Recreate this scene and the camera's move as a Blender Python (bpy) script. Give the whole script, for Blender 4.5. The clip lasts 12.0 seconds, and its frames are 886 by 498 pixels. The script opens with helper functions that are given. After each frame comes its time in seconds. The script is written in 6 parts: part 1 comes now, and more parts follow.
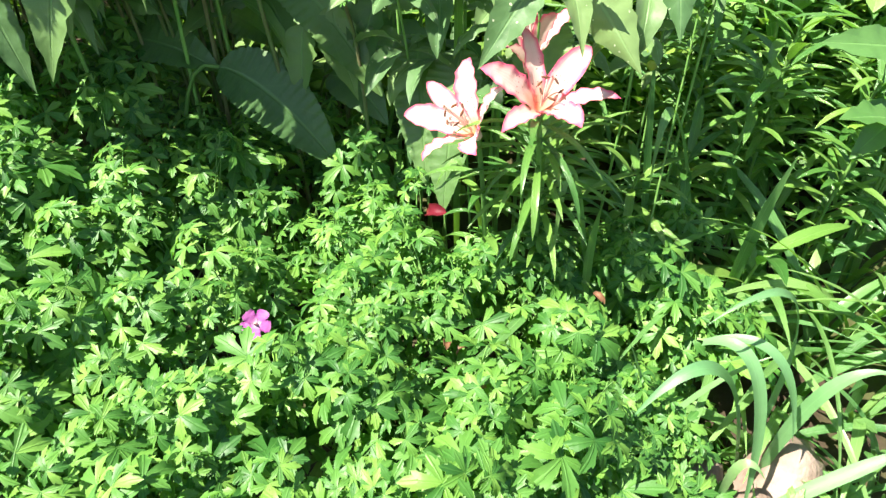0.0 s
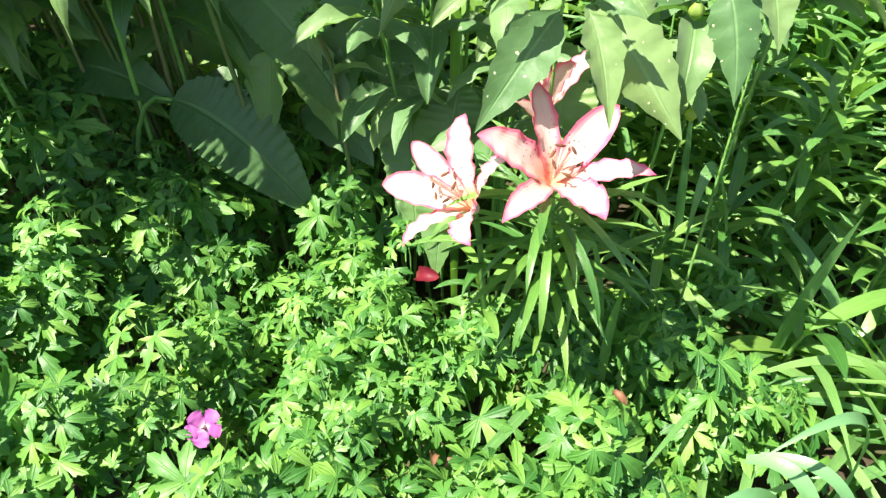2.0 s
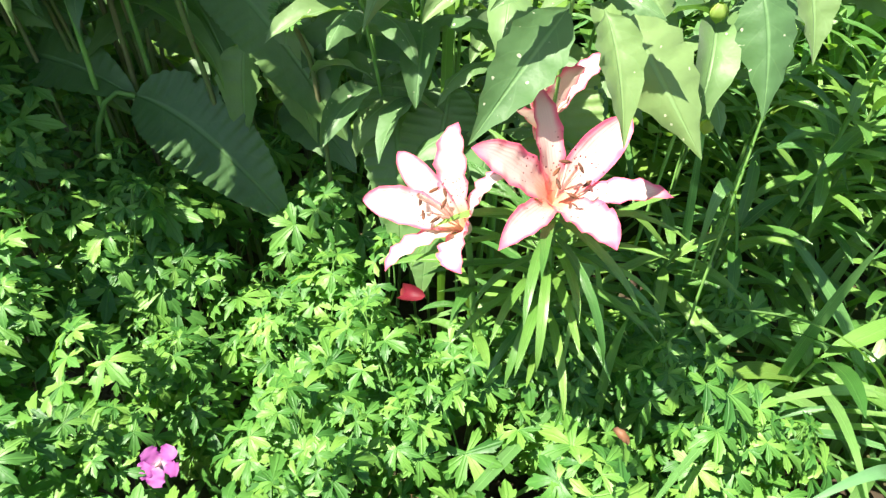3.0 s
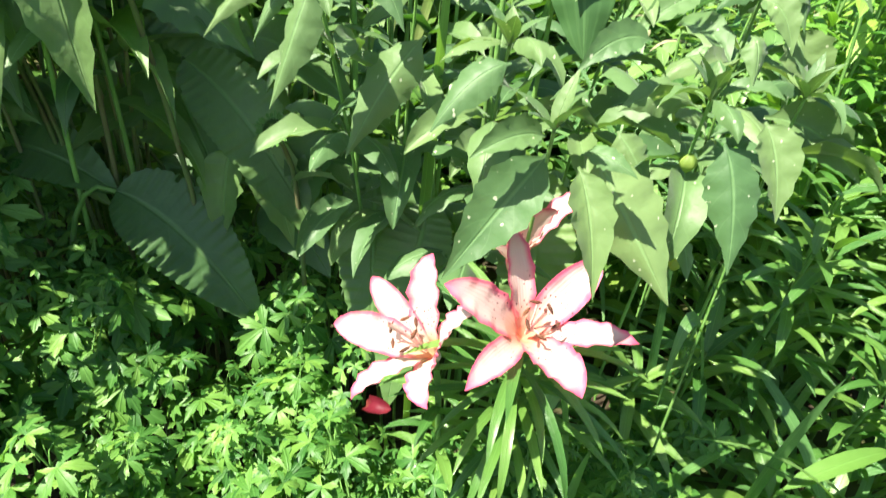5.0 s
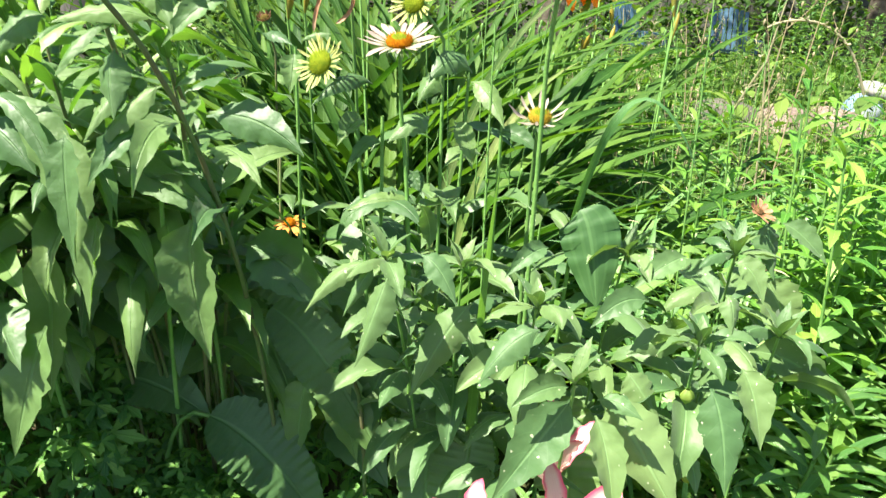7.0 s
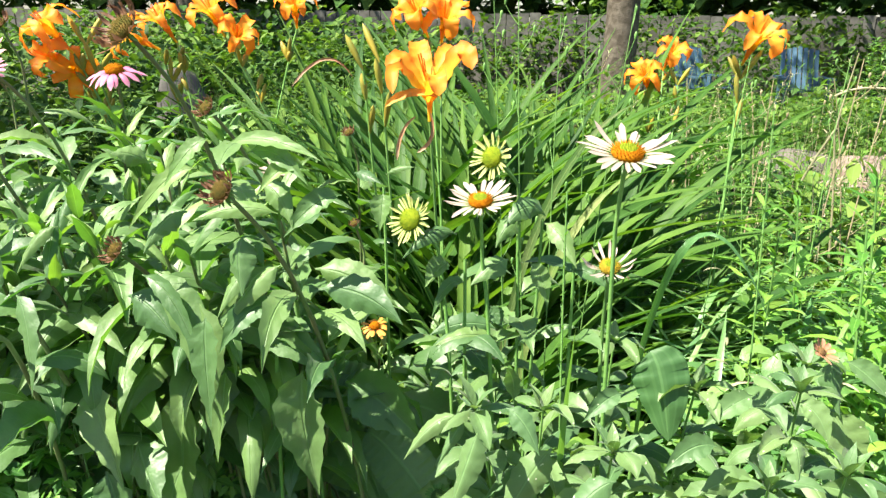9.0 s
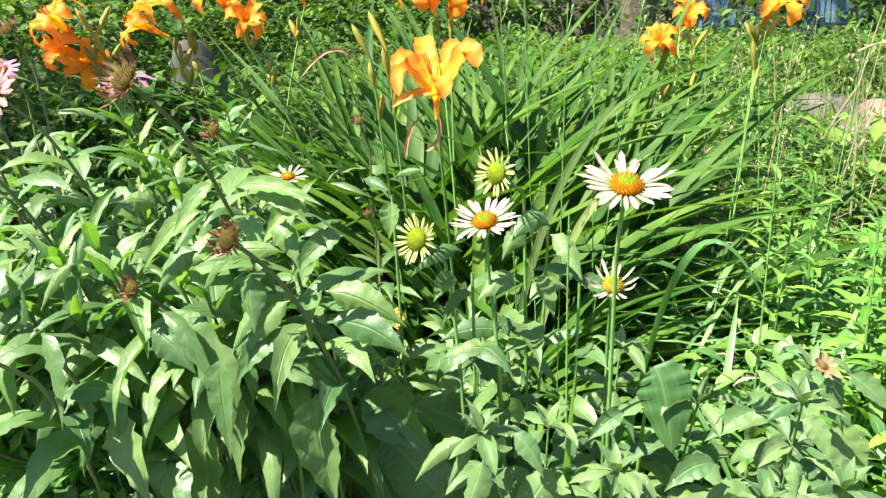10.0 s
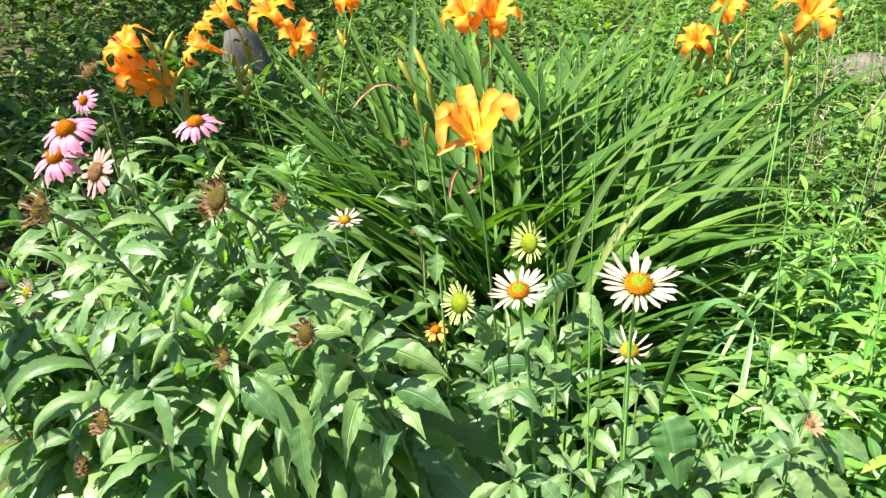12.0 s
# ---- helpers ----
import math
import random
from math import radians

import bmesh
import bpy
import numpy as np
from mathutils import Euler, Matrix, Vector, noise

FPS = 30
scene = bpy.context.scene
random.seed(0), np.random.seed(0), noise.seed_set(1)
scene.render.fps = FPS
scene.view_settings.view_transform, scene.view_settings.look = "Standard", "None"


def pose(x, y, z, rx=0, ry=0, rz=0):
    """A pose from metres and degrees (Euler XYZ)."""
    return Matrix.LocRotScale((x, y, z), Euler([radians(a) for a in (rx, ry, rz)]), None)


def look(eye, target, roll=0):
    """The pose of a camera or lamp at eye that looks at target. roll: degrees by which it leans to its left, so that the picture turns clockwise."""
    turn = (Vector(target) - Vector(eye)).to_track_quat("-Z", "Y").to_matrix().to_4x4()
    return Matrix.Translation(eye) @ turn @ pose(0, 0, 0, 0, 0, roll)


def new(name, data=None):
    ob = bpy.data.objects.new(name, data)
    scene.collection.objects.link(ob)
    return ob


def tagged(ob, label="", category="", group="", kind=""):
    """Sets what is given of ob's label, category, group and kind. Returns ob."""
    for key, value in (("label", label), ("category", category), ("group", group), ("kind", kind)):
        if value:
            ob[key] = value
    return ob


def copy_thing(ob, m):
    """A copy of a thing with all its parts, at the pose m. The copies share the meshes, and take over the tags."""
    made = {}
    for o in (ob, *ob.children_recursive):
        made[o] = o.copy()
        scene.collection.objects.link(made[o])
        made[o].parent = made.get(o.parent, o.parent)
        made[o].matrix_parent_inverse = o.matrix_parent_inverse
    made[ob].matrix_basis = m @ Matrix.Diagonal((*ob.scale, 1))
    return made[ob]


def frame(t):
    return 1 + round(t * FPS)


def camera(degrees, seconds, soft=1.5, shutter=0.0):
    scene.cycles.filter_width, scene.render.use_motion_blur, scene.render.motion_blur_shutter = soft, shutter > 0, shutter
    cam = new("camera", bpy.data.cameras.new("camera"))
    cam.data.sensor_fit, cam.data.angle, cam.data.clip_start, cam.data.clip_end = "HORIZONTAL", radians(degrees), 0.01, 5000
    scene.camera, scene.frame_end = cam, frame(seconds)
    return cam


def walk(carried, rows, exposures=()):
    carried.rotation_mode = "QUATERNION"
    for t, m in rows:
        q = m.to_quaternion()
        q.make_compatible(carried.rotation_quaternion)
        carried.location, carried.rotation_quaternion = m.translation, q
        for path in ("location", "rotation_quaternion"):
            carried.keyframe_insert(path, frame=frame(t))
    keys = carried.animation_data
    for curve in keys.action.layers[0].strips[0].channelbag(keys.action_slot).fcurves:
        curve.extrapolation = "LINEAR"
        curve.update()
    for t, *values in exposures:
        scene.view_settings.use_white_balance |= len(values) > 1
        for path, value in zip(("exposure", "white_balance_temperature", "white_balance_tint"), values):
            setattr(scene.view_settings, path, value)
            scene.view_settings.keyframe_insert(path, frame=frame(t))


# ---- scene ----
cam = camera(63.1, 12.0, soft=1.35, shutter=0.3)
METRES, EYE, TILT, LEAN, TURN = 0.85, 0.72, -37.0, 0.0, 0.0
ROWS = [
    (0.0, 0.0, 0.0, 0.0, -0.0, -0.0, -0.0),
    (0.5, 0.0095, 0.0373, 0.03, 0.72, -0.43, -0.22),
    (1.0, 0.0221, 0.0696, 0.0618, 1.23, -1.31, -0.23),
    (1.5, 0.0241, 0.1081, 0.0922, 1.02, -1.72, -0.4),
    (2.0, 0.0194, 0.1502, 0.1086, 0.82, -2.0, -0.79),
    (2.5, 0.0155, 0.188, 0.1187, 0.49, -2.39, -1.31),
    (2.7, 0.0156, 0.1992, 0.1242, 0.33, -2.48, -1.48),
    (3.5, 0.0208, 0.2471, 0.1376, -1.74, -2.33, -2.96),
    (4.3, 0.0238, 0.2530, 0.1530, -3.10, -0.90, -4.60),
    (4.5, 0.0227, 0.2432, 0.1595, -2.91, -0.35, -4.85),
    (5.0, 0.0164, 0.2132, 0.1715, -2.31, 3.49, -5.28),
    (5.5, 0.0191, 0.1772, 0.1897, -2.23, 8.13, -5.76),
    (6.0, 0.0167, 0.1373, 0.1997, -1.11, 11.5, -4.9),
    (6.5, 0.0048, 0.0965, 0.2072, -0.62, 14.32, -4.61),
    (7.0, -0.0085, 0.057, 0.2098, 0.05, 16.64, -4.32),
    (7.5, -0.0242, 0.017, 0.2243, 1.27, 18.74, -4.29),
    (7.7, -0.0310, 0.0017, 0.2308, 1.55, 19.66, -4.35),
    (8.5, -0.0370, -0.0451, 0.2637, 3.77, 20.8, -4.80),
    (9.3, -0.0203, -0.0750, 0.3162, 6.22, 18.05, -4.80),
    (9.5, -0.0158, -0.0819, 0.3325, 6.62, 17.02, -4.64),
    (10.0, -0.0096, -0.1073, 0.3809, 7.6, 14.94, -3.98),
    (10.5, -0.0057, -0.1414, 0.4235, 8.5, 13.19, -3.53),
    (11.0, 0.0043, -0.1685, 0.4641, 9.28, 12.31, -3.6),
    (11.5, 0.0057, -0.2225, 0.5025, 9.86, 10.77, -4.43),
    (12.0, 0.0068, -0.2851, 0.5219, 10.82, 9.92, -4.63),
]
walk(cam, [(t, pose(0, 0, EYE, TILT, LEAN, TURN) @ pose(METRES * x, METRES * y, METRES * z, 90 + pitch, roll, yaw)) for t, x, y, z, yaw, pitch, roll in ROWS],
     [(0.0, 1.85), (2.6, 1.87), (4.4, 1.69), (5.5, 1.73), (6.6, 1.76), (7.7, 1.78), (12.0, 1.78)])

# ---- light ----
SUN_FROM = Vector((-0.45, -0.25, 0.86)).normalized()
world = bpy.data.worlds.new("sky")
scene.world = world
world.use_nodes = True
sky = world.node_tree.nodes.new("ShaderNodeTexSky")
sky.sky_type = "NISHITA"
sky.sun_disc = False
sky.sun_elevation = math.asin(SUN_FROM.z)
sky.sun_rotation = math.atan2(SUN_FROM.x, SUN_FROM.y)
world.node_tree.links.new(sky.outputs[0], world.node_tree.nodes["Background"].inputs[0])
world.node_tree.nodes["Background"].inputs[1].default_value = 0.062
sun = new("sun", bpy.data.lights.new("sun", "SUN"))
sun.data.energy, sun.data.angle, sun.data.color = 5.0, radians(0.55), (1.0, 0.95, 0.82)
sun.matrix_world = look(SUN_FROM * 30, (0, 0, 0))


# ---- materials ----
def mat_base(name):
    m = bpy.data.materials.new(name)
    m.use_nodes = True
    nt = m.node_tree
    return m, nt, nt.nodes["Principled BSDF"], nt.nodes["Material Output"]


def node(nt, kind, **values):
    n = nt.nodes.new(kind)
    for k, v in values.items():
        if k == "op":
            n.operation = v
        elif k == "blend":
            n.blend_type = v
    return n


def calc(nt, op, a, b=None, c=None):
    n = node(nt, "ShaderNodeMath", op=op)
    for i, s in enumerate((a, b, c)):
        if s is None:
            continue
        if isinstance(s, (int, float)):
            n.inputs[i].default_value = s
        else:
            nt.links.new(s, n.inputs[i])
    return n.outputs[0]


def mix(nt, fac, a, b, blend="MIX"):
    n = nt.nodes.new("ShaderNodeMix")
    n.data_type, n.blend_type = "RGBA", blend
    for s, sock in ((fac, n.inputs[0]), (a, n.inputs[6]), (b, n.inputs[7])):
        if isinstance(s, (int, float)):
            sock.default_value = s
        elif isinstance(s, tuple):
            sock.default_value = (*s, 1)
        else:
            nt.links.new(s, sock)
    return n.outputs[2]


def ramp(nt, fac, lo, hi):
    n = nt.nodes.new("ShaderNodeMapRange")
    n.interpolation_type = "SMOOTHSTEP"
    nt.links.new(fac, n.inputs[0])
    n.inputs[1].default_value, n.inputs[2].default_value = lo, hi
    return n.outputs[0]


def noise_fac(nt, scale, detail=3, uv=False):
    tc = nt.nodes.new("ShaderNodeTexCoord")
    n = nt.nodes.new("ShaderNodeTexNoise")
    n.inputs["Scale"].default_value, n.inputs["Detail"].default_value = scale, detail
    nt.links.new(tc.outputs["UV" if uv else "Object"], n.inputs["Vector"])
    return n.outputs[0]


def uv_parts(nt):
    tc = nt.nodes.new("ShaderNodeTexCoord")
    s = nt.nodes.new("ShaderNodeSeparateXYZ")
    nt.links.new(tc.outputs["UV"], s.inputs[0])
    return s.outputs[0], s.outputs[1]


def finish_thin(m, nt, bsdf, out, colour, glow, share):
    """A thin sheet that lets some light through."""
    tr = nt.nodes.new("ShaderNodeBsdfTranslucent")
    tint = mix(nt, 1.0, colour, glow, "MULTIPLY")
    nt.links.new(tint, tr.inputs[0])
    mx = nt.nodes.new("ShaderNodeMixShader")
    mx.inputs[0].default_value = share
    nt.links.new(bsdf.outputs[0], mx.inputs[1])
    nt.links.new(tr.outputs[0], mx.inputs[2])
    nt.links.new(mx.outputs[0], out.inputs[0])
    return m


def leaf_mat(name, col, col2, rough=0.45, spec=0.5, share=0.35, veins=7, vein_mix=0.35, spots=0.0, spread=0.35,
             glow=(1.35, 1.5, 0.45), parallel=False, bump=0.5, slant=0.9, patch=0.0, sheen=0.0, ribs=75.0):
    m, nt, bsdf, out = mat_base(name)
    u, v = uv_parts(nt)
    off = calc(nt, "ABSOLUTE", calc(nt, "SUBTRACT", u, 0.5))
    big = noise_fac(nt, 14, 4)
    fine = noise_fac(nt, 160, 3)
    info = nt.nodes.new("ShaderNodeObjectInfo")
    geo = nt.nodes.new("ShaderNodeNewGeometry")
    rnd = calc(nt, "FRACT", calc(nt, "ADD", info.outputs["Random"], geo.outputs["Random Per Island"]))
    c = mix(nt, ramp(nt, big, 0.3, 0.7), col, col2)
    c = mix(nt, calc(nt, "MULTIPLY", fine, 0.25), c, tuple(x * 0.55 for x in col))
    if patch:
        c = mix(nt, calc(nt, "MULTIPLY", ramp(nt, noise_fac(nt, 1.6, 2), 0.42, 0.62), patch), c, (col2[0] * 1.5, col2[1] * 1.15, col2[2]))
        c = mix(nt, calc(nt, "MULTIPLY", ramp(nt, noise_fac(nt, 3.7, 1), 0.5, 0.62), patch), c, tuple(x * 0.5 for x in col))
    hsv = nt.nodes.new("ShaderNodeHueSaturation")
    nt.links.new(c, hsv.inputs["Color"])
    nt.links.new(calc(nt, "ADD", calc(nt, "MULTIPLY", rnd, spread * 2), 1 - spread), hsv.inputs["Value"])
    nt.links.new(calc(nt, "ADD", calc(nt, "MULTIPLY", rnd, -0.05), 0.52), hsv.inputs["Hue"])
    c = hsv.outputs[0]
    mid = calc(nt, "SUBTRACT", 1.0, ramp(nt, off, 0.01, 0.045))
    if parallel:
        side = ramp(nt, calc(nt, "SINE", calc(nt, "MULTIPLY", u, ribs)), 0.2, 1.0)
        height = calc(nt, "ADD", calc(nt, "MULTIPLY", side, 0.5), mid)
        vein = calc(nt, "MAXIMUM", mid, calc(nt, "MULTIPLY", side, 0.3))
    else:
        bend = calc(nt, "MULTIPLY", calc(nt, "SUBTRACT", noise_fac(nt, 35, 2), 0.5), 0.10)
        along = calc(nt, "ADD", calc(nt, "SUBTRACT", v, calc(nt, "MULTIPLY", off, slant)), bend)
        pillow = calc(nt, "ABSOLUTE", calc(nt, "SINE", calc(nt, "MULTIPLY", along, 3.1416 * veins)))
        side = calc(nt, "SUBTRACT", 1.0, ramp(nt, pillow, 0.0, 0.16))
        vein = mid
        pucker = calc(nt, "MULTIPLY", noise_fac(nt, 70, 3), 1.6)
        height = calc(nt, "SUBTRACT", calc(nt, "ADD", calc(nt, "ADD", pucker, calc(nt, "MULTIPLY", fine, 0.5)), calc(nt, "MULTIPLY", pillow, 0.20 if veins else 0.0)), mid)
        if veins:
            c = mix(nt, calc(nt, "MULTIPLY", side, vein_mix * 0.45), c, tuple(min(1, x * 1.5 + 0.02) for x in col2))
    c = mix(nt, calc(nt, "MULTIPLY", vein, vein_mix), c, tuple(min(1, x * 2.2 + 0.05) for x in col2))
    if spots:
        sp = noise_fac(nt, 260, 0)
        c = mix(nt, calc(nt, "MULTIPLY", ramp(nt, sp, 0.80, 0.83), spots), c, (0.6, 0.62, 0.45))
    nt.links.new(c, bsdf.inputs["Base Color"])
    bsdf.inputs["Roughness"].default_value = rough
    bsdf.inputs["Specular IOR Level"].default_value = spec
    if sheen:
        bsdf.inputs["Sheen Weight"].default_value, bsdf.inputs["Sheen Roughness"].default_value = sheen, 0.45
    bp = nt.nodes.new("ShaderNodeBump")
    bp.inputs["Strength"].default_value, bp.inputs["Distance"].default_value = bump, 0.0012
    nt.links.new(height, bp.inputs["Height"])
    nt.links.new(bp.outputs[0], bsdf.inputs["Normal"])
    return finish_thin(m, nt, bsdf, out, c, glow, share)


def petal_mat(name, body, edge, tip, throat, share=0.35, rough=0.5, edge_at=(0.28, 0.5), tip_at=(0.7, 1.0), throat_at=(0.0, 0.3), glow=(1.1, 1.1, 1.1), freckles=None, streak=0.12):
    """Colours laid out along the petal: body, margin, tip and throat."""
    m, nt, bsdf, out = mat_base(name)
    u, v = uv_parts(nt)
    off = calc(nt, "ABSOLUTE", calc(nt, "SUBTRACT", u, 0.5))
    rag = calc(nt, "MULTIPLY", calc(nt, "SUBTRACT", noise_fac(nt, 90, 3), 0.5), 0.2)
    offr = calc(nt, "ADD", off, rag)
    c = mix(nt, ramp(nt, offr, *edge_at), body, edge)
    c = mix(nt, ramp(nt, calc(nt, "ADD", v, rag), *tip_at), c, tip)
    c = mix(nt, ramp(nt, calc(nt, "ADD", v, rag), *throat_at), throat, c)
    lines = ramp(nt, calc(nt, "SINE", calc(nt, "MULTIPLY", u, 60.0)), -0.4, 1.0)
    c = mix(nt, calc(nt, "MULTIPLY", lines, streak), c, edge)
    if freckles:
        tc = nt.nodes.new("ShaderNodeTexCoord")
        vo = nt.nodes.new("ShaderNodeTexVoronoi")
        vo.inputs["Scale"].default_value = 300
        nt.links.new(tc.outputs["Object"], vo.inputs["Vector"])
        dot = calc(nt, "SUBTRACT", 1.0, ramp(nt, vo.outputs["Distance"], 0.13, 0.21))
        zone = calc(nt, "MULTIPLY", calc(nt, "SUBTRACT", 1.0, ramp(nt, v, 0.38, 0.52)), ramp(nt, v, 0.12, 0.22))
        c = mix(nt, calc(nt, "MULTIPLY", dot, zone), c, freckles)
    info = nt.nodes.new("ShaderNodeObjectInfo")
    hsv = nt.nodes.new("ShaderNodeHueSaturation")
    nt.links.new(c, hsv.inputs["Color"])
    nt.links.new(calc(nt, "ADD", calc(nt, "MULTIPLY", info.outputs["Random"], 0.2), 0.88), hsv.inputs["Value"])
    c = hsv.outputs[0]
    nt.links.new(c, bsdf.inputs["Base Color"])
    bsdf.inputs["Roughness"].default_value = rough
    bsdf.inputs["Specular IOR Level"].default_value = 0.3
    bp = nt.nodes.new("ShaderNodeBump")
    bp.inputs["Strength"].default_value, bp.inputs["Distance"].default_value = 0.25, 0.0006
    nt.links.new(lines, bp.inputs["Height"])
    nt.links.new(bp.outputs[0], bsdf.inputs["Normal"])
    return finish_thin(m, nt, bsdf, out, c, glow, share)


def solid_mat(name, col, col2, scale=40, rough=0.7, spec=0.3, bump=0.4, dist=0.002, spread=0.25, metal=0.0, lo=0.35, hi=0.65):
    m, nt, bsdf, out = mat_base(name)
    a, b = noise_fac(nt, scale, 5), noise_fac(nt, scale * 7, 3)
    info = nt.nodes.new("ShaderNodeObjectInfo")
    geo = nt.nodes.new("ShaderNodeNewGeometry")
    rnd = calc(nt, "FRACT", calc(nt, "ADD", info.outputs["Random"], geo.outputs["Random Per Island"]))
    c = mix(nt, ramp(nt, a, lo, hi), col, col2)
    c = mix(nt, calc(nt, "MULTIPLY", b, 0.4), c, tuple(x * 0.45 for x in col))
    hsv = nt.nodes.new("ShaderNodeHueSaturation")
    nt.links.new(c, hsv.inputs["Color"])
    nt.links.new(calc(nt, "ADD", calc(nt, "MULTIPLY", rnd, spread * 2), 1 - spread), hsv.inputs["Value"])
    nt.links.new(hsv.outputs[0], bsdf.inputs["Base Color"])
    bsdf.inputs["Roughness"].default_value, bsdf.inputs["Specular IOR Level"].default_value = rough, spec
    bsdf.inputs["Metallic"].default_value = metal
    bp = nt.nodes.new("ShaderNodeBump")
    bp.inputs["Strength"].default_value, bp.inputs["Distance"].default_value = bump, dist
    nt.links.new(calc(nt, "ADD", a, calc(nt, "MULTIPLY", b, 0.5)), bp.inputs["Height"])
    nt.links.new(bp.outputs[0], bsdf.inputs["Normal"])
    return m


GERANIUM = leaf_mat("geranium_leaf", (0.074, 0.212, 0.034), (0.122, 0.298, 0.056), 0.48, 0.45, 0.34, veins=0, vein_mix=0.08, spread=0.45)
CONE_LEAF = leaf_mat("coneflower_leaf", (0.084, 0.182, 0.046), (0.130, 0.246, 0.076), 0.50, 0.75, 0.34, bump=0.7, slant=0.4, veins=5, vein_mix=0.14, spread=0.34, glow=(1.2, 1.6, 0.35), sheen=0.12)
YOUNG_LEAF = leaf_mat("young_coneflower_leaf", (0.122, 0.235, 0.060), (0.178, 0.310, 0.105), 0.5, 0.6, 0.38, bump=0.7, slant=0.4, veins=5, vein_mix=0.14, spread=0.35, glow=(1.3, 1.6, 0.35))
LANTERN_LEAF = leaf_mat("lantern_leaf", (0.096, 0.190, 0.062), (0.134, 0.244, 0.088), 0.52, 0.5, 0.30, bump=0.5, veins=5, vein_mix=0.20, spots=0.8, spread=0.25, slant=0.4, sheen=0.15)
LILY_LEAF = leaf_mat("lily_leaf", (0.080, 0.205, 0.036), (0.120, 0.270, 0.055), 0.33, 0.7, 0.30, parallel=True, vein_mix=0.2)
DAYLILY_LEAF = leaf_mat("daylily_leaf", (0.040, 0.116, 0.017), (0.082, 0.190, 0.027), 0.5, 0.24, 0.36, parallel=True, vein_mix=0.2, spread=0.45)
RIB_LEAF = leaf_mat("ribbed_leaf", (0.092, 0.200, 0.056), (0.130, 0.250, 0.080), 0.5, 0.5, 0.26, parallel=True, vein_mix=0.15, ribs=32.0, bump=0.15)
GRASS = leaf_mat("grass_blade", (0.115, 0.275, 0.072), (0.175, 0.360, 0.110), 0.38, 0.8, 0.38, parallel=True, vein_mix=0.2, spread=0.3)
PALE_GRASS = leaf_mat("pale_grass_blade", (0.165, 0.340, 0.130), (0.225, 0.420, 0.180), 0.40, 0.8, 0.34, parallel=True, vein_mix=0.05, spread=0.15, bump=0.2)
ROD_LEAF = leaf_mat("goldenrod_leaf", (0.120, 0.285, 0.036), (0.175, 0.370, 0.060), 0.45, 0.5, 0.32, veins=0, vein_mix=0.3, spread=0.35, glow=(1.2, 1.4, 0.5))
WEED_LEAF = leaf_mat("weed_leaf", (0.060, 0.155, 0.026), (0.112, 0.245, 0.045), 0.5, 0.35, 0.33, veins=4, vein_mix=0.2, spread=0.5, patch=0.4)
SHRUB_LEAF = leaf_mat("shrub_leaf", (0.042, 0.108, 0.022), (0.088, 0.188, 0.038), 0.65, 0.2, 0.3, veins=4, vein_mix=0.2, spread=0.5, patch=0.5)
DRYING_LEAF = leaf_mat("drying_leaf", (0.14, 0.27, 0.06), (0.30, 0.36, 0.14), 0.5, 0.3, 0.36, parallel=True, vein_mix=0.2, spread=0.5)
STRAW = leaf_mat("dry_blade", (0.36, 0.33, 0.18), (0.52, 0.48, 0.30), 0.6, 0.2, 0.25, parallel=True, glow=(1.1, 1.0, 0.8))
STEM = solid_mat("green_stem", (0.130, 0.286, 0.065), (0.195, 0.364, 0.091), 60, 0.5, 0.4)
STEM_DARK = solid_mat("purplish_stem", (0.15, 0.225, 0.075), (0.18, 0.165, 0.080), 40, 0.55, 0.35)
STEM_DRY = solid_mat("dry_stem", (0.40, 0.34, 0.20), (0.30, 0.24, 0.14), 50, 0.7, 0.2)
LILY_PETAL_DEEP = petal_mat("deep_pink_petal", (0.74, 0.52, 0.47), (0.78, 0.12, 0.22), (0.72, 0.10, 0.20), (0.78, 0.36, 0.22), share=0.3, streak=0.03,
                            edge_at=(0.24, 0.50), tip_at=(0.62, 1.0), throat_at=(0.02, 0.32), freckles=(0.16, 0.02, 0.03))
LILY_PETAL = petal_mat("pink_white_petal", (0.74, 0.64, 0.58), (0.80, 0.14, 0.24), (0.72, 0.10, 0.20), (0.80, 0.45, 0.25), share=0.3,
                       edge_at=(0.29, 0.50), tip_at=(0.66, 1.0), throat_at=(0.02, 0.28), streak=0.03, freckles=(0.16, 0.02, 0.03))
WHITE_RAY = petal_mat("white_ray", (0.54, 0.44, 0.37), (0.46, 0.34, 0.29), (0.58, 0.48, 0.42), (0.36, 0.31, 0.16), share=0.35, rough=0.65)
GREEN_RAY = petal_mat("greenish_ray", (0.62, 0.62, 0.22), (0.50, 0.55, 0.16), (0.76, 0.72, 0.45), (0.35, 0.42, 0.10), share=0.4)
PINK_RAY = petal_mat("pink_ray", (0.76, 0.27, 0.42), (0.68, 0.16, 0.33), (0.82, 0.46, 0.56), (0.46, 0.12, 0.20), share=0.35)
BROWN_RAY = petal_mat("withered_ray", (0.20, 0.098, 0.052), (0.13, 0.058, 0.03), (0.28, 0.155, 0.09), (0.08, 0.038, 0.02), share=0.2)
WILT_RAY = petal_mat("wilted_pink_ray", (0.56, 0.26, 0.27), (0.42, 0.18, 0.17), (0.62, 0.36, 0.34), (0.34, 0.14, 0.11), share=0.3)
TAN_RAY = petal_mat("tan_withered_ray", (0.50, 0.26, 0.15), (0.38, 0.17, 0.09), (0.55, 0.36, 0.24), (0.36, 0.15, 0.07), share=0.25)
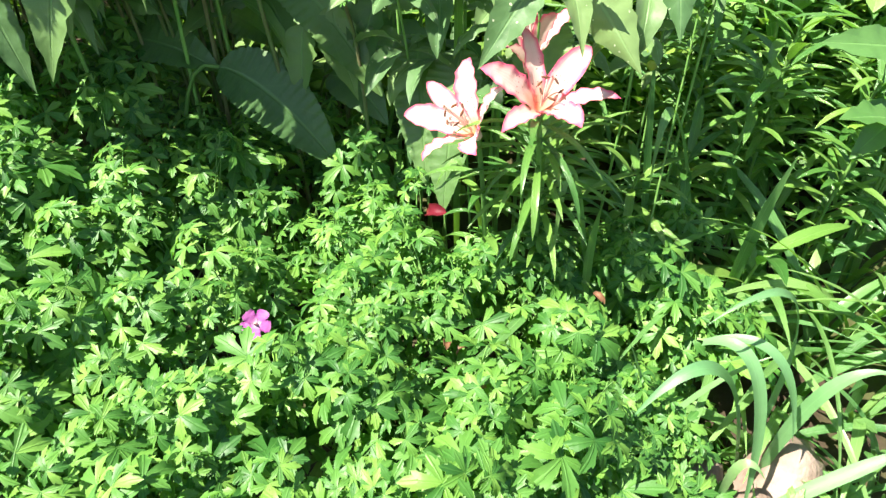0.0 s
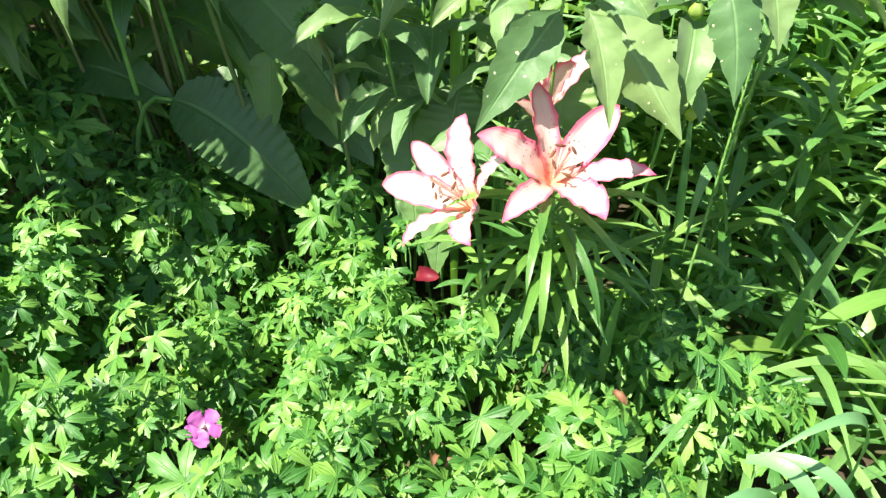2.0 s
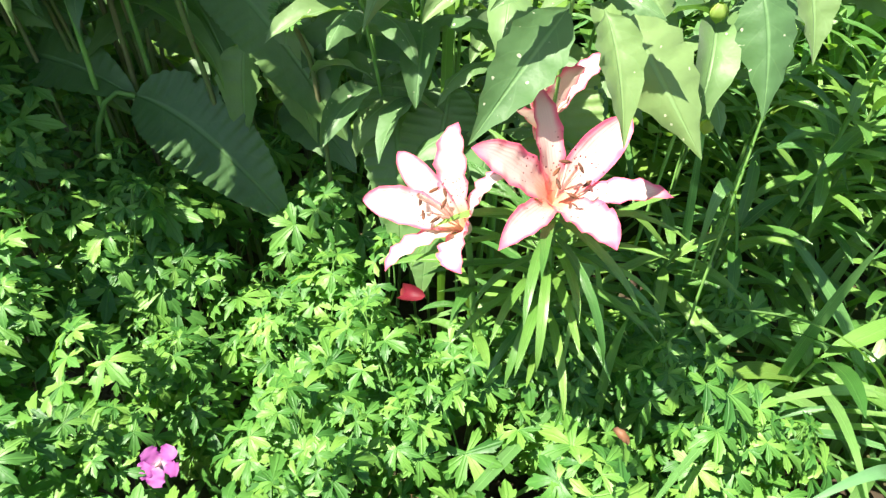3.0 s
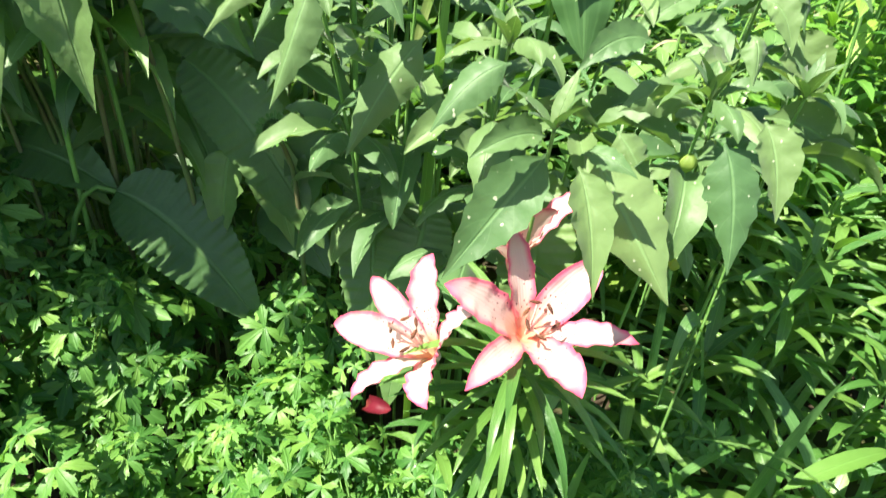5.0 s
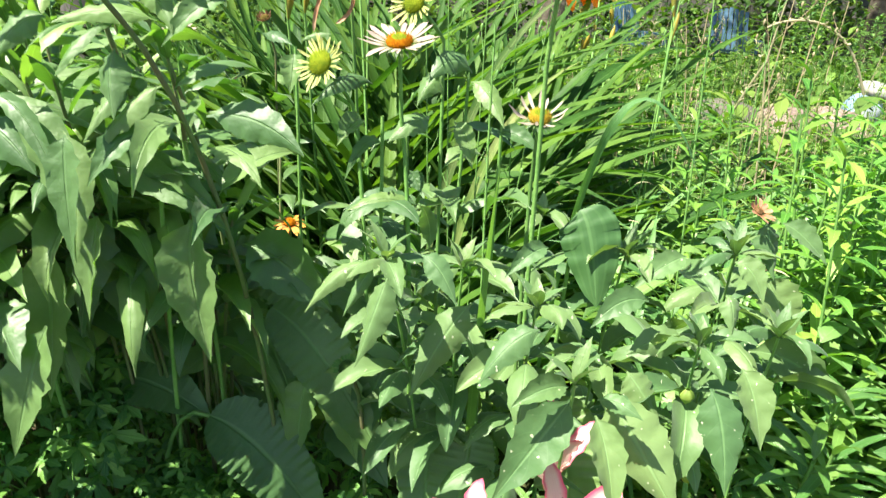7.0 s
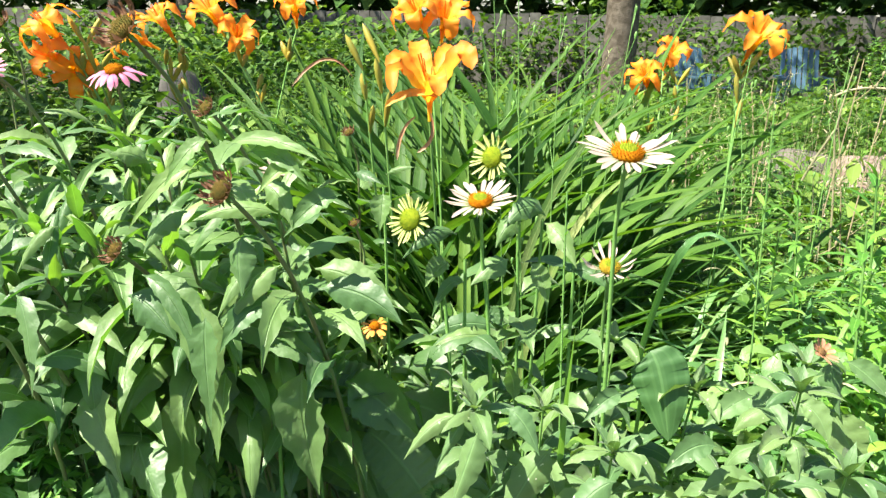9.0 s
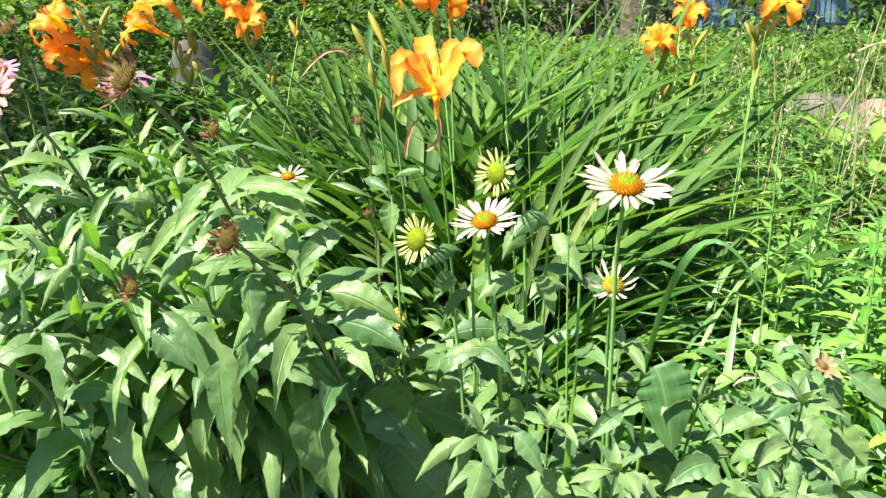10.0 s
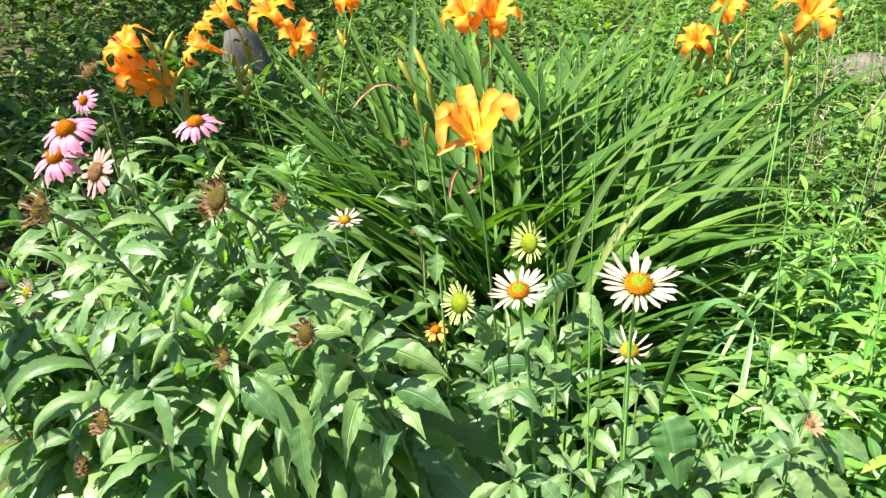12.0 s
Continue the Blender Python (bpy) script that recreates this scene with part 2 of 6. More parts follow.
ORANGE_RAY = petal_mat("orange_ray", (0.80, 0.36, 0.07), (0.72, 0.28, 0.05), (0.84, 0.48, 0.10), (0.55, 0.16, 0.03), share=0.3)
DAY_PETAL = petal_mat("orange_tepal", (0.88, 0.35, 0.03), (0.86, 0.22, 0.015), (0.86, 0.30, 0.04), (0.90, 0.66, 0.05), share=0.42,
                      throat_at=(0.10, 0.46), glow=(1.2, 1.1, 0.7))
MAGENTA = petal_mat("magenta_petal", (0.36, 0.095, 0.33), (0.27, 0.05, 0.25), (0.42, 0.15, 0.38), (0.62, 0.46, 0.58), share=0.35, streak=0.35)
RED_PETAL = petal_mat("fallen_red_petal", (0.16, 0.012, 0.026), (0.11, 0.008, 0.015), (0.20, 0.02, 0.03), (0.24, 0.05, 0.04), share=0.3)
BUD = solid_mat("yellow_green_bud", (0.36, 0.28, 0.035), (0.22, 0.24, 0.04), 30, 0.5, 0.4)
CONE_ORANGE = solid_mat("orange_cone", (0.28, 0.085, 0.004), (0.38, 0.150, 0.006), 260, 0.9, 0.03)
CONE_YELLOW = solid_mat("yellow_cone", (0.28, 0.19, 0.012), (0.38, 0.28, 0.02), 260, 0.8, 0.15)
CONE_GREEN = solid_mat("green_cone", (0.14, 0.20, 0.012), (0.22, 0.26, 0.015), 200, 0.8, 0.06)
CONE_BROWN = solid_mat("brown_cone", (0.13, 0.075, 0.03), (0.20, 0.11, 0.04), 200, 0.7, 0.2)
CONE_OLIVE = solid_mat("olive_cone", (0.065, 0.062, 0.014), (0.13, 0.085, 0.022), 200, 0.9, 0.05)
CONE_BUD = solid_mat("dark_green_bud", (0.030, 0.075, 0.014), (0.060, 0.120, 0.022), 200, 0.7, 0.2)
BUD_RAY = petal_mat("green_bud_ray", (0.10, 0.24, 0.05), (0.08, 0.20, 0.04), (0.14, 0.28, 0.07), (0.05, 0.12, 0.03), share=0.3)
ANTHER = solid_mat("dark_anther", (0.07, 0.025, 0.012), (0.14, 0.05, 0.02), 200, 0.6, 0.3)
FILAMENT = solid_mat("pale_filament", (0.75, 0.45, 0.40), (0.80, 0.60, 0.45), 100, 0.5, 0.3)
HUSK = leaf_mat("lantern_husk", (0.24, 0.36, 0.07), (0.34, 0.44, 0.09), 0.5, 0.35, 0.4, veins=0, vein_mix=0.3)
SOIL = solid_mat("soil", (0.055, 0.040, 0.026), (0.075, 0.085, 0.030), 6, 0.95, 0.15, 0.9, 0.02, 0.05, lo=0.42, hi=0.56)
STONE = solid_mat("field_stone", (0.22, 0.155, 0.125), (0.36, 0.28, 0.235), 22, 0.85, 0.25, 0.7, 0.006, 0.2)
GREY_STONE = solid_mat("grey_stone", (0.13, 0.115, 0.10), (0.21, 0.18, 0.155), 12, 0.85, 0.25, 0.7, 0.01, 0.2)
GREY_SMOOTH = solid_mat("smooth_grey_stone", (0.085, 0.080, 0.072), (0.12, 0.112, 0.10), 4, 0.9, 0.2, 0.15, 0.01, 0.05)
WEED_PALE = leaf_mat("pale_weed_leaf", (0.105, 0.235, 0.060), (0.155, 0.305, 0.088), 0.45, 0.5, 0.35, veins=4, vein_mix=0.15, spread=0.4)
BRICK = solid_mat("old_brick", (0.36, 0.15, 0.09), (0.46, 0.25, 0.17), 25, 0.9, 0.2, 0.6, 0.004, 0.2)
BLUE_PAINT = solid_mat("blue_paint", (0.045, 0.10, 0.15), (0.07, 0.14, 0.20), 8, 0.5, 0.4, 0.2, 0.001, 0.25)
GLAZE = solid_mat("blue_white_glaze", (0.50, 0.54, 0.57), (0.20, 0.33, 0.50), 7, 0.2, 0.5, 0.05, 0.001, 0.05)
PALE = solid_mat("pale_concrete", (0.27, 0.27, 0.24), (0.36, 0.35, 0.31), 20, 0.85, 0.3, 0.4, 0.002, 0.05)
BARK = solid_mat("bark", (0.085, 0.070, 0.052), (0.16, 0.135, 0.105), 14, 0.95, 0.15, 1.0, 0.02, 0.1)
PLANK = solid_mat("weathered_plank", (0.12, 0.115, 0.10), (0.19, 0.18, 0.16), 9, 0.85, 0.2, 0.5, 0.004, 0.2)


# ---- building helpers ----
class Geo:
    def __init__(self):
        self.v, self.f, self.uv, self.smooth = [], [], [], True

    def grid(self, rows, uvs, close=False):
        s, w = len(self.v), len(rows[0])
        for r, q in zip(rows, uvs):
            self.v.extend(r)
            self.uv.extend(q)
        for i in range(len(rows) - 1):
            for j in range(w - 1 + close):
                a, b = s + i * w + j, s + i * w + (j + 1) % w
                self.f.append((a, b, b + w, a + w))


def unit(v):
    return v.normalized() if v.length > 1e-9 else Vector((0, 0, 1))


def bez(a, b, c, n=8):
    a, b, c = Vector(a), Vector(b), Vector(c)
    return [a * (1 - t) ** 2 + b * 2 * t * (1 - t) + c * t * t for t in (i / n for i in range(n + 1))]


def arc(base, az, elev, length, droop, n=8, bend=0.0):
    """A midrib that starts at an elevation and falls by droop degrees on its way."""
    p, pts = Vector(base), []
    for i in range(n + 1):
        pts.append(p.copy())
        e = radians(elev - droop * ((i + 0.5) / n) ** 1.2)
        a = radians(az + bend * i / n)
        p = p + Vector((math.cos(a) * math.cos(e), math.sin(a) * math.cos(e), math.sin(e))) * (length / n)
    return pts


def beta(peak, fat=0.75, stalk=0.0):
    """Leaf outline with its widest place at peak; stalk is the bare part at the base."""
    a = fat
    b = a * (1 - peak) / peak
    top = peak ** a * (1 - peak) ** b

    def w(t):
        t = (t - stalk) / (1 - stalk)
        if t <= 0:
            return 0.07
        return max(0.012, max(t, 0) ** a * max(1 - t, 0) ** b / top, 0.07 if t < 0.08 else 0)
    return w


OVATE, LANCE, NARROW = beta(0.36, 0.8, 0.1), beta(0.40, 0.85), beta(0.45, 0.6)
PETAL, RAY = beta(0.5, 0.65), beta(0.6, 0.4)


def strap(t):
    return min(1.0, 0.55 + t * 1.6) * (1 if t < 0.55 else max(0.02, 1 - ((t - 0.55) / 0.45) ** 1.6))


def ribbon(g, pts, width, prof, up=(0, 0, 1), fold=0.2, cross=4, serr=0.0, wave=0.0, twist=0.0, phase=0.0):
    """A blade along pts: fold lifts its margins (minus: lowers them), wave ripples them, serr makes teeth."""
    n, rows, uvs, up = len(pts) - 1, [], [], Vector(up)
    last = None
    for i, p in enumerate(pts):
        t = unit(pts[min(i + 1, n)] - pts[max(i - 1, 0)])
        s = t.cross(up)
        s = unit(s) if s.length > 0.05 or last is None else last
        if last is not None and s.dot(last) < 0:
            s = -s
        last = s.copy()
        if twist:
            s = Matrix.Rotation(twist * i / n, 3, t) @ s
        nrm = unit(s.cross(t))
        w = width * prof(i / n) / 2
        row, q = [], []
        for j in range(cross + 1):
            k = -1 + 2 * j / cross
            e = abs(k)
            o = k * w * (1 + (serr * (1 if i % 2 else -1) if e == 1 else 0))
            lift = fold * w * (0.35 * e + 0.65 * e * e) + wave * w * e * math.sin(i * 2.1 + phase + (2 if k > 0 else 0))
            row.append(p + s * o + nrm * lift)
            q.append((k / 2 + 0.5, i / n))
        rows.append(row)
        uvs.append(q)
    g.grid(rows, uvs)


def tube(g, pts, r0, r1, sides=6):
    n, rows, uvs = len(pts) - 1, [], []
    ref = Vector((0.37, 0.61, 0.2))
    for i, p in enumerate(pts):
        t = unit(pts[min(i + 1, n)] - pts[max(i - 1, 0)])
        a = unit(t.cross(ref))
        b = t.cross(a)
        r = r0 + (r1 - r0) * i / n
        rows.append([p + (a * math.cos(6.2832 * j / sides) + b * math.sin(6.2832 * j / sides)) * r for j in range(sides)])
        uvs.append([(j / sides, i / n) for j in range(sides)])
    g.grid(rows, uvs, True)


def lathe(g, c, axis, prof, sides=12):
    """A turned form: prof holds (radius, height) along the axis from c."""
    axis = unit(Vector(axis))
    a = unit(axis.cross(Vector((0.31, 0.52, 0.79)) if abs(axis.z) > 0.9 else Vector((0, 0, 1))))
    b = axis.cross(a)
    rows = [[Vector(c) + axis * h + (a * math.cos(6.2832 * j / sides) + b * math.sin(6.2832 * j / sides)) * r for j in range(sides)] for r, h in prof]
    g.grid(rows, [[(j / sides, i / (len(prof) - 1)) for j in range(sides)] for i in range(len(prof))], True)


def box(g, lo, hi, m=None):
    s = len(g.v)
    for x in (lo[0], hi[0]):
        for y in (lo[1], hi[1]):
            for z in (lo[2], hi[2]):
                p = Vector((x, y, z))
                g.v.append(m @ p if m else p)
                g.uv.append((x, y))
    for q in ((0, 1, 3, 2), (4, 6, 7, 5), (0, 4, 5, 1), (2, 3, 7, 6), (0, 2, 6, 4), (1, 5, 7, 3)):
        g.f.append(tuple(s + i for i in q))


def mesh_of(name, g, material, origin=(0, 0, 0)):
    me = bpy.data.meshes.new(name)
    o = Vector(origin)
    me.from_pydata([tuple(p - o) for p in g.v], [], g.f)
    lay = me.uv_layers.new(name="UVMap")
    idx = np.empty(len(me.loops), dtype=np.int32)
    me.loops.foreach_get("vertex_index", idx)
    lay.data.foreach_set("uv", np.array(g.uv, dtype=np.float32)[idx].ravel())
    me.polygons.foreach_set("use_smooth", np.full(len(me.polygons), g.smooth))
    me.materials.append(material)
    me.update()
    return me


BASE = {}


def thing(name, base, label, category, group=""):
    ob = new(name)
    ob.location = base
    ob.empty_display_size = 0.05
    BASE[ob.name] = Vector(base)
    return tagged(ob, label, category, group)


def part(name, g, material, parent, label=""):
    origin = BASE[parent.name]
    ob = new(name, mesh_of(name, g, material, origin))
    ob.parent = parent
    BASE[ob.name] = origin
    return tagged(ob, label)


def stuff(name, g, material, label, category):
    return tagged(new(name, mesh_of(name, g, material)), label, category, kind="stuff")


def rnd(a, b):
    return random.uniform(a, b)


def frame_of(n):
    n = unit(Vector(n))
    a = unit(n.cross(Vector((0, 0, 1)) if abs(n.z) < 0.95 else Vector((1, 0, 0))))
    return a, n.cross(a), n


# ---- ground ----
def hill(x, y):
    return -0.055 * max(0.0, y - 6.5) + 0.03 * noise.noise(Vector((x * 1.3, y * 1.3, 0))) + 0.012 * noise.noise(Vector((x * 7, y * 7, 3)))


def build_ground():
    g = Geo()
    xs = [-300, -120, -50, -20, -10, -6] + [-4 + i * 0.16 for i in range(51)] + [6, 10, 20, 50, 120, 300]
    ys = [-300, -100, -30, -10, -4, -2] + [-1 + i * 0.16 for i in range(57)] + [8.5, 9, 10, 11, 12, 13, 14, 16, 20, 50, 120, 300]
    g.grid([[Vector((x, y, hill(x, min(y, 16)) if -3 < y else 0)) for x in xs] for y in ys], [[(x, y) for x in xs] for y in ys])
    tagged(new("ground", mesh_of("ground", g, SOIL)), "dark garden soil under the plants", "ground", kind="structure")


build_ground()


# ---- flowers ----
def cone_head(plant, c, facing, style, size=1.0):
    """A coneflower head: domed cone, green bracts and ray petals."""
    a, b, n = frame_of(facing)
    c = Vector(c)
    cone_mat, ray_mat, count, length, width, fall, r = {
        "white": (CONE_ORANGE, WHITE_RAY, 23, 0.032, 0.0058, -14, 0.0150),
        "young": (CONE_GREEN, GREEN_RAY, 30, 0.0185, 0.0026, -16, 0.0125),
        "half": (CONE_YELLOW, WHITE_RAY, 22, 0.027, 0.0040, -36, 0.0125),
        "pink": (CONE_ORANGE, PINK_RAY, 17, 0.036, 0.0105, 26, 0.0150),
        "brown": (CONE_OLIVE, BROWN_RAY, 30, 0.019, 0.0036, -42, 0.0115),
        "seed": (CONE_OLIVE, BROWN_RAY, 34, 0.0120, 0.0028, -52, 0.0092),
        "wilt": (CONE_BROWN, WILT_RAY, 17, 0.023, 0.0070, 8, 0.0125),
        "tan": (CONE_BROWN, TAN_RAY, 11, 0.017, 0.0070, -25, 0.0060),
        "bud": (CONE_BUD, BUD_RAY, 26, 0.008, 0.0024, -20, 0.0085),
        "orange": (CONE_ORANGE, ORANGE_RAY, 13, 0.022, 0.0075, 15, 0.0100),
    }[style]
    r *= size
    g = Geo()
    dome = r * (0.45 if style == "white" else 0.62 if style in ("white", "pink", "half", "orange") else 0.4)
    rim = [(r * 0.5, -r * 0.35), (r * 0.9, -r * 0.2), (r, 0), (r * 0.93, dome * 0.35), (r * 0.72, dome * 0.7), (r * 0.55, dome * 0.85)]
    cap = [(r * 0.55, dome * 0.85), (r * 0.4, dome * 0.93), (r * 0.2, dome * 0.97), (0.0002, dome)]
    core = Geo()
    two_tone = style in ("white", "half")
    lathe(g, c, n, rim if two_tone else rim + cap[1:], 14)
    if two_tone:
        lathe(core, c, n, cap, 14)
    for i in range(110):
        h = core if i < 34 and two_tone else g
        q = math.sqrt((i + 0.5) / 110)
        th = i * 2.39996
        rad = (a * math.cos(th) + b * math.sin(th))
        p = c + rad * r * q * 0.98 + n * (dome * math.sqrt(max(0, 1 - q * q)) * 0.97)
        d = unit(n * 1.0 + rad * q * 0.9)
        s = r * 0.055
        e1, e2, _ = frame_of(d)
        k = len(h.v)
        h.v += [p + e1 * s, p - e1 * s * 0.5 + e2 * s * 0.87, p - e1 * s * 0.5 - e2 * s * 0.87, p + d * r * rnd(0.2, 0.3)]
        h.uv += [(0, 0), (1, 0), (0, 1), (0.5, 0.5)]
        h.f += [(k, k + 1, k + 3), (k + 1, k + 2, k + 3), (k + 2, k, k + 3)]
    head = part("flower_head", g, cone_mat, plant)
    if core.v:
        part("cone_centre", core, CONE_GREEN, head, "green centre of the cone")
    g = Geo()
    for i in range(16):
        th = i * 6.2832 / 16 + rnd(-0.1, 0.1)
        rad = a * math.cos(th) + b * math.sin(th)
        p = c - n * r * 0.32 + rad * r * 0.55
        ribbon(g, bez(p, p + rad * r * 0.6 - n * r * 0.05, p + rad * r * rnd(0.7, 1.0) - n * r * rnd(0.3, 0.6), 3), r * 0.3, LANCE, n, 0.2, 2)
    part("calyx", g, CONE_LEAF, head)
    for i in range(count):
        if style == "half" and random.random() < 0.15:
            continue
        th = i * 6.2832 / count + rnd(-0.13, 0.13)
        rad = a * math.cos(th) + b * math.sin(th)
        ln = length * size * rnd(0.78, 1.12)
        f = radians(fall + rnd(-14, 14))
        p = c + rad * r * 0.92 - n * r * 0.1
        end = p + (rad * math.cos(f) - n * math.sin(f)) * ln
        ctrl = p + rad * ln * 0.55 + n * (ln * 0.05 if fall > 0 else ln * 0.1)
        g = Geo()
        if style in ("brown", "seed", "tan"):
            end += (a * rnd(-1, 1) + b * rnd(-1, 1)) * ln * 0.28 - rad * ln * rnd(0, 0.25)
        ribbon(g, bez(p, ctrl, end, 5), width * size * rnd(0.85, 1.1), RAY, n, rnd(-0.5, -0.1) if fall > 0 else 0.35, 2, twist=rnd(-0.5, 0.5) if fall < 0 else 0)
        part("petal", g, ray_mat, head)
    return c - n * r * 0.35


def hanging_leaf(plant, base, az, length, width, mat, elev=35, droop=95, prof=OVATE, serr=0.08, fold=None, n=10, name="leaf"):
    g = Geo()
    ribbon(g, arc(base, az, elev, length, droop, n, rnd(-20, 20)), width, prof, (0, 0, 1), rnd(-0.5, 0.6) if fold is None else fold, 4, serr, rnd(0.08, 0.24), rnd(-0.9, 0.9), rnd(0, 6))
    return part(name, g, mat, plant)


def set_leaf(plant, base, tip, width, mat, rise=0.02, prof=beta(0.40, 0.85, 0.06), serr=0.07, fold=None, up=(-0.15, -0.75, 0.6), n=14, wave=0.15):
    """A leaf with its base and tip at known places."""
    base, tip = Vector(base), Vector(tip)
    g = Geo()
    sway = unit((tip - base).cross(Vector(up))) * (tip - base).length * rnd(-0.14, 0.14)
    ribbon(g, bez(base, base.lerp(tip, 0.45) + Vector((0, 0, rise)) + sway, tip, n), width * 0.94, prof, up, random.choice((-1, 1)) * rnd(0.25, 0.75) if fold is None else fold, 6, serr, wave, rnd(-0.45, 0.45), rnd(0, 6))
    return part("leaf", g, mat, plant)


def coneflower(base, heads, leaves, label, leaf_len=(0.08, 0.13), top_bare=0.16, extra=None):
    """heads: (place, facing, style, size); the stem bends into the back of each head."""
    plant = thing("coneflower", base, label, "flower", "coneflowers in the bed")
    base = Vector(base)
    first = True
    for c, facing, style, size in heads:
        back = cone_head(plant, c, facing, style, size)
        n = unit(Vector(facing))
        root = base if first else base + Vector((rnd(-0.03, 0.03), rnd(-0.03, 0.03), 0))
        first = False
        low = root + Vector(((back.x - root.x) * 0.15 + rnd(-0.015, 0.015), (back.y - root.y) * 0.15, back.z * 0.72))
        knee = back - n * 0.05 - Vector((0, 0, 0.02))
        pts = bez(root, low, knee, 10)[:-1] + bez(knee, knee + n * 0.02 + Vector((0, 0, 0.012)), back, 4)
        g = Geo()
        tube(g, pts, 0.0026, 0.0020, 6)
        part("stem", g, STEM if style in ("white", "young", "half") else STEM_DARK, plant)
        height = (back - root).length
        for i in range(leaves):
            t = 0.60 + (1 - 0.60 - top_bare / height) * (i + rnd(0, 0.8)) / leaves
            k = t * 10
            p = pts[int(k)].lerp(pts[int(k) + 1], k % 1)
            hanging_leaf(plant, p, i * 137.5 + rnd(-30, 30), rnd(*leaf_len) * (1.25 - 0.5 * t), rnd(0.024, 0.036) * (1.25 - 0.45 * t), CONE_LEAF, rnd(20, 55), rnd(60, 115))
    return plant


# ---- coneflower bed ----
coneflower((0.075, 0.79, 0), [((0.057, 0.747, 0.848), (0.05, -0.32, 0.95), "white", 0.97)], 2, "tall coneflower with narrow white petals and an orange cone")
coneflower((0.075, 0.83, 0), [((0.058, 0.815, 0.72), (0.0, -0.36, 0.93), "half", 0.86)], 3, "coneflower with sparse white petals round a yellow-green cone")
coneflower((-0.045, 0.86, 0), [((-0.077, 0.843, 0.777), (-0.05, -0.34, 0.94), "white", 0.86)], 5, "coneflower with pinkish white petals and an orange cone")
coneflower((-0.10, 0.87, 0), [((-0.152, 0.845, 0.753), (-0.45, -0.75, 0.45), "young", 1.0)], 6, "young coneflower with short greenish petals, head bent over")
coneflower((-0.02, 0.93, 0), [((-0.07, 0.907, 0.812), (-0.55, -0.75, 0.35), "young", 1.0)], 6, "young coneflower with short greenish petals, head bent over")
def gone_over(base, c, facing, style, size, leaves):
    coneflower(base, [(c, facing, style, size)], leaves, "coneflower gone over, withered brown petals round a dark cone", (0.10, 0.15), 0.06)


gone_over((-0.28, 0.88, 0), (-0.375, 0.705, 0.946), (-0.40, -0.70, 0.55), "brown", 1.1, 9)
gone_over((-0.17, 0.82, 0), (-0.274, 0.652, 0.822), (-0.40, -0.70, 0.55), "seed", 1.05, 9)
gone_over((-0.30, 0.86, 0), (-0.400, 0.694, 0.752), (-0.40, -0.70, 0.55), "seed", 0.85, 9)
gone_over((-0.30, 1.07, 0), (-0.400, 0.905, 0.858), (-0.40, -0.70, 0.55), "seed", 0.9, 8)
gone_over((-0.55, 1.04, 0), (-0.649, 0.875, 0.905), (-0.40, -0.70, 0.55), "wilt", 1.1, 9)
gone_over((-0.53, 0.79, 0), (-0.490, 0.590, 0.735), (-0.40, -0.70, 0.55), "seed", 1.0, 9)
gone_over((-0.54, 0.86, 0), (-0.636, 0.688, 0.560), (-0.40, -0.70, 0.55), "seed", 0.95, 9)
gone_over((-0.56, 0.95, 0), (-0.660, 0.775, 0.895), (-0.40, -0.70, 0.55), "brown", 1.15, 9)
gone_over((-0.62, 1.02, 0), (-0.720, 0.850, 0.850), (-0.40, -0.70, 0.55), "seed", 0.95, 9)
gone_over((-0.69, 0.98, 0), (-0.790, 0.815, 0.675), (-0.40, -0.70, 0.55), "seed", 1.0, 9)
gone_over((-0.75, 1.07, 0), (-0.850, 0.900, 0.690), (-0.40, -0.70, 0.55), "half", 0.8, 9)
gone_over((-0.78, 1.02, 0), (-0.880, 0.850, 0.450), (-0.40, -0.70, 0.55), "seed", 1.0, 8)
gone_over((-0.33, 1.37, 0), (-0.348, 1.370, 0.598), (-0.2, -0.5, 0.8), "seed", 0.7, 6)
gone_over((-0.36, 1.50, 0), (-0.380, 1.470, 0.752), (-0.2, -0.5, 0.8), "seed", 0.9, 5)
gone_over((-0.96, 1.36, 0), (-0.945, 1.295, 0.945), (-0.2, -0.5, 0.8), "brown", 1.1, 5)
coneflower((-0.62, 1.25, 0), [((-0.682, 1.195, 0.878), (0.0, -0.25, 1.0), "pink", 0.95)], 7, "coneflower with drooping pink petals and an orange cone")
coneflower((-0.74, 1.05, 0), [((-0.795, 1.015, 0.92), (-0.05, -0.45, 0.9), "pink", 1.05)], 8, "coneflower with drooping pink petals and an orange cone")
coneflower((-0.80, 1.10, 0), [((-0.840, 1.030, 0.87), (-0.1, -0.5, 0.85), "pink", 1.05)], 6, "coneflower with drooping pink petals and an orange cone")
coneflower((-1.02, 1.42, 0), [((-1.06, 1.40, 0.86), (-0.1, -0.7, 0.6), "pink", 0.7)], 5, "small pink coneflower half open")
coneflower((-0.34, 1.10, 0), [((-0.386, 1.088, 0.750), (0.1, -0.3, 0.95), "white", 0.62)], 8, "small coneflower with short white petals")
coneflower((-0.27, 1.25, 0), [((-0.281, 1.232, 0.455), (0.05, -0.35, 0.93), "orange", 0.95)], 6, "small orange daisy above dark leaves")

coneflower((-0.09, 0.79, 0), [((-0.104, 0.737, 0.487), (-0.1, -0.75, 0.6), "bud", 0.95)], 0, "coneflower bud still closed, spiky and dark green")

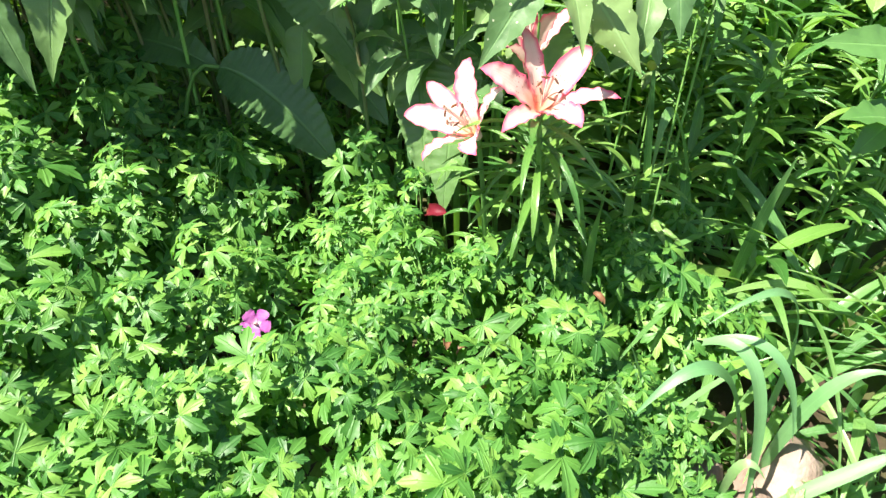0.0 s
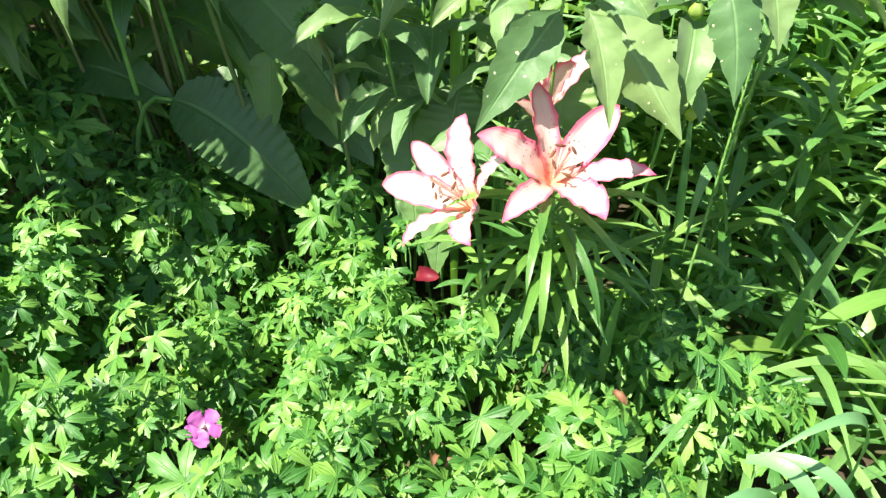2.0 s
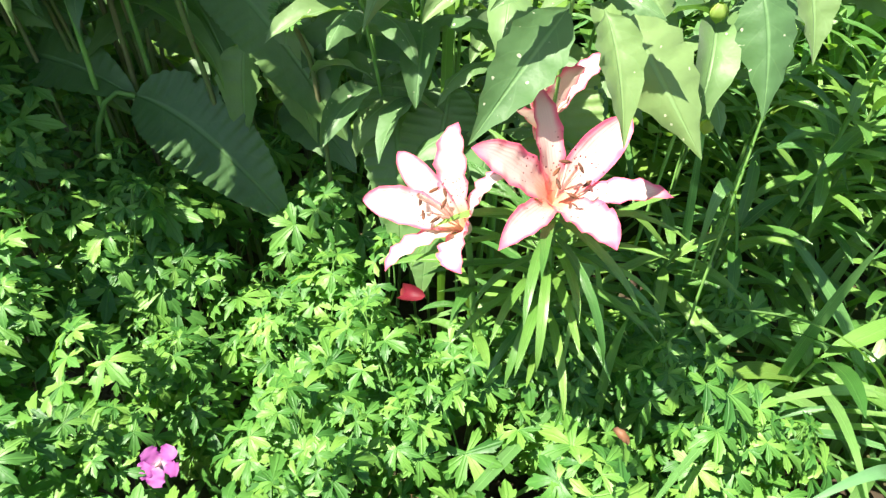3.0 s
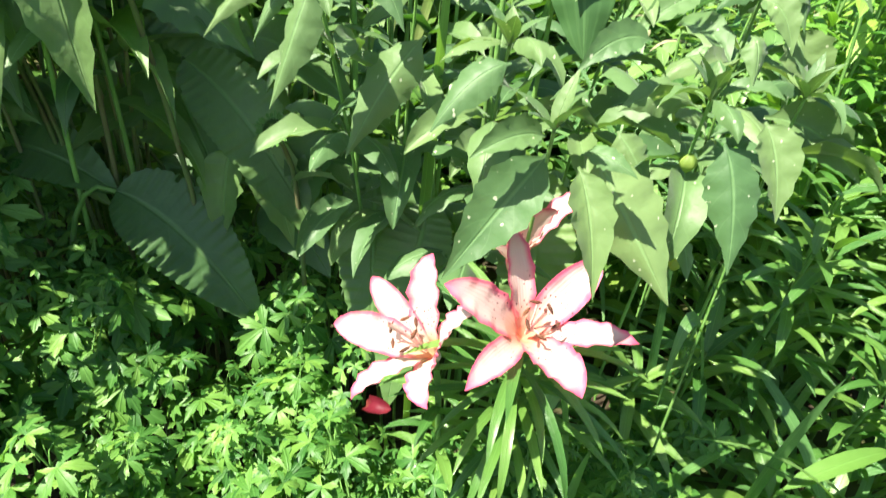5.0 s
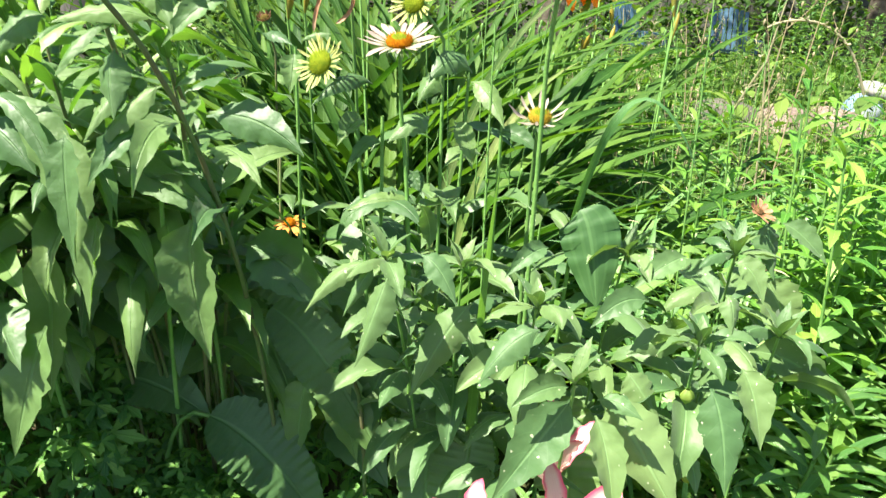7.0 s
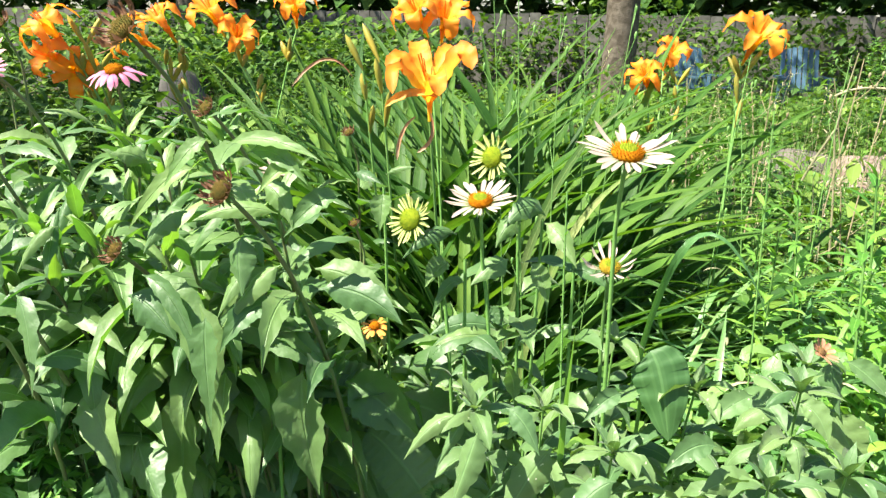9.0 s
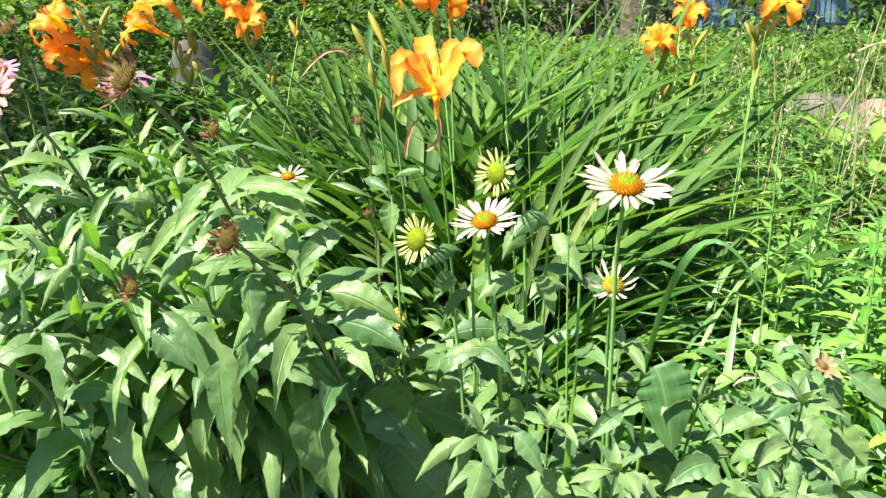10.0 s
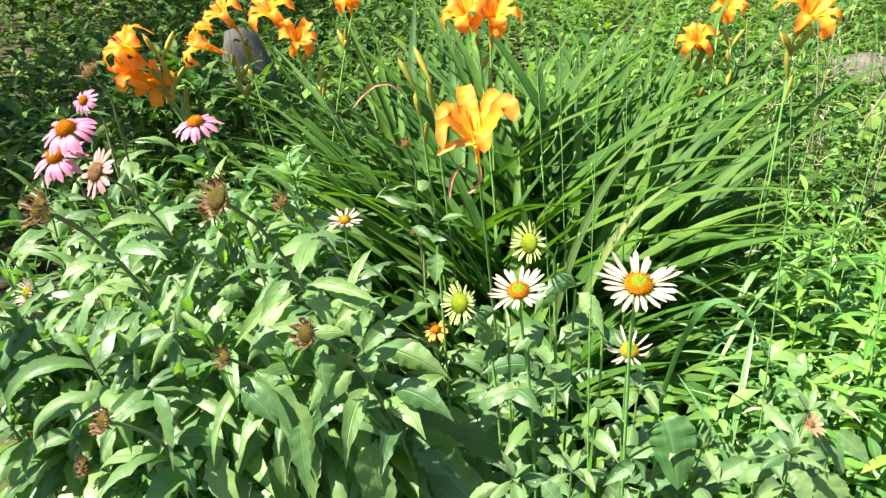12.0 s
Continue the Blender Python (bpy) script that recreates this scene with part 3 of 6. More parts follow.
for i in range(70):
    if i < 30:
        x = rnd(-0.82, -0.22)
        y = rnd(0.78, 0.90) if x < -0.45 else rnd(0.82, 0.92)
        h, lean, low, k = rnd(0.60, 0.80), rnd(0.05, 0.14), 0.73, 12
    else:
        x, y = rnd(-1.14, -0.14), rnd(0.92, 1.32)
        if x > -0.30:
            y = rnd(1.05, 1.35)
        h, lean, low, k = rnd(0.66, 0.84) if x < -0.43 else rnd(0.36, 0.46), rnd(0.0, 0.10), 0.60, 13
    plant = thing("coneflower_shoot", (x, y, 0), "leafy coneflower shoot with drooping toothed leaves", "flower", "coneflower shoots")
    pts = bez((x, y, 0), (x + rnd(-0.02, 0.02), y, h * 0.6), (x + rnd(-0.06, 0.06), y - lean, h - lean * 0.4), 10)
    g = Geo()
    tube(g, pts, 0.0026, 0.0016, 6)
    part("stem", g, STEM_DARK, plant)
    for j in range(k):
        t = low + (1 - low) * j / (k - 1)
        q = min(t * 10, 9.99)
        p = pts[int(q)].lerp(pts[int(q) + 1], q % 1)
        top = j > k - 5
        hanging_leaf(plant, p, j * 137.5 + rnd(-30, 30), rnd(0.05, 0.085) if top else rnd(0.10, 0.155), rnd(0.011, 0.017) if top else rnd(0.022, 0.036), YOUNG_LEAF if top or j % 5 == 0 else CONE_LEAF, 65 if top else rnd(15, 70), rnd(30, 80) if top else rnd(60, 135), LANCE, fold=rnd(-0.9, 0.9), n=9)

for i in range(9):
    x, y = (rnd(-0.86, -0.66), rnd(0.78, 0.90)) if i < 6 else (rnd(-0.78, -0.60), rnd(0.80, 0.86))
    h = rnd(0.54, 0.70)
    plant = thing("coneflower_shoot", (x, y + 0.05, 0), "leafy coneflower shoot with long glossy drooping leaves", "flower", "coneflower shoots")
    pts = bez((x, y + 0.05, 0), (x + rnd(-0.02, 0.02), y + 0.05, h * 0.6), (x + rnd(-0.05, 0.05), y - rnd(0.0, 0.06), h), 10)
    g = Geo()
    tube(g, pts, 0.0036, 0.0020, 6)
    part("stem", g, STEM_DARK, plant)
    for j in range(13):
        t = 0.74 + 0.26 * j / 12
        q = min(t * 10, 9.99)
        p = pts[int(q)].lerp(pts[int(q) + 1], q % 1)
        top = j > 8
        hanging_leaf(plant, p, j * 137.5 + rnd(-30, 30), rnd(0.05, 0.08) if top else rnd(0.11, 0.165), rnd(0.014, 0.020) if top else rnd(0.028, 0.042), CONE_LEAF, 60 if top else rnd(15, 55), rnd(30, 80) if top else rnd(60, 115), LANCE, n=10)

rosette = thing("coneflower_rosette", (-0.27, 0.84, 0), "broad basal coneflower leaves on long arching stalks", "flower")


def basal_leaf(base, ctrl, neck, tip, width):
    g = Geo()
    tube(g, bez(base, ctrl, neck, 8), 0.003, 0.0024, 6)
    part("leaf_stalk", g, STEM, rosette)
    neck, tip = Vector(neck), Vector(tip)
    g = Geo()
    ribbon(g, bez(neck, neck.lerp(tip, 0.45) + Vector((0, 0, 0.045)), tip, 54), width, beta(0.40, 0.52), (-0.25, -0.45, 0.85), 0.25, 22, 0.022, 0.08, phase=width * 900)
    # holes and nicks chewed by insects
    gone = set()
    for k in range(7):
        row, col = random.randint(5, 46), random.choice((0, 0, 1, 20, 21, 21))
        for step in range(random.randint(1, 4)):
            gone.add(row * 22 + col)
            row, col = row + random.choice((0, 1)), min(21, max(0, col + random.choice((-1, 0, 1))))
    g.f = [f for k, f in enumerate(g.f) if k not in gone]
    part("leaf", g, CONE_LEAF, rosette)


basal_leaf((-0.345, 0.81, 0.02), (-0.330, 0.80, 0.42), (-0.257, 0.788, 0.388), (-0.127, 0.755, 0.277), 0.078)
basal_leaf((-0.470, 0.84, 0.10), (-0.470, 0.83, 0.44), (-0.418, 0.83, 0.394), (-0.262, 0.80, 0.378), 0.070)
basal_leaf((-0.34, 0.95, 0.10), (-0.36, 0.93, 0.46), (-0.325, 0.90, 0.415), (-0.205, 0.88, 0.375), 0.066)
basal_leaf((-0.30, 0.96, 0.10), (-0.31, 0.94, 0.58), (-0.270, 0.88, 0.535), (-0.128, 0.86, 0.443), 0.070)
basal_leaf((-0.30, 0.92, 0.10), (-0.33, 0.90, 0.55), (-0.27, 0.88, 0.54), (-0.11, 0.86, 0.43), 0.066)
basal_leaf((-0.22, 0.90, 0.10), (-0.22, 0.88, 0.50), (-0.20, 0.83, 0.50), (-0.07, 0.77, 0.36), 0.066)
basal_leaf((-0.10, 0.90, 0.10), (-0.05, 0.86, 0.42), (-0.03, 0.80, 0.42), (-0.02, 0.72, 0.27), 0.066)
basal_leaf((0.00, 0.90, 0.05), (0.02, 0.84, 0.44), (0.02, 0.76, 0.42), (0.00, 0.68, 0.26), 0.066)
basal_leaf((0.06, 0.92, 0.05), (0.08, 0.84, 0.48), (0.10, 0.76, 0.46), (0.12, 0.68, 0.30), 0.066)
for i in range(46):
    x, y = rnd(-0.95, -0.10), rnd(0.80, 0.98)
    if x > -0.31:
        y = rnd(0.86, 0.98)
    base = Vector((x, y, 0.02))
    h = rnd(0.26, 0.52)
    a = rnd(3.3, 6.1)
    neck = base + Vector((math.cos(a) * 0.05, math.sin(a) * 0.03, h))
    tip = neck + Vector((math.cos(a) * 0.13, math.sin(a) * 0.07, -rnd(0.03, 0.12)))
    g = Geo()
    tube(g, bez(base, base + Vector((0, 0, h)), neck, 8), 0.0022, 0.0018, 6)
    part("leaf_stalk", g, STEM_DARK, rosette)
    g = Geo()
    ribbon(g, bez(neck, neck.lerp(tip, 0.45) + Vector((0, 0, 0.035)), tip, 14), rnd(0.05, 0.066), beta(0.42, 0.75), (-0.2, -0.3, 0.9), 0.2, 6, 0.04, 0.1, rnd(-0.4, 0.4), phase=i)
    part("leaf", g, CONE_LEAF, rosette)

front = thing("coneflower_shoot", (-0.30, 0.82, 0), "coneflower stems with long toothed leaves hanging at the bed's edge", "flower", "coneflower shoots")
for root, bow, top in (((-0.37, 0.77, 0.10), (-0.385, 0.76, 0.34), (-0.405, 0.75, 0.50)), ((-0.30, 0.83, 0), (-0.31, 0.82, 0.4), (-0.265, 0.73, 0.66)), ((-0.245, 0.84, 0), (-0.25, 0.83, 0.4), (-0.25, 0.75, 0.69))):
    g = Geo()
    tube(g, bez(root, bow, top, 10), 0.0028, 0.0020, 7)
    part("stem", g, STEM, front)
set_leaf(front, (-0.344, 0.670, 0.545), (-0.369, 0.640, 0.435), 0.046, CONE_LEAF, 0.02)
set_leaf(front, (-0.366, 0.765, 0.503), (-0.354, 0.750, 0.456), 0.018, CONE_LEAF, 0.01)
set_leaf(front, (-0.352, 0.800, 0.460), (-0.306, 0.780, 0.450), 0.026, CONE_LEAF, 0.012)
set_leaf(front, (-0.322, 0.750, 0.622), (-0.345, 0.720, 0.509), 0.044, CONE_LEAF, 0.02)
set_leaf(front, (-0.321, 0.690, 0.706), (-0.308, 0.660, 0.604), 0.026, CONE_LEAF, 0.02)
set_leaf(front, (-0.308, 0.745, 0.666), (-0.205, 0.720, 0.621), 0.026, CONE_LEAF, 0.03)
set_leaf(front, (-0.317, 0.700, 0.670), (-0.262, 0.720, 0.704), 0.020, CONE_LEAF, 0.015)
set_leaf(front, (-0.122, 0.800, 0.462), (-0.099, 0.780, 0.350), 0.050, CONE_LEAF, 0.02)
set_leaf(front, (-0.066, 0.800, 0.470), (-0.095, 0.780, 0.361), 0.044, CONE_LEAF, 0.02)
set_leaf(front, (-0.236, 0.720, 0.630), (-0.219, 0.700, 0.504), 0.05, CONE_LEAF, 0.03)
set_leaf(front, (-0.301, 0.690, 0.638), (-0.307, 0.670, 0.552), 0.036, CONE_LEAF, 0.03)
set_leaf(front, (-0.291, 0.640, 0.715), (-0.285, 0.620, 0.622), 0.03, CONE_LEAF, 0.03)
set_leaf(front, (-0.245, 0.800, 0.707), (-0.155, 0.790, 0.673), 0.038, CONE_LEAF, 0.03)
set_leaf(front, (-0.253, 0.700, 0.704), (-0.296, 0.670, 0.668), 0.029, CONE_LEAF, 0.03)
set_leaf(front, (-0.327, 0.740, 0.665), (-0.207, 0.720, 0.623), 0.034, CONE_LEAF, 0.035)
set_leaf(front, (-0.270, 0.700, 0.741), (-0.295, 0.670, 0.702), 0.017, CONE_LEAF, 0.02)
set_leaf(front, (-0.211, 0.780, 0.588), (-0.122, 0.760, 0.533), 0.058, CONE_LEAF, 0.03)
set_leaf(front, (-0.422, 0.840, 0.395), (-0.284, 0.830, 0.343), 0.075, CONE_LEAF, 0.03)
set_leaf(front, (-0.326, 0.780, 0.605), (-0.306, 0.760, 0.469), 0.048, CONE_LEAF, 0.03)
set_leaf(front, (-0.366, 0.720, 0.605), (-0.370, 0.700, 0.451), 0.047, CONE_LEAF, 0.02)
set_leaf(front, (-0.156, 0.800, 0.436), (-0.165, 0.780, 0.340), 0.044, CONE_LEAF, 0.03)

for root, bow, top in (((-0.47, 0.86, 0), (-0.45, 0.80, 0.45), (-0.488, 0.7, 0.641)), ((-0.472, 0.7, 0.606), (-0.481, 0.69, 0.651), (-0.5, 0.68, 0.71)), ((-0.27, 0.84, 0), (-0.27, 0.82, 0.45), (-0.254, 0.76, 0.704))):
    g = Geo()
    tube(g, bez(root, bow, top, 10), 0.0028, 0.0022, 7)
    part("stem", g, STEM_DARK, front)
set_leaf(front, (-0.367, 0.7, 0.732), (-0.308, 0.66, 0.611), 0.039, CONE_LEAF, 0.03)
set_leaf(front, (-0.374, 0.69, 0.731), (-0.309, 0.66, 0.657), 0.018, CONE_LEAF, 0.03)
set_leaf(front, (-0.446, 0.69, 0.608), (-0.387, 0.64, 0.533), 0.044, CONE_LEAF, 0.035)
set_leaf(front, (-0.413, 0.76, 0.641), (-0.439, 0.73, 0.591), 0.028, CONE_LEAF, 0.015)
set_leaf(front, (-0.492, 0.72, 0.672), (-0.393, 0.69, 0.64), 0.023, CONE_LEAF, 0.03)
set_leaf(front, (-0.487, 0.67, 0.712), (-0.456, 0.63, 0.631), 0.024, CONE_LEAF, 0.03)
set_leaf(front, (-0.463, 0.67, 0.582), (-0.494, 0.6, 0.562), 0.039, CONE_LEAF, 0.05)
set_leaf(front, (-0.531, 0.72, 0.615), (-0.547, 0.69, 0.553), 0.045, CONE_LEAF, 0.02)
set_leaf(front, (-0.265, 0.77, 0.713), (-0.327, 0.73, 0.656), 0.022, CONE_LEAF, 0.03)
set_leaf(front, (-0.264, 0.78, 0.715), (-0.331, 0.74, 0.629), 0.017, CONE_LEAF, 0.02)
set_leaf(front, (-0.399, 0.69, 0.554), (-0.352, 0.64, 0.518), 0.046, CONE_LEAF, 0.02)
set_leaf(front, (-0.251, 0.77, 0.689), (-0.258, 0.75, 0.651), 0.012, CONE_LEAF, 0.01)
set_leaf(front, (-0.472, 0.72, 0.764), (-0.499, 0.69, 0.724), 0.016, CONE_LEAF, 0.02)
set_leaf(front, (-0.377, 0.8, 0.737), (-0.417, 0.78, 0.725), 0.016, CONE_LEAF, 0.02)
set_leaf(front, (-0.326, 0.8, 0.739), (-0.292, 0.78, 0.711), 0.023, CONE_LEAF, 0.015)
set_leaf(front, (-0.363, 0.79, 0.584), (-0.354, 0.75, 0.498), 0.042, CONE_LEAF, 0.02)
set_leaf(front, (-0.303, 0.8, 0.609), (-0.302, 0.78, 0.542), 0.032, CONE_LEAF, 0.02)
set_leaf(front, (-0.375, 0.77, 0.477), (-0.359, 0.75, 0.449), 0.009, CONE_LEAF, 0.0)
set_leaf(front, (-0.537, 0.7, 0.695), (-0.522, 0.7, 0.747), 0.016, CONE_LEAF, 0.0)
set_leaf(front, (-0.477, 0.8, 0.688), (-0.465, 0.77, 0.652), 0.023, CONE_LEAF, 0.01)
set_leaf(front, (-0.288, 0.7, 0.852), (-0.198, 0.68, 0.844), 0.016, YOUNG_LEAF, 0.02)
set_leaf(front, (-0.317, 0.7, 0.83), (-0.376, 0.68, 0.776), 0.018, YOUNG_LEAF, 0.03)
set_leaf(front, (-0.218, 0.7, 0.833), (-0.254, 0.68, 0.814), 0.02, YOUNG_LEAF, 0.02)
set_leaf(front, (-0.187, 0.7, 0.811), (-0.234, 0.68, 0.776), 0.022, CONE_LEAF, 0.02)
set_leaf(front, (-0.245, 0.7, 0.792), (-0.316, 0.68, 0.787), 0.018, YOUNG_LEAF, 0.015)
set_leaf(front, (-0.245, 0.7, 0.744), (-0.298, 0.68, 0.686), 0.024, CONE_LEAF, 0.02)
set_leaf(front, (-0.304, 0.7, 0.856), (-0.338, 0.68, 0.817), 0.018, YOUNG_LEAF, 0.02)
set_leaf(front, (-0.361, 0.7, 0.832), (-0.383, 0.68, 0.844), 0.022, CONE_LEAF, 0.01)
set_leaf(front, (-0.269, 0.7, 0.845), (-0.21, 0.68, 0.823), 0.018, YOUNG_LEAF, 0.02)
set_leaf(front, (-0.329, 0.7, 0.79), (-0.364, 0.68, 0.755), 0.026, CONE_LEAF, 0.02)
set_leaf(front, (-0.211, 0.7, 0.723), (-0.13, 0.68, 0.702), 0.034, CONE_LEAF, 0.012)
set_leaf(front, (-0.279, 0.7, 0.77), (-0.275, 0.68, 0.719), 0.03, CONE_LEAF, 0.01)
set_leaf(front, (-0.396, 0.7, 0.706), (-0.341, 0.68, 0.671), 0.04, CONE_LEAF, 0.02)
set_leaf(front, (-0.258, 0.7, 0.816), (-0.225, 0.68, 0.784), 0.024, CONE_LEAF, 0.02)
set_leaf(front, (-0.444, 0.700, 0.510), (-0.412, 0.680, 0.405), 0.045, CONE_LEAF, 0.03)
set_leaf(front, (-0.405, 0.780, 0.490), (-0.372, 0.750, 0.415), 0.036, CONE_LEAF, 0.03)


under = thing("coneflower_shoot", (-0.04, 0.90, 0), "coneflower stems with broad drooping leaves under the white heads", "flower", "coneflower shoots")
for root, top in (((-0.04, 0.92, 0), (-0.010, 0.920, 0.74)), ((-0.06, 0.90, 0), (-0.070, 0.885, 0.69)), ((-0.10, 0.90, 0), (-0.095, 0.880, 0.70)), ((0.02, 0.93, 0), (0.028, 0.900, 0.70)), ((-0.22, 1.04, 0), (-0.215, 1.010, 0.75))):
    g = Geo()
    tube(g, bez(root, Vector(root).lerp(Vector(top), 0.5) + Vector((0.008, 0, 0)), top, 8), 0.0026, 0.0020, 6)
    part("stem", g, STEM, under)
set_leaf(under, (-0.056, 0.86, 0.61), (-0.124, 0.84, 0.609), 0.026, CONE_LEAF, 0.03)
set_leaf(under, (-0.094, 0.88, 0.671), (-0.13, 0.86, 0.634), 0.016, CONE_LEAF, 0.03)
set_leaf(under, (-0.065, 0.88, 0.645), (-0.051, 0.87, 0.624), 0.02, CONE_LEAF, 0.0)
set_leaf(under, (0.024, 0.9, 0.687), (0.068, 0.88, 0.671), 0.022, CONE_LEAF, 0.012)
set_leaf(under, (-0.034, 0.92, 0.738), (-0.062, 0.9, 0.708), 0.028, CONE_LEAF, 0.02)
set_leaf(under, (-0.007, 0.92, 0.744), (-0.051, 0.89, 0.735), 0.03, CONE_LEAF, 0.03)
set_leaf(under, (-0.008, 0.92, 0.735), (0.03, 0.88, 0.695), 0.026, CONE_LEAF, 0.02)
set_leaf(under, (-0.046, 0.88, 0.702), (-0.086, 0.85, 0.679), 0.03, CONE_LEAF, 0.02)
set_leaf(under, (-0.103, 0.86, 0.734), (-0.158, 0.83, 0.713), 0.022, CONE_LEAF, 0.03)
set_leaf(under, (-0.022, 0.88, 0.699), (0.000, 0.86, 0.655), 0.022, CONE_LEAF, 0.01)
set_leaf(under, (-0.214, 1.0, 0.744), (-0.215, 0.98, 0.699), 0.03, CONE_LEAF, 0.01)
set_leaf(under, (-0.265, 1.05, 0.759), (-0.223, 1.03, 0.75), 0.018, CONE_LEAF, 0.01)
set_leaf(under, (-0.231, 1.1, 0.748), (-0.189, 1.1, 0.76), 0.014, CONE_LEAF, 0.01)
set_leaf(under, (-0.114, 0.88, 0.694), (-0.138, 0.86, 0.67), 0.026, CONE_LEAF, 0.015)


# ---- pale weeds behind the coneflowers ----
def pale_weed(base, top, seed):
    plant = thing("pale_weed", base, "upright weed with small pale crinkled leaves in the sun", "plant", "pale weeds among the coneflowers")
    pts = bez(base, Vector(base).lerp(Vector(top), 0.6) + Vector((0.01, 0.01, 0)), top, 12)
    g = Geo()
    tube(g, pts, 0.0024, 0.0012, 6)
    part("stem", g, STEM, plant)
    for j in range(26):
        t = 0.66 + 0.34 * j / 25
        q = min(t * 12, 11.99)
        p = pts[int(q)].lerp(pts[int(q) + 1], q % 1)
        ln = rnd(0.045, 0.075) * (1.7 - t)
        hanging_leaf(plant, p, j * 137.5 + seed * 40, ln, ln * rnd(0.36, 0.48), WEED_PALE, rnd(15, 70), rnd(20, 90), OVATE, 0.07, random.choice((-1, 1)) * rnd(0.2, 0.7), 7)


for i, (x, y, z) in enumerate(((-0.745, 1.13, 0.79), (-0.690, 1.19, 0.81), (-0.640, 1.13, 0.78), (-0.575, 1.13, 0.80), (-0.500, 1.16, 0.83), (-0.535, 1.22, 0.80), (-0.800, 1.20, 0.77), (-0.86, 1.13, 0.74))):
    pale_weed((x + 0.02, y + 0.04, 0), (x, y, z), i)


# ---- lantern plants ----
def husk(plant, top, size):
    g = Geo()
    rows, uvs = [], []
    for i in range(8):
        t = i / 7
        r = size * 0.5 * math.sin(math.pi * min(1, 0.08 + t * 0.92)) ** 0.8 * (1 if t < 0.6 else 1 - (t - 0.6) * 0.7)
        rows.append([Vector(top) + Vector((math.cos(a), math.sin(a), 0)) * r * (1 + 0.10 * math.cos(5 * a)) - Vector((0, 0, size * 1.15 * t)) for a in (6.2832 * j / 20 for j in range(20))])
        uvs.append([(j / 20, t) for j in range(20)])
    g.grid(rows, uvs, True)
    part("husk", g, HUSK, plant, "papery yellow-green lantern husk")


def lantern_plant(base, top, nodes=5, big=1.0, bare=False):
    plant = thing("lantern_plant", base, "lantern plant with pale-spotted grey-green drooping leaves", "plant", "lantern plants")
    base, top = Vector(base), Vector(top)
    pts = bez(base, base.lerp(top, 0.55) + Vector((rnd(-0.02, 0.02), 0.02, 0.05)), top, 12)
    g = Geo()
    tube(g, pts, 0.0019, 0.0012, 6)
    part("stem", g, STEM, plant)
    for k in range(nodes):
        t = 1 - 0.13 * k
        q = min(t * 12, 11.99)
        p = pts[int(q)].lerp(pts[int(q) + 1], q % 1)
        count = 0 if bare else 5
        for j in range(count):
            az = k * 60 + j * 360 / count + rnd(-25, 25)
            ln = (0.050 if k == 0 else rnd(0.060, 0.092)) * big
            hanging_leaf(plant, p, az, ln, ln * rnd(0.28, 0.36), LANTERN_LEAF, rnd(10, 50), rnd(60, 115), beta(0.42, 0.75, 0.12), 0.04, random.choice((-1, 1)) * rnd(0.3, 0.9))
        if k == 0:
            for j in range(5):
                g = Geo()
                ribbon(g, arc(p, j * 72 + rnd(-20, 20), rnd(45, 75), rnd(0.025, 0.04), 30, 6), 0.011, LANCE, (0, 0, 1), 0.35, 2)
                part("young_leaf", g, LANTERN_LEAF, plant)
        elif k in (1, 2) and nodes > 2 and random.random() < 0.08:
            a = rnd(3.6, 5.6)
            e = p + Vector((math.cos(a) * 0.025, math.sin(a) * 0.025, -0.012))
            g = Geo()
            tube(g, bez(p, p + Vector((math.cos(a) * 0.02, math.sin(a) * 0.02, 0.008)), e, 4), 0.001, 0.0009, 5)
            part("stalk", g, STEM, plant)
            husk(plant, e, rnd(0.009, 0.014))
    return plant


LANTERNS = [
    lantern_plant((0.09, 0.72, 0), (0.083, 0.604, 0.566), 1, bare=True),
    lantern_plant((-0.01, 0.88, 0), (-0.066, 0.690, 0.618), 4),
    lantern_plant((0.19, 0.78, 0), (0.194, 0.680, 0.566), 3),
    lantern_plant((0.06, 0.78, 0), (0.060, 0.690, 0.585), 4),
    lantern_plant((0.25, 0.86, 0), (0.249, 0.785, 0.610), 3),
    lantern_plant((0.01, 0.82, 0), (-0.003, 0.730, 0.600), 5),
    lantern_plant((0.14, 0.86, 0), (0.150, 0.790, 0.600), 4),
    lantern_plant((0.27, 0.76, 0), (0.275, 0.720, 0.560), 2),
    lantern_plant((-0.09, 0.96, 0), (-0.095, 0.930, 0.555), 4),
    lantern_plant((0.08, 0.93, 0), (0.080, 0.900, 0.600), 5),
    lantern_plant((0.30, 0.95, 0), (0.300, 0.910, 0.580), 5),
    lantern_plant((-0.06, 1.02, 0), (-0.060, 1.000, 0.560), 5),
]
# single leaves that hang over the lilies
set_leaf(LANTERNS[1], (-0.060, 0.650, 0.619), (-0.081, 0.630, 0.551), 0.026, LANTERN_LEAF, 0.015)
set_leaf(LANTERNS[1], (-0.079, 0.680, 0.617), (-0.126, 0.660, 0.580), 0.017, LANTERN_LEAF, 0.015)
set_leaf(LANTERNS[1], (-0.073, 0.670, 0.619), (-0.094, 0.650, 0.583), 0.012, LANTERN_LEAF, 0.015)
set_leaf(LANTERNS[1], (-0.037, 0.680, 0.628), (-0.006, 0.660, 0.595), 0.022, LANTERN_LEAF, 0.015)
set_leaf(LANTERNS[1], (-0.031, 0.690, 0.629), (-0.040, 0.670, 0.672), 0.016, LANTERN_LEAF, 0.015)
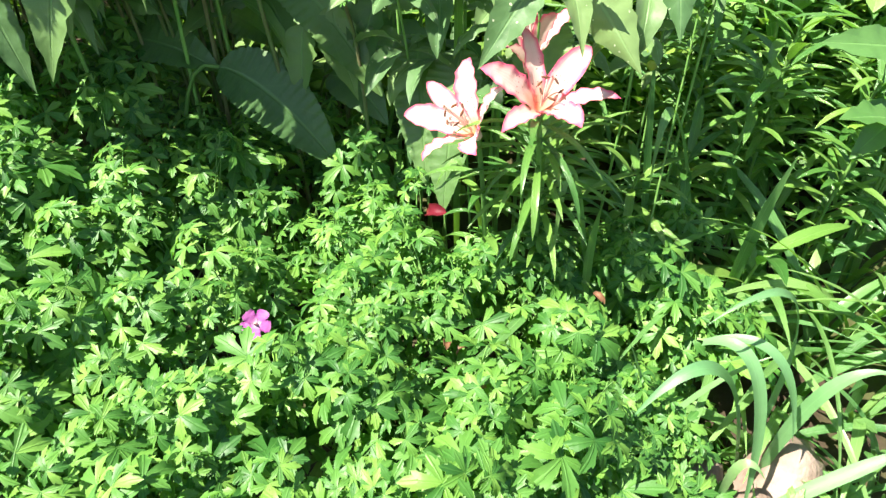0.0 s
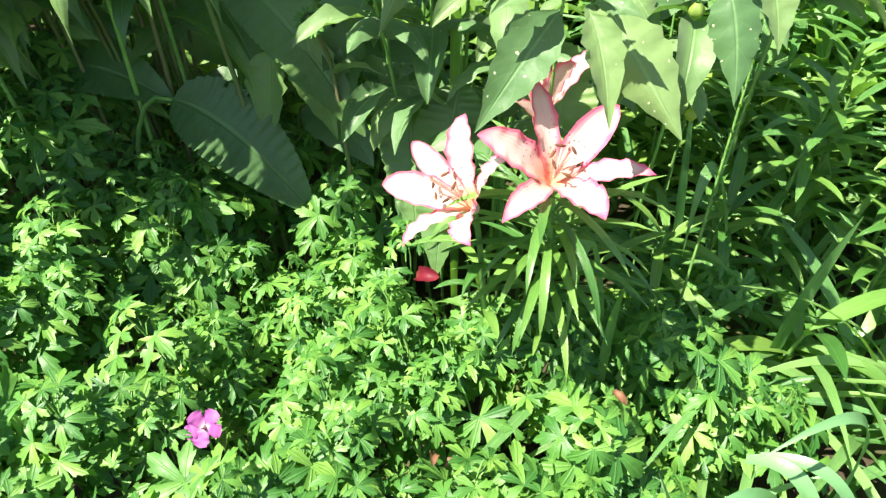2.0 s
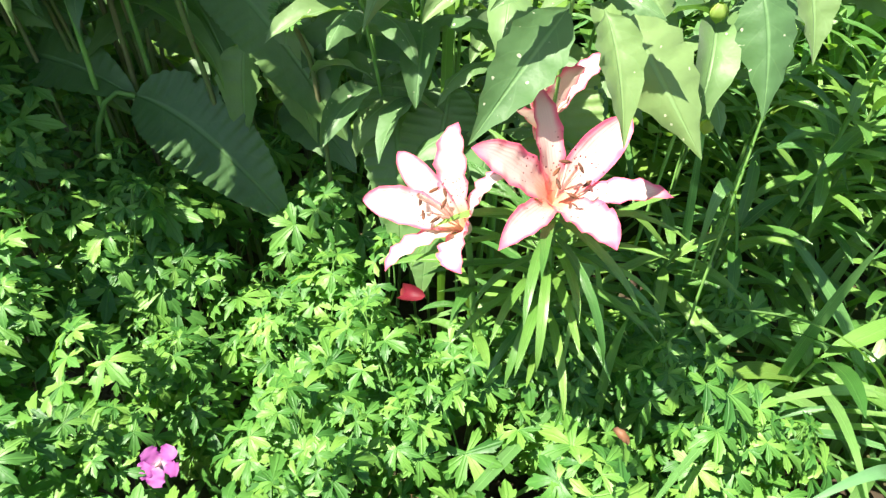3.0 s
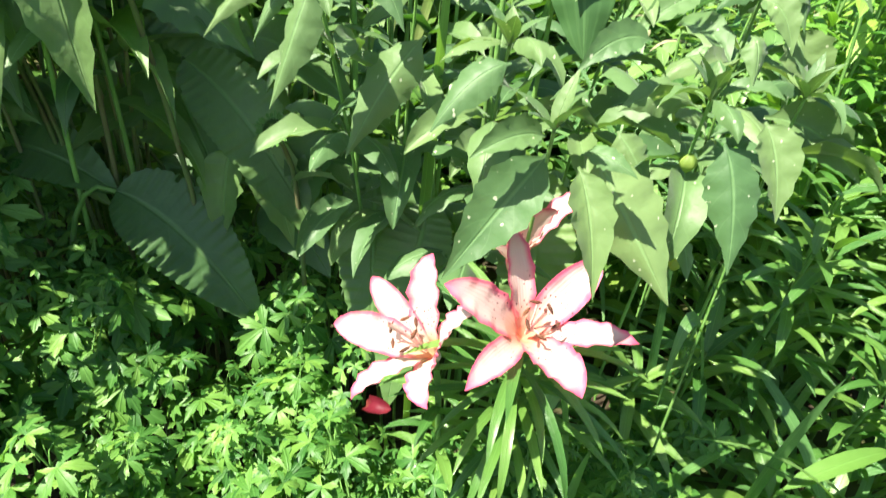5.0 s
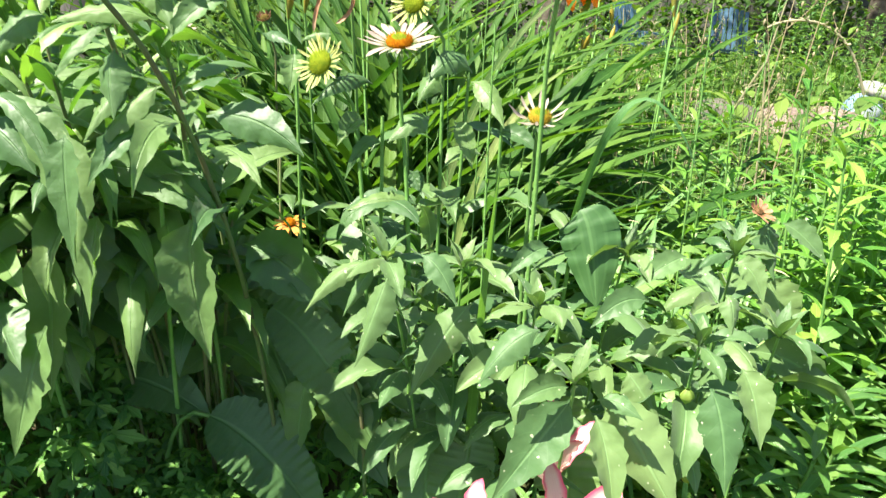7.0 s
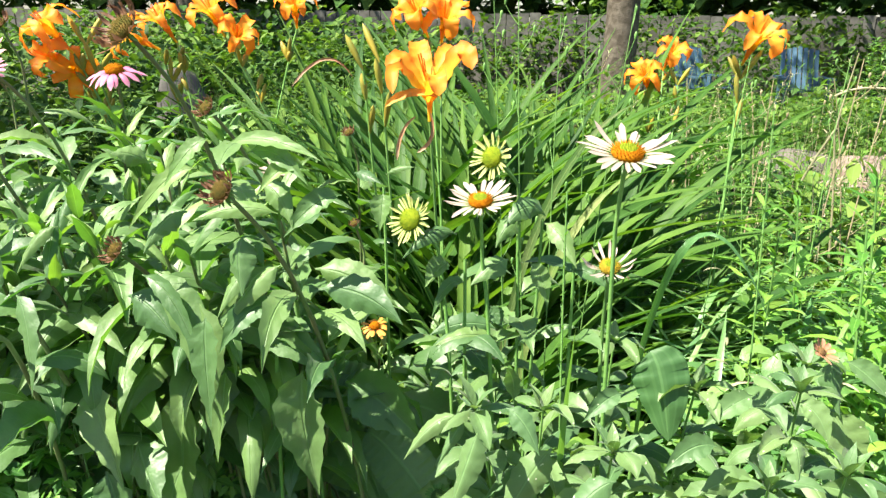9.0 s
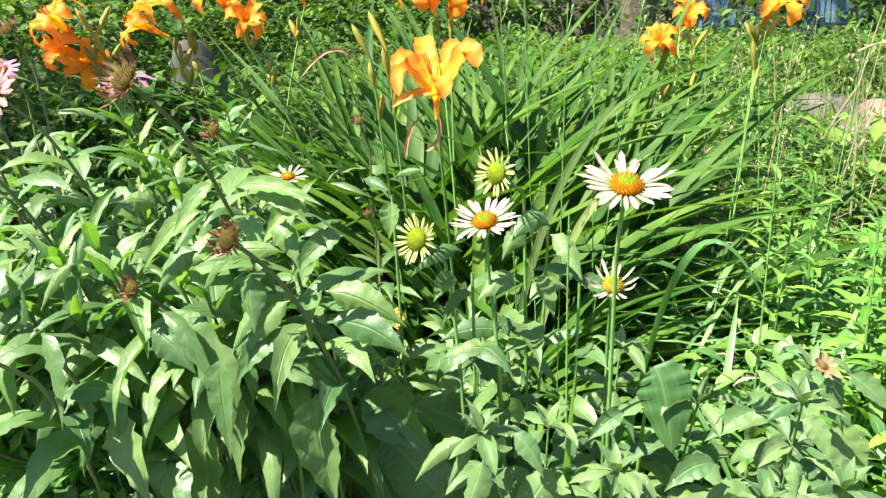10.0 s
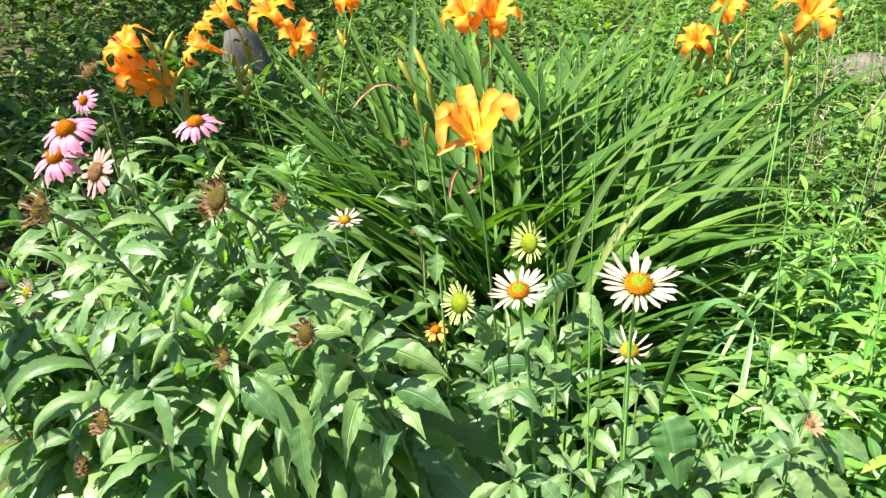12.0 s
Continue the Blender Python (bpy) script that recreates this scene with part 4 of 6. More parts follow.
set_leaf(LANTERNS[5], (0.006, 0.690, 0.585), (-0.040, 0.666, 0.505), 0.034, LANTERN_LEAF, 0.015)
set_leaf(LANTERNS[3], (0.058, 0.640, 0.590), (0.014, 0.620, 0.550), 0.026, LANTERN_LEAF, 0.015)
set_leaf(LANTERNS[5], (0.069, 0.730, 0.624), (0.033, 0.710, 0.602), 0.019, LANTERN_LEAF, 0.015)
set_leaf(LANTERNS[0], (0.085, 0.615, 0.548), (0.030, 0.588, 0.470), 0.040, LANTERN_LEAF, 0.015)
set_leaf(LANTERNS[0], (0.080, 0.610, 0.560), (0.037, 0.590, 0.551), 0.021, LANTERN_LEAF, 0.015)
set_leaf(LANTERNS[0], (0.094, 0.575, 0.560), (0.109, 0.540, 0.500), 0.025, LANTERN_LEAF, 0.015)
set_leaf(LANTERNS[0], (0.118, 0.640, 0.540), (0.172, 0.590, 0.464), 0.050, LANTERN_LEAF, 0.015)
set_leaf(LANTERNS[0], (0.102, 0.610, 0.551), (0.132, 0.590, 0.549), 0.015, LANTERN_LEAF, 0.015)
set_leaf(LANTERNS[3], (0.153, 0.700, 0.594), (0.104, 0.680, 0.575), 0.024, LANTERN_LEAF, 0.015)
set_leaf(LANTERNS[2], (0.196, 0.710, 0.550), (0.139, 0.690, 0.548), 0.03, LANTERN_LEAF, 0.015)
set_leaf(LANTERNS[2], (0.186, 0.620, 0.562), (0.198, 0.585, 0.494), 0.034, LANTERN_LEAF, 0.015)
set_leaf(LANTERNS[2], (0.214, 0.640, 0.570), (0.228, 0.610, 0.518), 0.029, LANTERN_LEAF, 0.015)
set_leaf(LANTERNS[2], (0.261, 0.740, 0.535), (0.341, 0.720, 0.498), 0.04, LANTERN_LEAF, 0.015)
set_leaf(LANTERNS[2], (0.214, 0.700, 0.604), (0.218, 0.680, 0.575), 0.019, LANTERN_LEAF, 0.015)
set_leaf(LANTERNS[7], (0.236, 0.750, 0.616), (0.260, 0.730, 0.585), 0.024, LANTERN_LEAF, 0.015)
set_leaf(LANTERNS[4], (0.200, 0.770, 0.611), (0.151, 0.750, 0.583), 0.024, LANTERN_LEAF, 0.015)
set_leaf(LANTERNS[4], (0.283, 0.790, 0.589), (0.315, 0.770, 0.533), 0.042, LANTERN_LEAF, 0.015)
set_leaf(LANTERNS[4], (0.278, 0.800, 0.639), (0.288, 0.780, 0.588), 0.026, LANTERN_LEAF, 0.015)
set_leaf(LANTERNS[4], (0.292, 0.800, 0.640), (0.332, 0.780, 0.608), 0.024, LANTERN_LEAF, 0.015)
set_leaf(LANTERNS[0], (0.082, 0.630, 0.574), (0.102, 0.610, 0.580), 0.015, LANTERN_LEAF, 0.015)
set_leaf(LANTERNS[2], (0.139, 0.680, 0.538), (0.168, 0.660, 0.501), 0.029, LANTERN_LEAF, 0.015)
set_leaf(LANTERNS[6], (-0.061, 0.950, 0.587), (-0.143, 0.930, 0.580), 0.031, LANTERN_LEAF, 0.015)
husk(LANTERNS[2], (0.189, 0.672, 0.530), 0.012)
cone_head(LANTERNS[4], (0.265, 0.792, 0.652), (0.3, -0.5, 0.8), "tan", 0.7)
big = thing("coneflower_shoot", (0.10, 0.84, 0), "broad upright leaf with lengthwise ribs among the lantern plants", "flower", "coneflower shoots")
g = Geo()
tube(g, bez((0.10, 0.84, 0), (0.10, 0.85, 0.4), (0.10, 0.792, 0.640), 8), 0.003, 0.002, 6)
part("stem", g, STEM, big)
set_leaf(big, (0.102, 0.790, 0.642), (0.124, 0.765, 0.556), 0.060, RIB_LEAF, 0.030, beta(0.42, 0.5), 0.0, -0.30, (-0.35, -0.7, 0.6))


# ---- pink and white lilies ----
def lily_flower(plant, c, tips, size=1.0, skin=None):
    """Six tepals from the throat to known tips, with stamens."""
    c = Vector(c)
    tips = [Vector(t) for t in tips]
    n = unit(sum(((t - c).normalized() for t in tips), Vector()))
    low = c - n * 0.010
    g = Geo()
    lathe(g, low, n, [(0.0005, -0.004), (0.004, -0.002), (0.0055, 0.003), (0.006, 0.008)], 10)
    skin = skin or LILY_PETAL
    flower = part("flower", g, skin, plant)
    for i, tip in enumerate(tips):
        ln = (tip - low).length
        mid = low.lerp(tip, 0.62) + n * ln * 0.13
        g = Geo()
        pts = bez(low, low.lerp(mid, 0.5) + n * ln * 0.09, mid, 9)[:-1] + bez(mid, mid.lerp(tip, 0.6) + n * ln * 0.07, tip, 7)
        ribbon(g, pts, (0.0250 if i % 2 == 0 else 0.0190) * size, beta(0.45, 0.85), n, 0.34, 6, 0.0, 0.17, (-0.35, 0.3, 0.15)[i % 3], phase=i * 1.7)
        part("petal", g, skin, flower)
    a, b, _ = frame_of(n)
    for i in range(6):
        th = i * 1.0472 + 0.4
        rad = a * math.cos(th) + b * math.sin(th)
        end = c + n * 0.027 * size + rad * rnd(0.007, 0.013)
        g = Geo()
        tube(g, bez(c, c + n * 0.02 + rad * 0.003, end, 6), 0.0008, 0.0006, 5)
        fil = part("stamen", g, FILAMENT, flower)
        g = Geo()
        d = unit(rad.cross(n) + rad * rnd(-0.6, 0.6))
        lathe(g, end - d * 0.005, d, [(0.0002, 0), (0.0010, 0.0015), (0.0012, 0.004), (0.0010, 0.006), (0.0002, 0.008)], 7)
        part("anther", g, ANTHER, flower)
    g = Geo()
    tube(g, bez(c, c + n * 0.02, c + n * 0.045 * size - Vector((0, 0, 0.004)), 6), 0.0012, 0.0016, 6)
    part("style", g, FILAMENT, flower)
    return low


def lily_leaves(plant, pts, count, t0, t1, ln, width, elev=(5, 45), droop=(40, 80)):
    m = len(pts) - 1
    for j in range(count):
        q = min((t0 + (t1 - t0) * j / max(1, count - 1)) * m, m - 0.01)
        p = pts[int(q)].lerp(pts[int(q) + 1], q % 1)
        g = Geo()
        ribbon(g, arc(p, j * 137.5 + rnd(-15, 15), rnd(*elev), rnd(0.8, 1.1) * ln, rnd(*droop), 7, rnd(-15, 15)), width * rnd(0.85, 1.15), NARROW, (0, 0, 1), 0.3, 2)
        part("leaf", g, LILY_LEAF, plant)


lily = thing("lily", (0.055, 0.68, 0), "lily with pink-edged white flowers and dark freckles", "flower", "pink and white lilies")
low = lily_flower(lily, (0.026, 0.588, 0.412), [(-0.035, 0.588, 0.427), (-0.014, 0.617, 0.446), (0.024, 0.615, 0.470), (0.056, 0.570, 0.463), (0.028, 0.528, 0.420), (-0.018, 0.546, 0.404)])
pts = bez((0.055, 0.68, 0), (0.05, 0.66, 0.28), low, 10)
g = Geo()
tube(g, pts, 0.0032, 0.0026, 6)
part("stem", g, STEM, lily)
lily_leaves(lily, pts, 10, 0.45, 0.8, 0.06, 0.009)
lily2 = thing("lily", (0.11, 0.68, 0), "lily with pink-edged white flowers above a whorl of narrow leaves", "flower", "pink and white lilies")
low = lily_flower(lily2, (0.086, 0.580, 0.440), [(0.031, 0.572, 0.478), (0.068, 0.613, 0.499), (0.128, 0.602, 0.485), (0.150, 0.560, 0.456), (0.110, 0.515, 0.452), (0.047, 0.520, 0.445)], 1.0, LILY_PETAL_DEEP)
pts = bez((0.11, 0.68, 0), (0.11, 0.66, 0.25), low, 10)
g = Geo()
tube(g, pts, 0.0036, 0.0026, 6)
part("stem", g, STEM, lily2)
lily_leaves(lily2, pts, 54, 0.66, 0.97, 0.098, 0.0072, (0, 50), (35, 85))
lily_leaves(lily2, pts, 14, 0.35, 0.66, 0.080, 0.0068, (-5, 30), (30, 70))
low = lily_flower(lily2, (0.080, 0.640, 0.458), [(0.098, 0.618, 0.508), (0.055, 0.605, 0.482), (0.045, 0.650, 0.505), (0.085, 0.695, 0.490), (0.125, 0.665, 0.495), (0.075, 0.660, 0.520)], 0.8, LILY_PETAL_DEEP)
g = Geo()
tube(g, bez((0.11, 0.667, 0.22), (0.11, 0.66, 0.36), low, 8), 0.0026, 0.0022, 6)
part("stem", g, STEM, lily2)
fallen = Geo()
ribbon(fallen, bez((-0.019, 0.688, 0.250), (-0.013, 0.676, 0.268), (0.004, 0.676, 0.262), 10), 0.015, PETAL, (0, -0.4, 1), 0.75, 4, 0, 0.2, 0.5)
tagged(new("fallen_petal", mesh_of("fallen_petal", fallen, RED_PETAL)), "withered dark red lily petal caught on the leaves", "petal")


def lily_shoot(base, top, count, ln, width, label="flowerless lily shoot with whorls of narrow shiny leaves"):
    plant = thing("lily_shoot", base, label, "plant", "lily shoots")
    pts = bez(base, Vector(base).lerp(Vector(top), 0.5) + Vector((rnd(-0.01, 0.01), 0.01, 0.02)), top, 10)
    g = Geo()
    tube(g, pts, 0.0032, 0.0018, 6)
    part("stem", g, STEM, plant)
    lily_leaves(plant, pts, count, 0.35, 1.0, ln, width, (10, 60), (30, 70))


for base, top, count, ln in (
        ((0.36, 0.82, 0), (0.371, 0.782, 0.395), 38, 0.085), ((0.42, 0.85, 0), (0.400, 0.800, 0.395), 38, 0.085), ((0.30, 0.79, 0), (0.290, 0.745, 0.300), 34, 0.085),
        ((0.23, 0.78, 0), (0.225, 0.715, 0.290), 34, 0.085), ((0.46, 0.95, 0), (0.470, 0.930, 0.400), 36, 0.085), ((0.34, 0.90, 0), (0.340, 0.880, 0.400), 34, 0.08),
        ((0.50, 0.80, 0), (0.500, 0.760, 0.300), 34, 0.085), ((0.57, 0.92, 0), (0.57, 0.88, 0.33), 34, 0.085)):
    lily_shoot(base, top, count, ln, 0.0115)
lily_shoot((0.39, 0.72, 0), (0.385, 0.690, 0.185), 9, 0.13, 0.021, "young lily shoot with broad glossy strap leaves")


broad = thing("broad_weed", (0.56, 0.80, 0), "weed with broad pointed pale green leaves beside the lilies", "plant")
for top, tip, width in (((0.53, 0.77, 0.415), (0.405, 0.75, 0.432), 0.048), ((0.54, 0.75, 0.335), (0.436, 0.72, 0.356), 0.052), ((0.55, 0.76, 0.375), (0.470, 0.73, 0.300), 0.050), ((0.57, 0.80, 0.46), (0.490, 0.80, 0.480), 0.040)):
    g = Geo()
    tube(g, bez((0.56, 0.80, 0.0), (0.57, 0.79, 0.2), top, 8), 0.0022, 0.0014, 6)
    part("stem", g, STEM, broad)
    set_leaf(broad, top, tip, width, WEED_PALE, 0.015, beta(0.4, 0.6), 0.06, 0.25, (-0.1, -0.4, 0.9))


# ---- grasses ----
def grass_blade(plant, base, az, elev, length, droop, width, mat=None, twist=0.0):
    g = Geo()
    ribbon(g, arc(base, az, elev, length, droop, 12, rnd(-12, 12)), width, strap, (0, 0, 1), 0.25, 2, twist=twist)
    part("blade", g, mat or GRASS, plant)


def grass_tuft(base, count, length, width, label, az=(0, 360), droop=(60, 130)):
    plant = thing("grass_tuft", base, label, "grass", "grass tufts")
    for i in range(count):
        b = Vector(base) + Vector((rnd(-0.015, 0.015), rnd(-0.015, 0.015), 0))
        grass_blade(plant, b, rnd(*az), rnd(62, 85), rnd(0.7, 1.15) * length, rnd(*droop), width * rnd(0.7, 1.15), twist=rnd(-0.8, 0.8))
    return plant


WIDE = "tuft of broad pale green grass with arching blades"
tuft = grass_tuft((0.37, 0.53, 0), 4, 0.22, 0.014, WIDE)
for pts, width in ((bez((0.330, 0.500, 0.020), (0.268, 0.470, 0.340), (0.172, 0.440, 0.185), 18), 0.019),
                   (bez((0.345, 0.520, 0.020), (0.365, 0.500, 0.390), (0.224, 0.450, 0.300), 18), 0.013),
                   (bez((0.250, 0.500, 0.230), (0.305, 0.455, 0.300), (0.302, 0.420, 0.050), 16), 0.019),
                   (bez((0.260, 0.500, 0.235), (0.320, 0.465, 0.285), (0.338, 0.445, 0.150), 16), 0.014),
                   (bez((0.340, 0.480, 0.020), (0.340, 0.460, 0.260), (0.410, 0.450, 0.238), 16), 0.017),
                   (bez((0.330, 0.430, 0.060), (0.390, 0.430, 0.120), (0.450, 0.430, 0.165), 14), 0.018),
                   (bez((0.330, 0.410, 0.050), (0.400, 0.410, 0.070), (0.470, 0.410, 0.110), 14), 0.017),
                   (bez((0.285, 0.440, 0.020), (0.272, 0.430, 0.190), (0.310, 0.420, 0.125), 14), 0.012),
                   (bez((0.225, 0.480, 0.020), (0.205, 0.470, 0.180), (0.165, 0.460, 0.270), 14), 0.010),
                   (bez((0.210, 0.520, 0.020), (0.260, 0.510, 0.170), (0.330, 0.500, 0.215), 14), 0.008)):
    g = Geo()
    ribbon(g, pts, width * 0.8, strap, (0, -0.3, 1), 0.25, 4, twist=rnd(-0.3, 0.3))
    part("blade", g, PALE_GRASS, tuft)
for base, count, ln, w in (
        ((0.50, 0.50, 0), 4, 0.24, 0.012), ((0.42, 0.60, 0), 5, 0.28, 0.013), ((0.50, 0.58, 0), 7, 0.30, 0.014), ((0.47, 0.68, 0), 10, 0.32, 0.014),
        ((0.30, 0.68, 0), 8, 0.30, 0.012), ((0.56, 0.72, 0), 10, 0.34, 0.014), ((0.62, 0.85, 0), 10, 0.38, 0.013),
        ((0.36, 0.66, 0), 8, 0.30, 0.012), ((0.55, 0.48, 0), 4, 0.26, 0.014), ((0.66, 0.62, 0), 10, 0.32, 0.014), ((0.44, 0.78, 0), 10, 0.44, 0.012), ((0.52, 0.70, 0), 12, 0.42, 0.013), ((0.37, 0.74, 0), 8, 0.46, 0.011), ((0.48, 0.86, 0), 10, 0.48, 0.012), ((0.58, 0.60, 0), 10, 0.36, 0.014)):
    grass_tuft(base, count, ln, w, WIDE)
for base, count in (((0.30, 0.405, 0), 9), ((0.42, 0.42, 0), 9), ((0.345, 0.50, 0), 7), ((0.24, 0.43, 0), 7), ((0.46, 0.47, 0), 8)):
    grass_tuft(base, count, 0.13, 0.008, "short tuft of bright grass round the stones")
single = thing("grass_tuft", (0.12, 0.62, 0), "few tall grass blades rising through the geranium", "grass", "grass tufts")
for pts, width in ((bez((0.020, 0.500, 0.187), (0.127, 0.620, 0.202), (0.163, 0.660, 0.217), 12), 0.011),
                   (bez((0.121, 0.500, 0.182), (0.123, 0.580, 0.188), (0.113, 0.620, 0.220), 12), 0.013),
                   (bez((0.163, 0.620, 0.124), (0.154, 0.630, 0.264), (0.160, 0.600, 0.329), 12), 0.013),
                   (bez((0.174, 0.660, 0.142), (0.117, 0.630, 0.493), (0.116, 0.600, 0.248), 14), 0.012),
                   (bez((0.266, 0.720, 0.038), (0.232, 0.730, 0.314), (0.226, 0.740, 0.431), 12), 0.012),
                   (bez((0.330, 0.750, 0.128), (0.224, 0.695, 0.520), (0.222, 0.660, 0.304), 14), 0.013),
                   (bez((0.359, 0.700, 0.044), (0.357, 0.700, 0.197), (0.394, 0.700, 0.323), 12), 0.022),
                   (bez((0.189, 0.540, 0.158), (0.184, 0.475, 0.209), (0.191, 0.420, 0.145), 10), 0.009),
                   (bez((0.06, 0.70, 0.10), (0.03, 0.68, 0.42), (-0.010, 0.690, 0.280), 12), 0.009)):
    g = Geo()
    ribbon(g, pts, width, strap, (0.3, -0.5, 1), 0.2, 2, twist=rnd(-0.4, 0.4))
    part("blade", g, GRASS, single)


def grass_stalk(base, top, bend=0.0, dry=False):
    plant = thing("grass_stalk", base, "thin flowering grass stalk with a narrow seed spike", "grass", "grass stalks")
    pts = bez(base, Vector(base).lerp(Vector(top), 0.6) + Vector((-bend, 0, 0.03)), top, 14)
    g = Geo()
    tube(g, pts, 0.0016, 0.0010, 5)
    part("stem", g, STEM_DRY if dry else STEM, plant)
    g = Geo()
    for i in range(26):
        q = 9 + 4.9 * i / 26
        p = pts[int(q)].lerp(pts[int(q) + 1], q % 1)
        ribbon(g, arc(p, i * 100, 65, 0.009, 20, 3), 0.0028, LANCE, (0, 0, 1), 0.3, 2)
    part("seed_spike", g, STRAW if dry else GRASS, plant)


grass_stalk((0.045, 0.74, 0), (0.010, 0.800, 0.800), 0.01)
grass_stalk((0.28, 0.96, 0), (0.255, 1.010, 0.860), 0.0)
grass_stalk((0.22, 0.64, 0), (0.235, 0.66, 0.50), 0.0)
long_blade = thing("grass_tuft", (0.15, 0.97, 0), "tall grass with one dark bent blade", "grass", "grass tufts")
for pts, width in ((bez((0.10, 0.97, 0.30), (0.13, 0.96, 0.93), (0.252, 0.900, 0.630), 18), 0.010), (bez((0.02, 0.80, 0.02), (0.01, 0.76, 0.5), (0.020, 0.700, 0.700), 12), 0.014)):
    g = Geo()
    ribbon(g, pts, width, strap, (0.4, -0.5, 1), 0.2, 2)
    part("blade", g, GRASS, long_blade)


# ---- goldenrod ----
def goldenrod(base, height, label):
    plant = thing("goldenrod", base, label, "plant", "leafy goldenrod stems")
    b = Vector(base)
    top = b + Vector((rnd(-0.05, 0.05), rnd(-0.06, 0.02), height))
    pts = bez(b, b.lerp(top, 0.5) + Vector((rnd(-0.02, 0.02), 0, 0)), top, 12)
    g = Geo()
    tube(g, pts, 0.0035, 0.0015, 6)
    part("stem", g, STEM, plant)
    for j in range(26):
        t = 0.3 + 0.7 * j / 25
        q = min(t * 12, 11.99)
        p = pts[int(q)].lerp(pts[int(q) + 1], q % 1)
        g = Geo()
        ln = rnd(0.075, 0.108) * (1.15 - 0.5 * t * t)
        ribbon(g, arc(p, j * 137.5 + rnd(-20, 20), rnd(25, 60), ln, rnd(30, 75), 5, rnd(-10, 10)), ln * 0.19, NARROW, (0, 0, 1), 0.25, 2)
        part("leaf", g, ROD_LEAF, plant)
    return plant


RODS = [goldenrod((0.50, 1.02, 0), 0.66, "leafy goldenrod stem with narrow bright green leaves"), goldenrod((0.62, 1.08, 0), 0.62, "leafy goldenrod stem with narrow bright green leaves"),
        goldenrod((0.44, 1.12, 0), 0.60, "leafy goldenrod stem with narrow bright green leaves")]
for i in range(70):
    x = rnd(0.44, 1.35)
    y = rnd(0.90, 1.75) if i % 2 else rnd(0.90, 1.25)
    if x < 0.56 and y < 1.1:
        continue
    copy_thing(random.choice(RODS), Matrix.Translation((x, y, 0)) @ Matrix.Rotation(rnd(0, 6.28), 4, "Z") @ Matrix.Scale(rnd(0.8, 1.08), 4))


for i in range(16):
    copy_thing(random.choice(RODS), Matrix.Translation((rnd(0.48, 0.85), rnd(1.2, 1.5), 0)) @ Matrix.Scale(rnd(0.98, 1.1), 4))


# ---- daylilies ----
def daylily_flower(plant, c, facing, size=1.0):
    """A trumpet of six tepals whose ends roll back."""
    c = Vector(c)
    a, b, n = frame_of(facing)
    throat = c - n * 0.050 * size
    g = Geo()
    lathe(g, throat - n * 0.03 * size, n, [(0.003, 0), (0.0035, 0.015 * size), (0.006, 0.03 * size), (0.010, 0.045 * size)], 10)
    flower = part("flower", g, DAY_PETAL, plant)
    spin = rnd(0, 1)
    for i in range(6):
        th = i * 1.0472 + spin + rnd(-0.15, 0.15)
        rad = a * math.cos(th) + b * math.sin(th)
        r = rnd(0.050, 0.064) * size
        mid = throat + n * 0.056 * size + rad * r * 0.46
        end = c + rad * r - n * rnd(0.010, 0.040) * size
        pts = bez(throat, throat + n * 0.042 * size + rad * 0.005, mid, 6)[:-1] + bez(mid, mid + n * 0.020 * size + rad * r * 0.42, end, 8)
        g = Geo()
        ribbon(g, pts, (0.033 if i % 2 else 0.023) * size, beta(0.6, 0.6), n, 0.3, 6, 0, 0.2, phase=i + spin)
        part("petal", g, DAY_PETAL, flower)
    for i in range(5):
        rad = a * rnd(-1, 1) + b * rnd(-1, 1)
        g = Geo()
        tube(g, bez(throat, c - n * 0.01, c + n * 0.028 * size + rad * 0.010, 6), 0.0007, 0.0009, 5)
        part("stamen", g, DAY_PETAL, flower)
    return throat - n * 0.03 * size


def set_daylily_flower(plant, throat, tepals):
    """An open trumpet with each tepal led over a shoulder to a known, rolled-back tip."""
    throat = Vector(throat)
    low = throat - Vector((0, 0, 0.045))
    g = Geo()
    lathe(g, low, (0, -0.1, 1), [(0.003, 0), (0.0035, 0.018), (0.006, 0.035), (0.010, 0.048)], 10)
    flower = part("flower", g, DAY_PETAL, plant)
    for i, (mid, end, width) in enumerate(tepals):
        mid, end = Vector(mid), Vector(end)
        rise = unit(mid - throat)
        pts = bez(throat - Vector((0, 0, 0.02)), throat.lerp(mid, 0.5) - Vector((0, 0, 0.004)), mid, 8)[:-1] + bez(mid, mid + rise * (end - mid).length * 0.55, end, 9)
        g = Geo()
        ribbon(g, pts, width, beta(0.60, 0.5), (0, -0.6, 0.8), 0.35, 6, 0, 0.22, phase=i * 1.3)
        part("petal", g, DAY_PETAL, flower)
    for i in range(5):
        g = Geo()
        e = throat + Vector((rnd(-0.016, 0.016), -0.035 + rnd(-0.01, 0.01), 0.045 + rnd(-0.01, 0.012)))
        tube(g, bez(throat, throat.lerp(e, 0.5) + Vector((0, 0, -0.006)), e, 6), 0.0007, 0.0009, 5)
        part("stamen", g, DAY_PETAL, flower)
    return low


def bud_shape(g, base, d, ln, r):
    lathe(g, base, d, [(0.0015, 0), (r * 0.6, ln * 0.2), (r, ln * 0.55), (r * 0.75, ln * 0.85), (0.0006, ln)], 8)


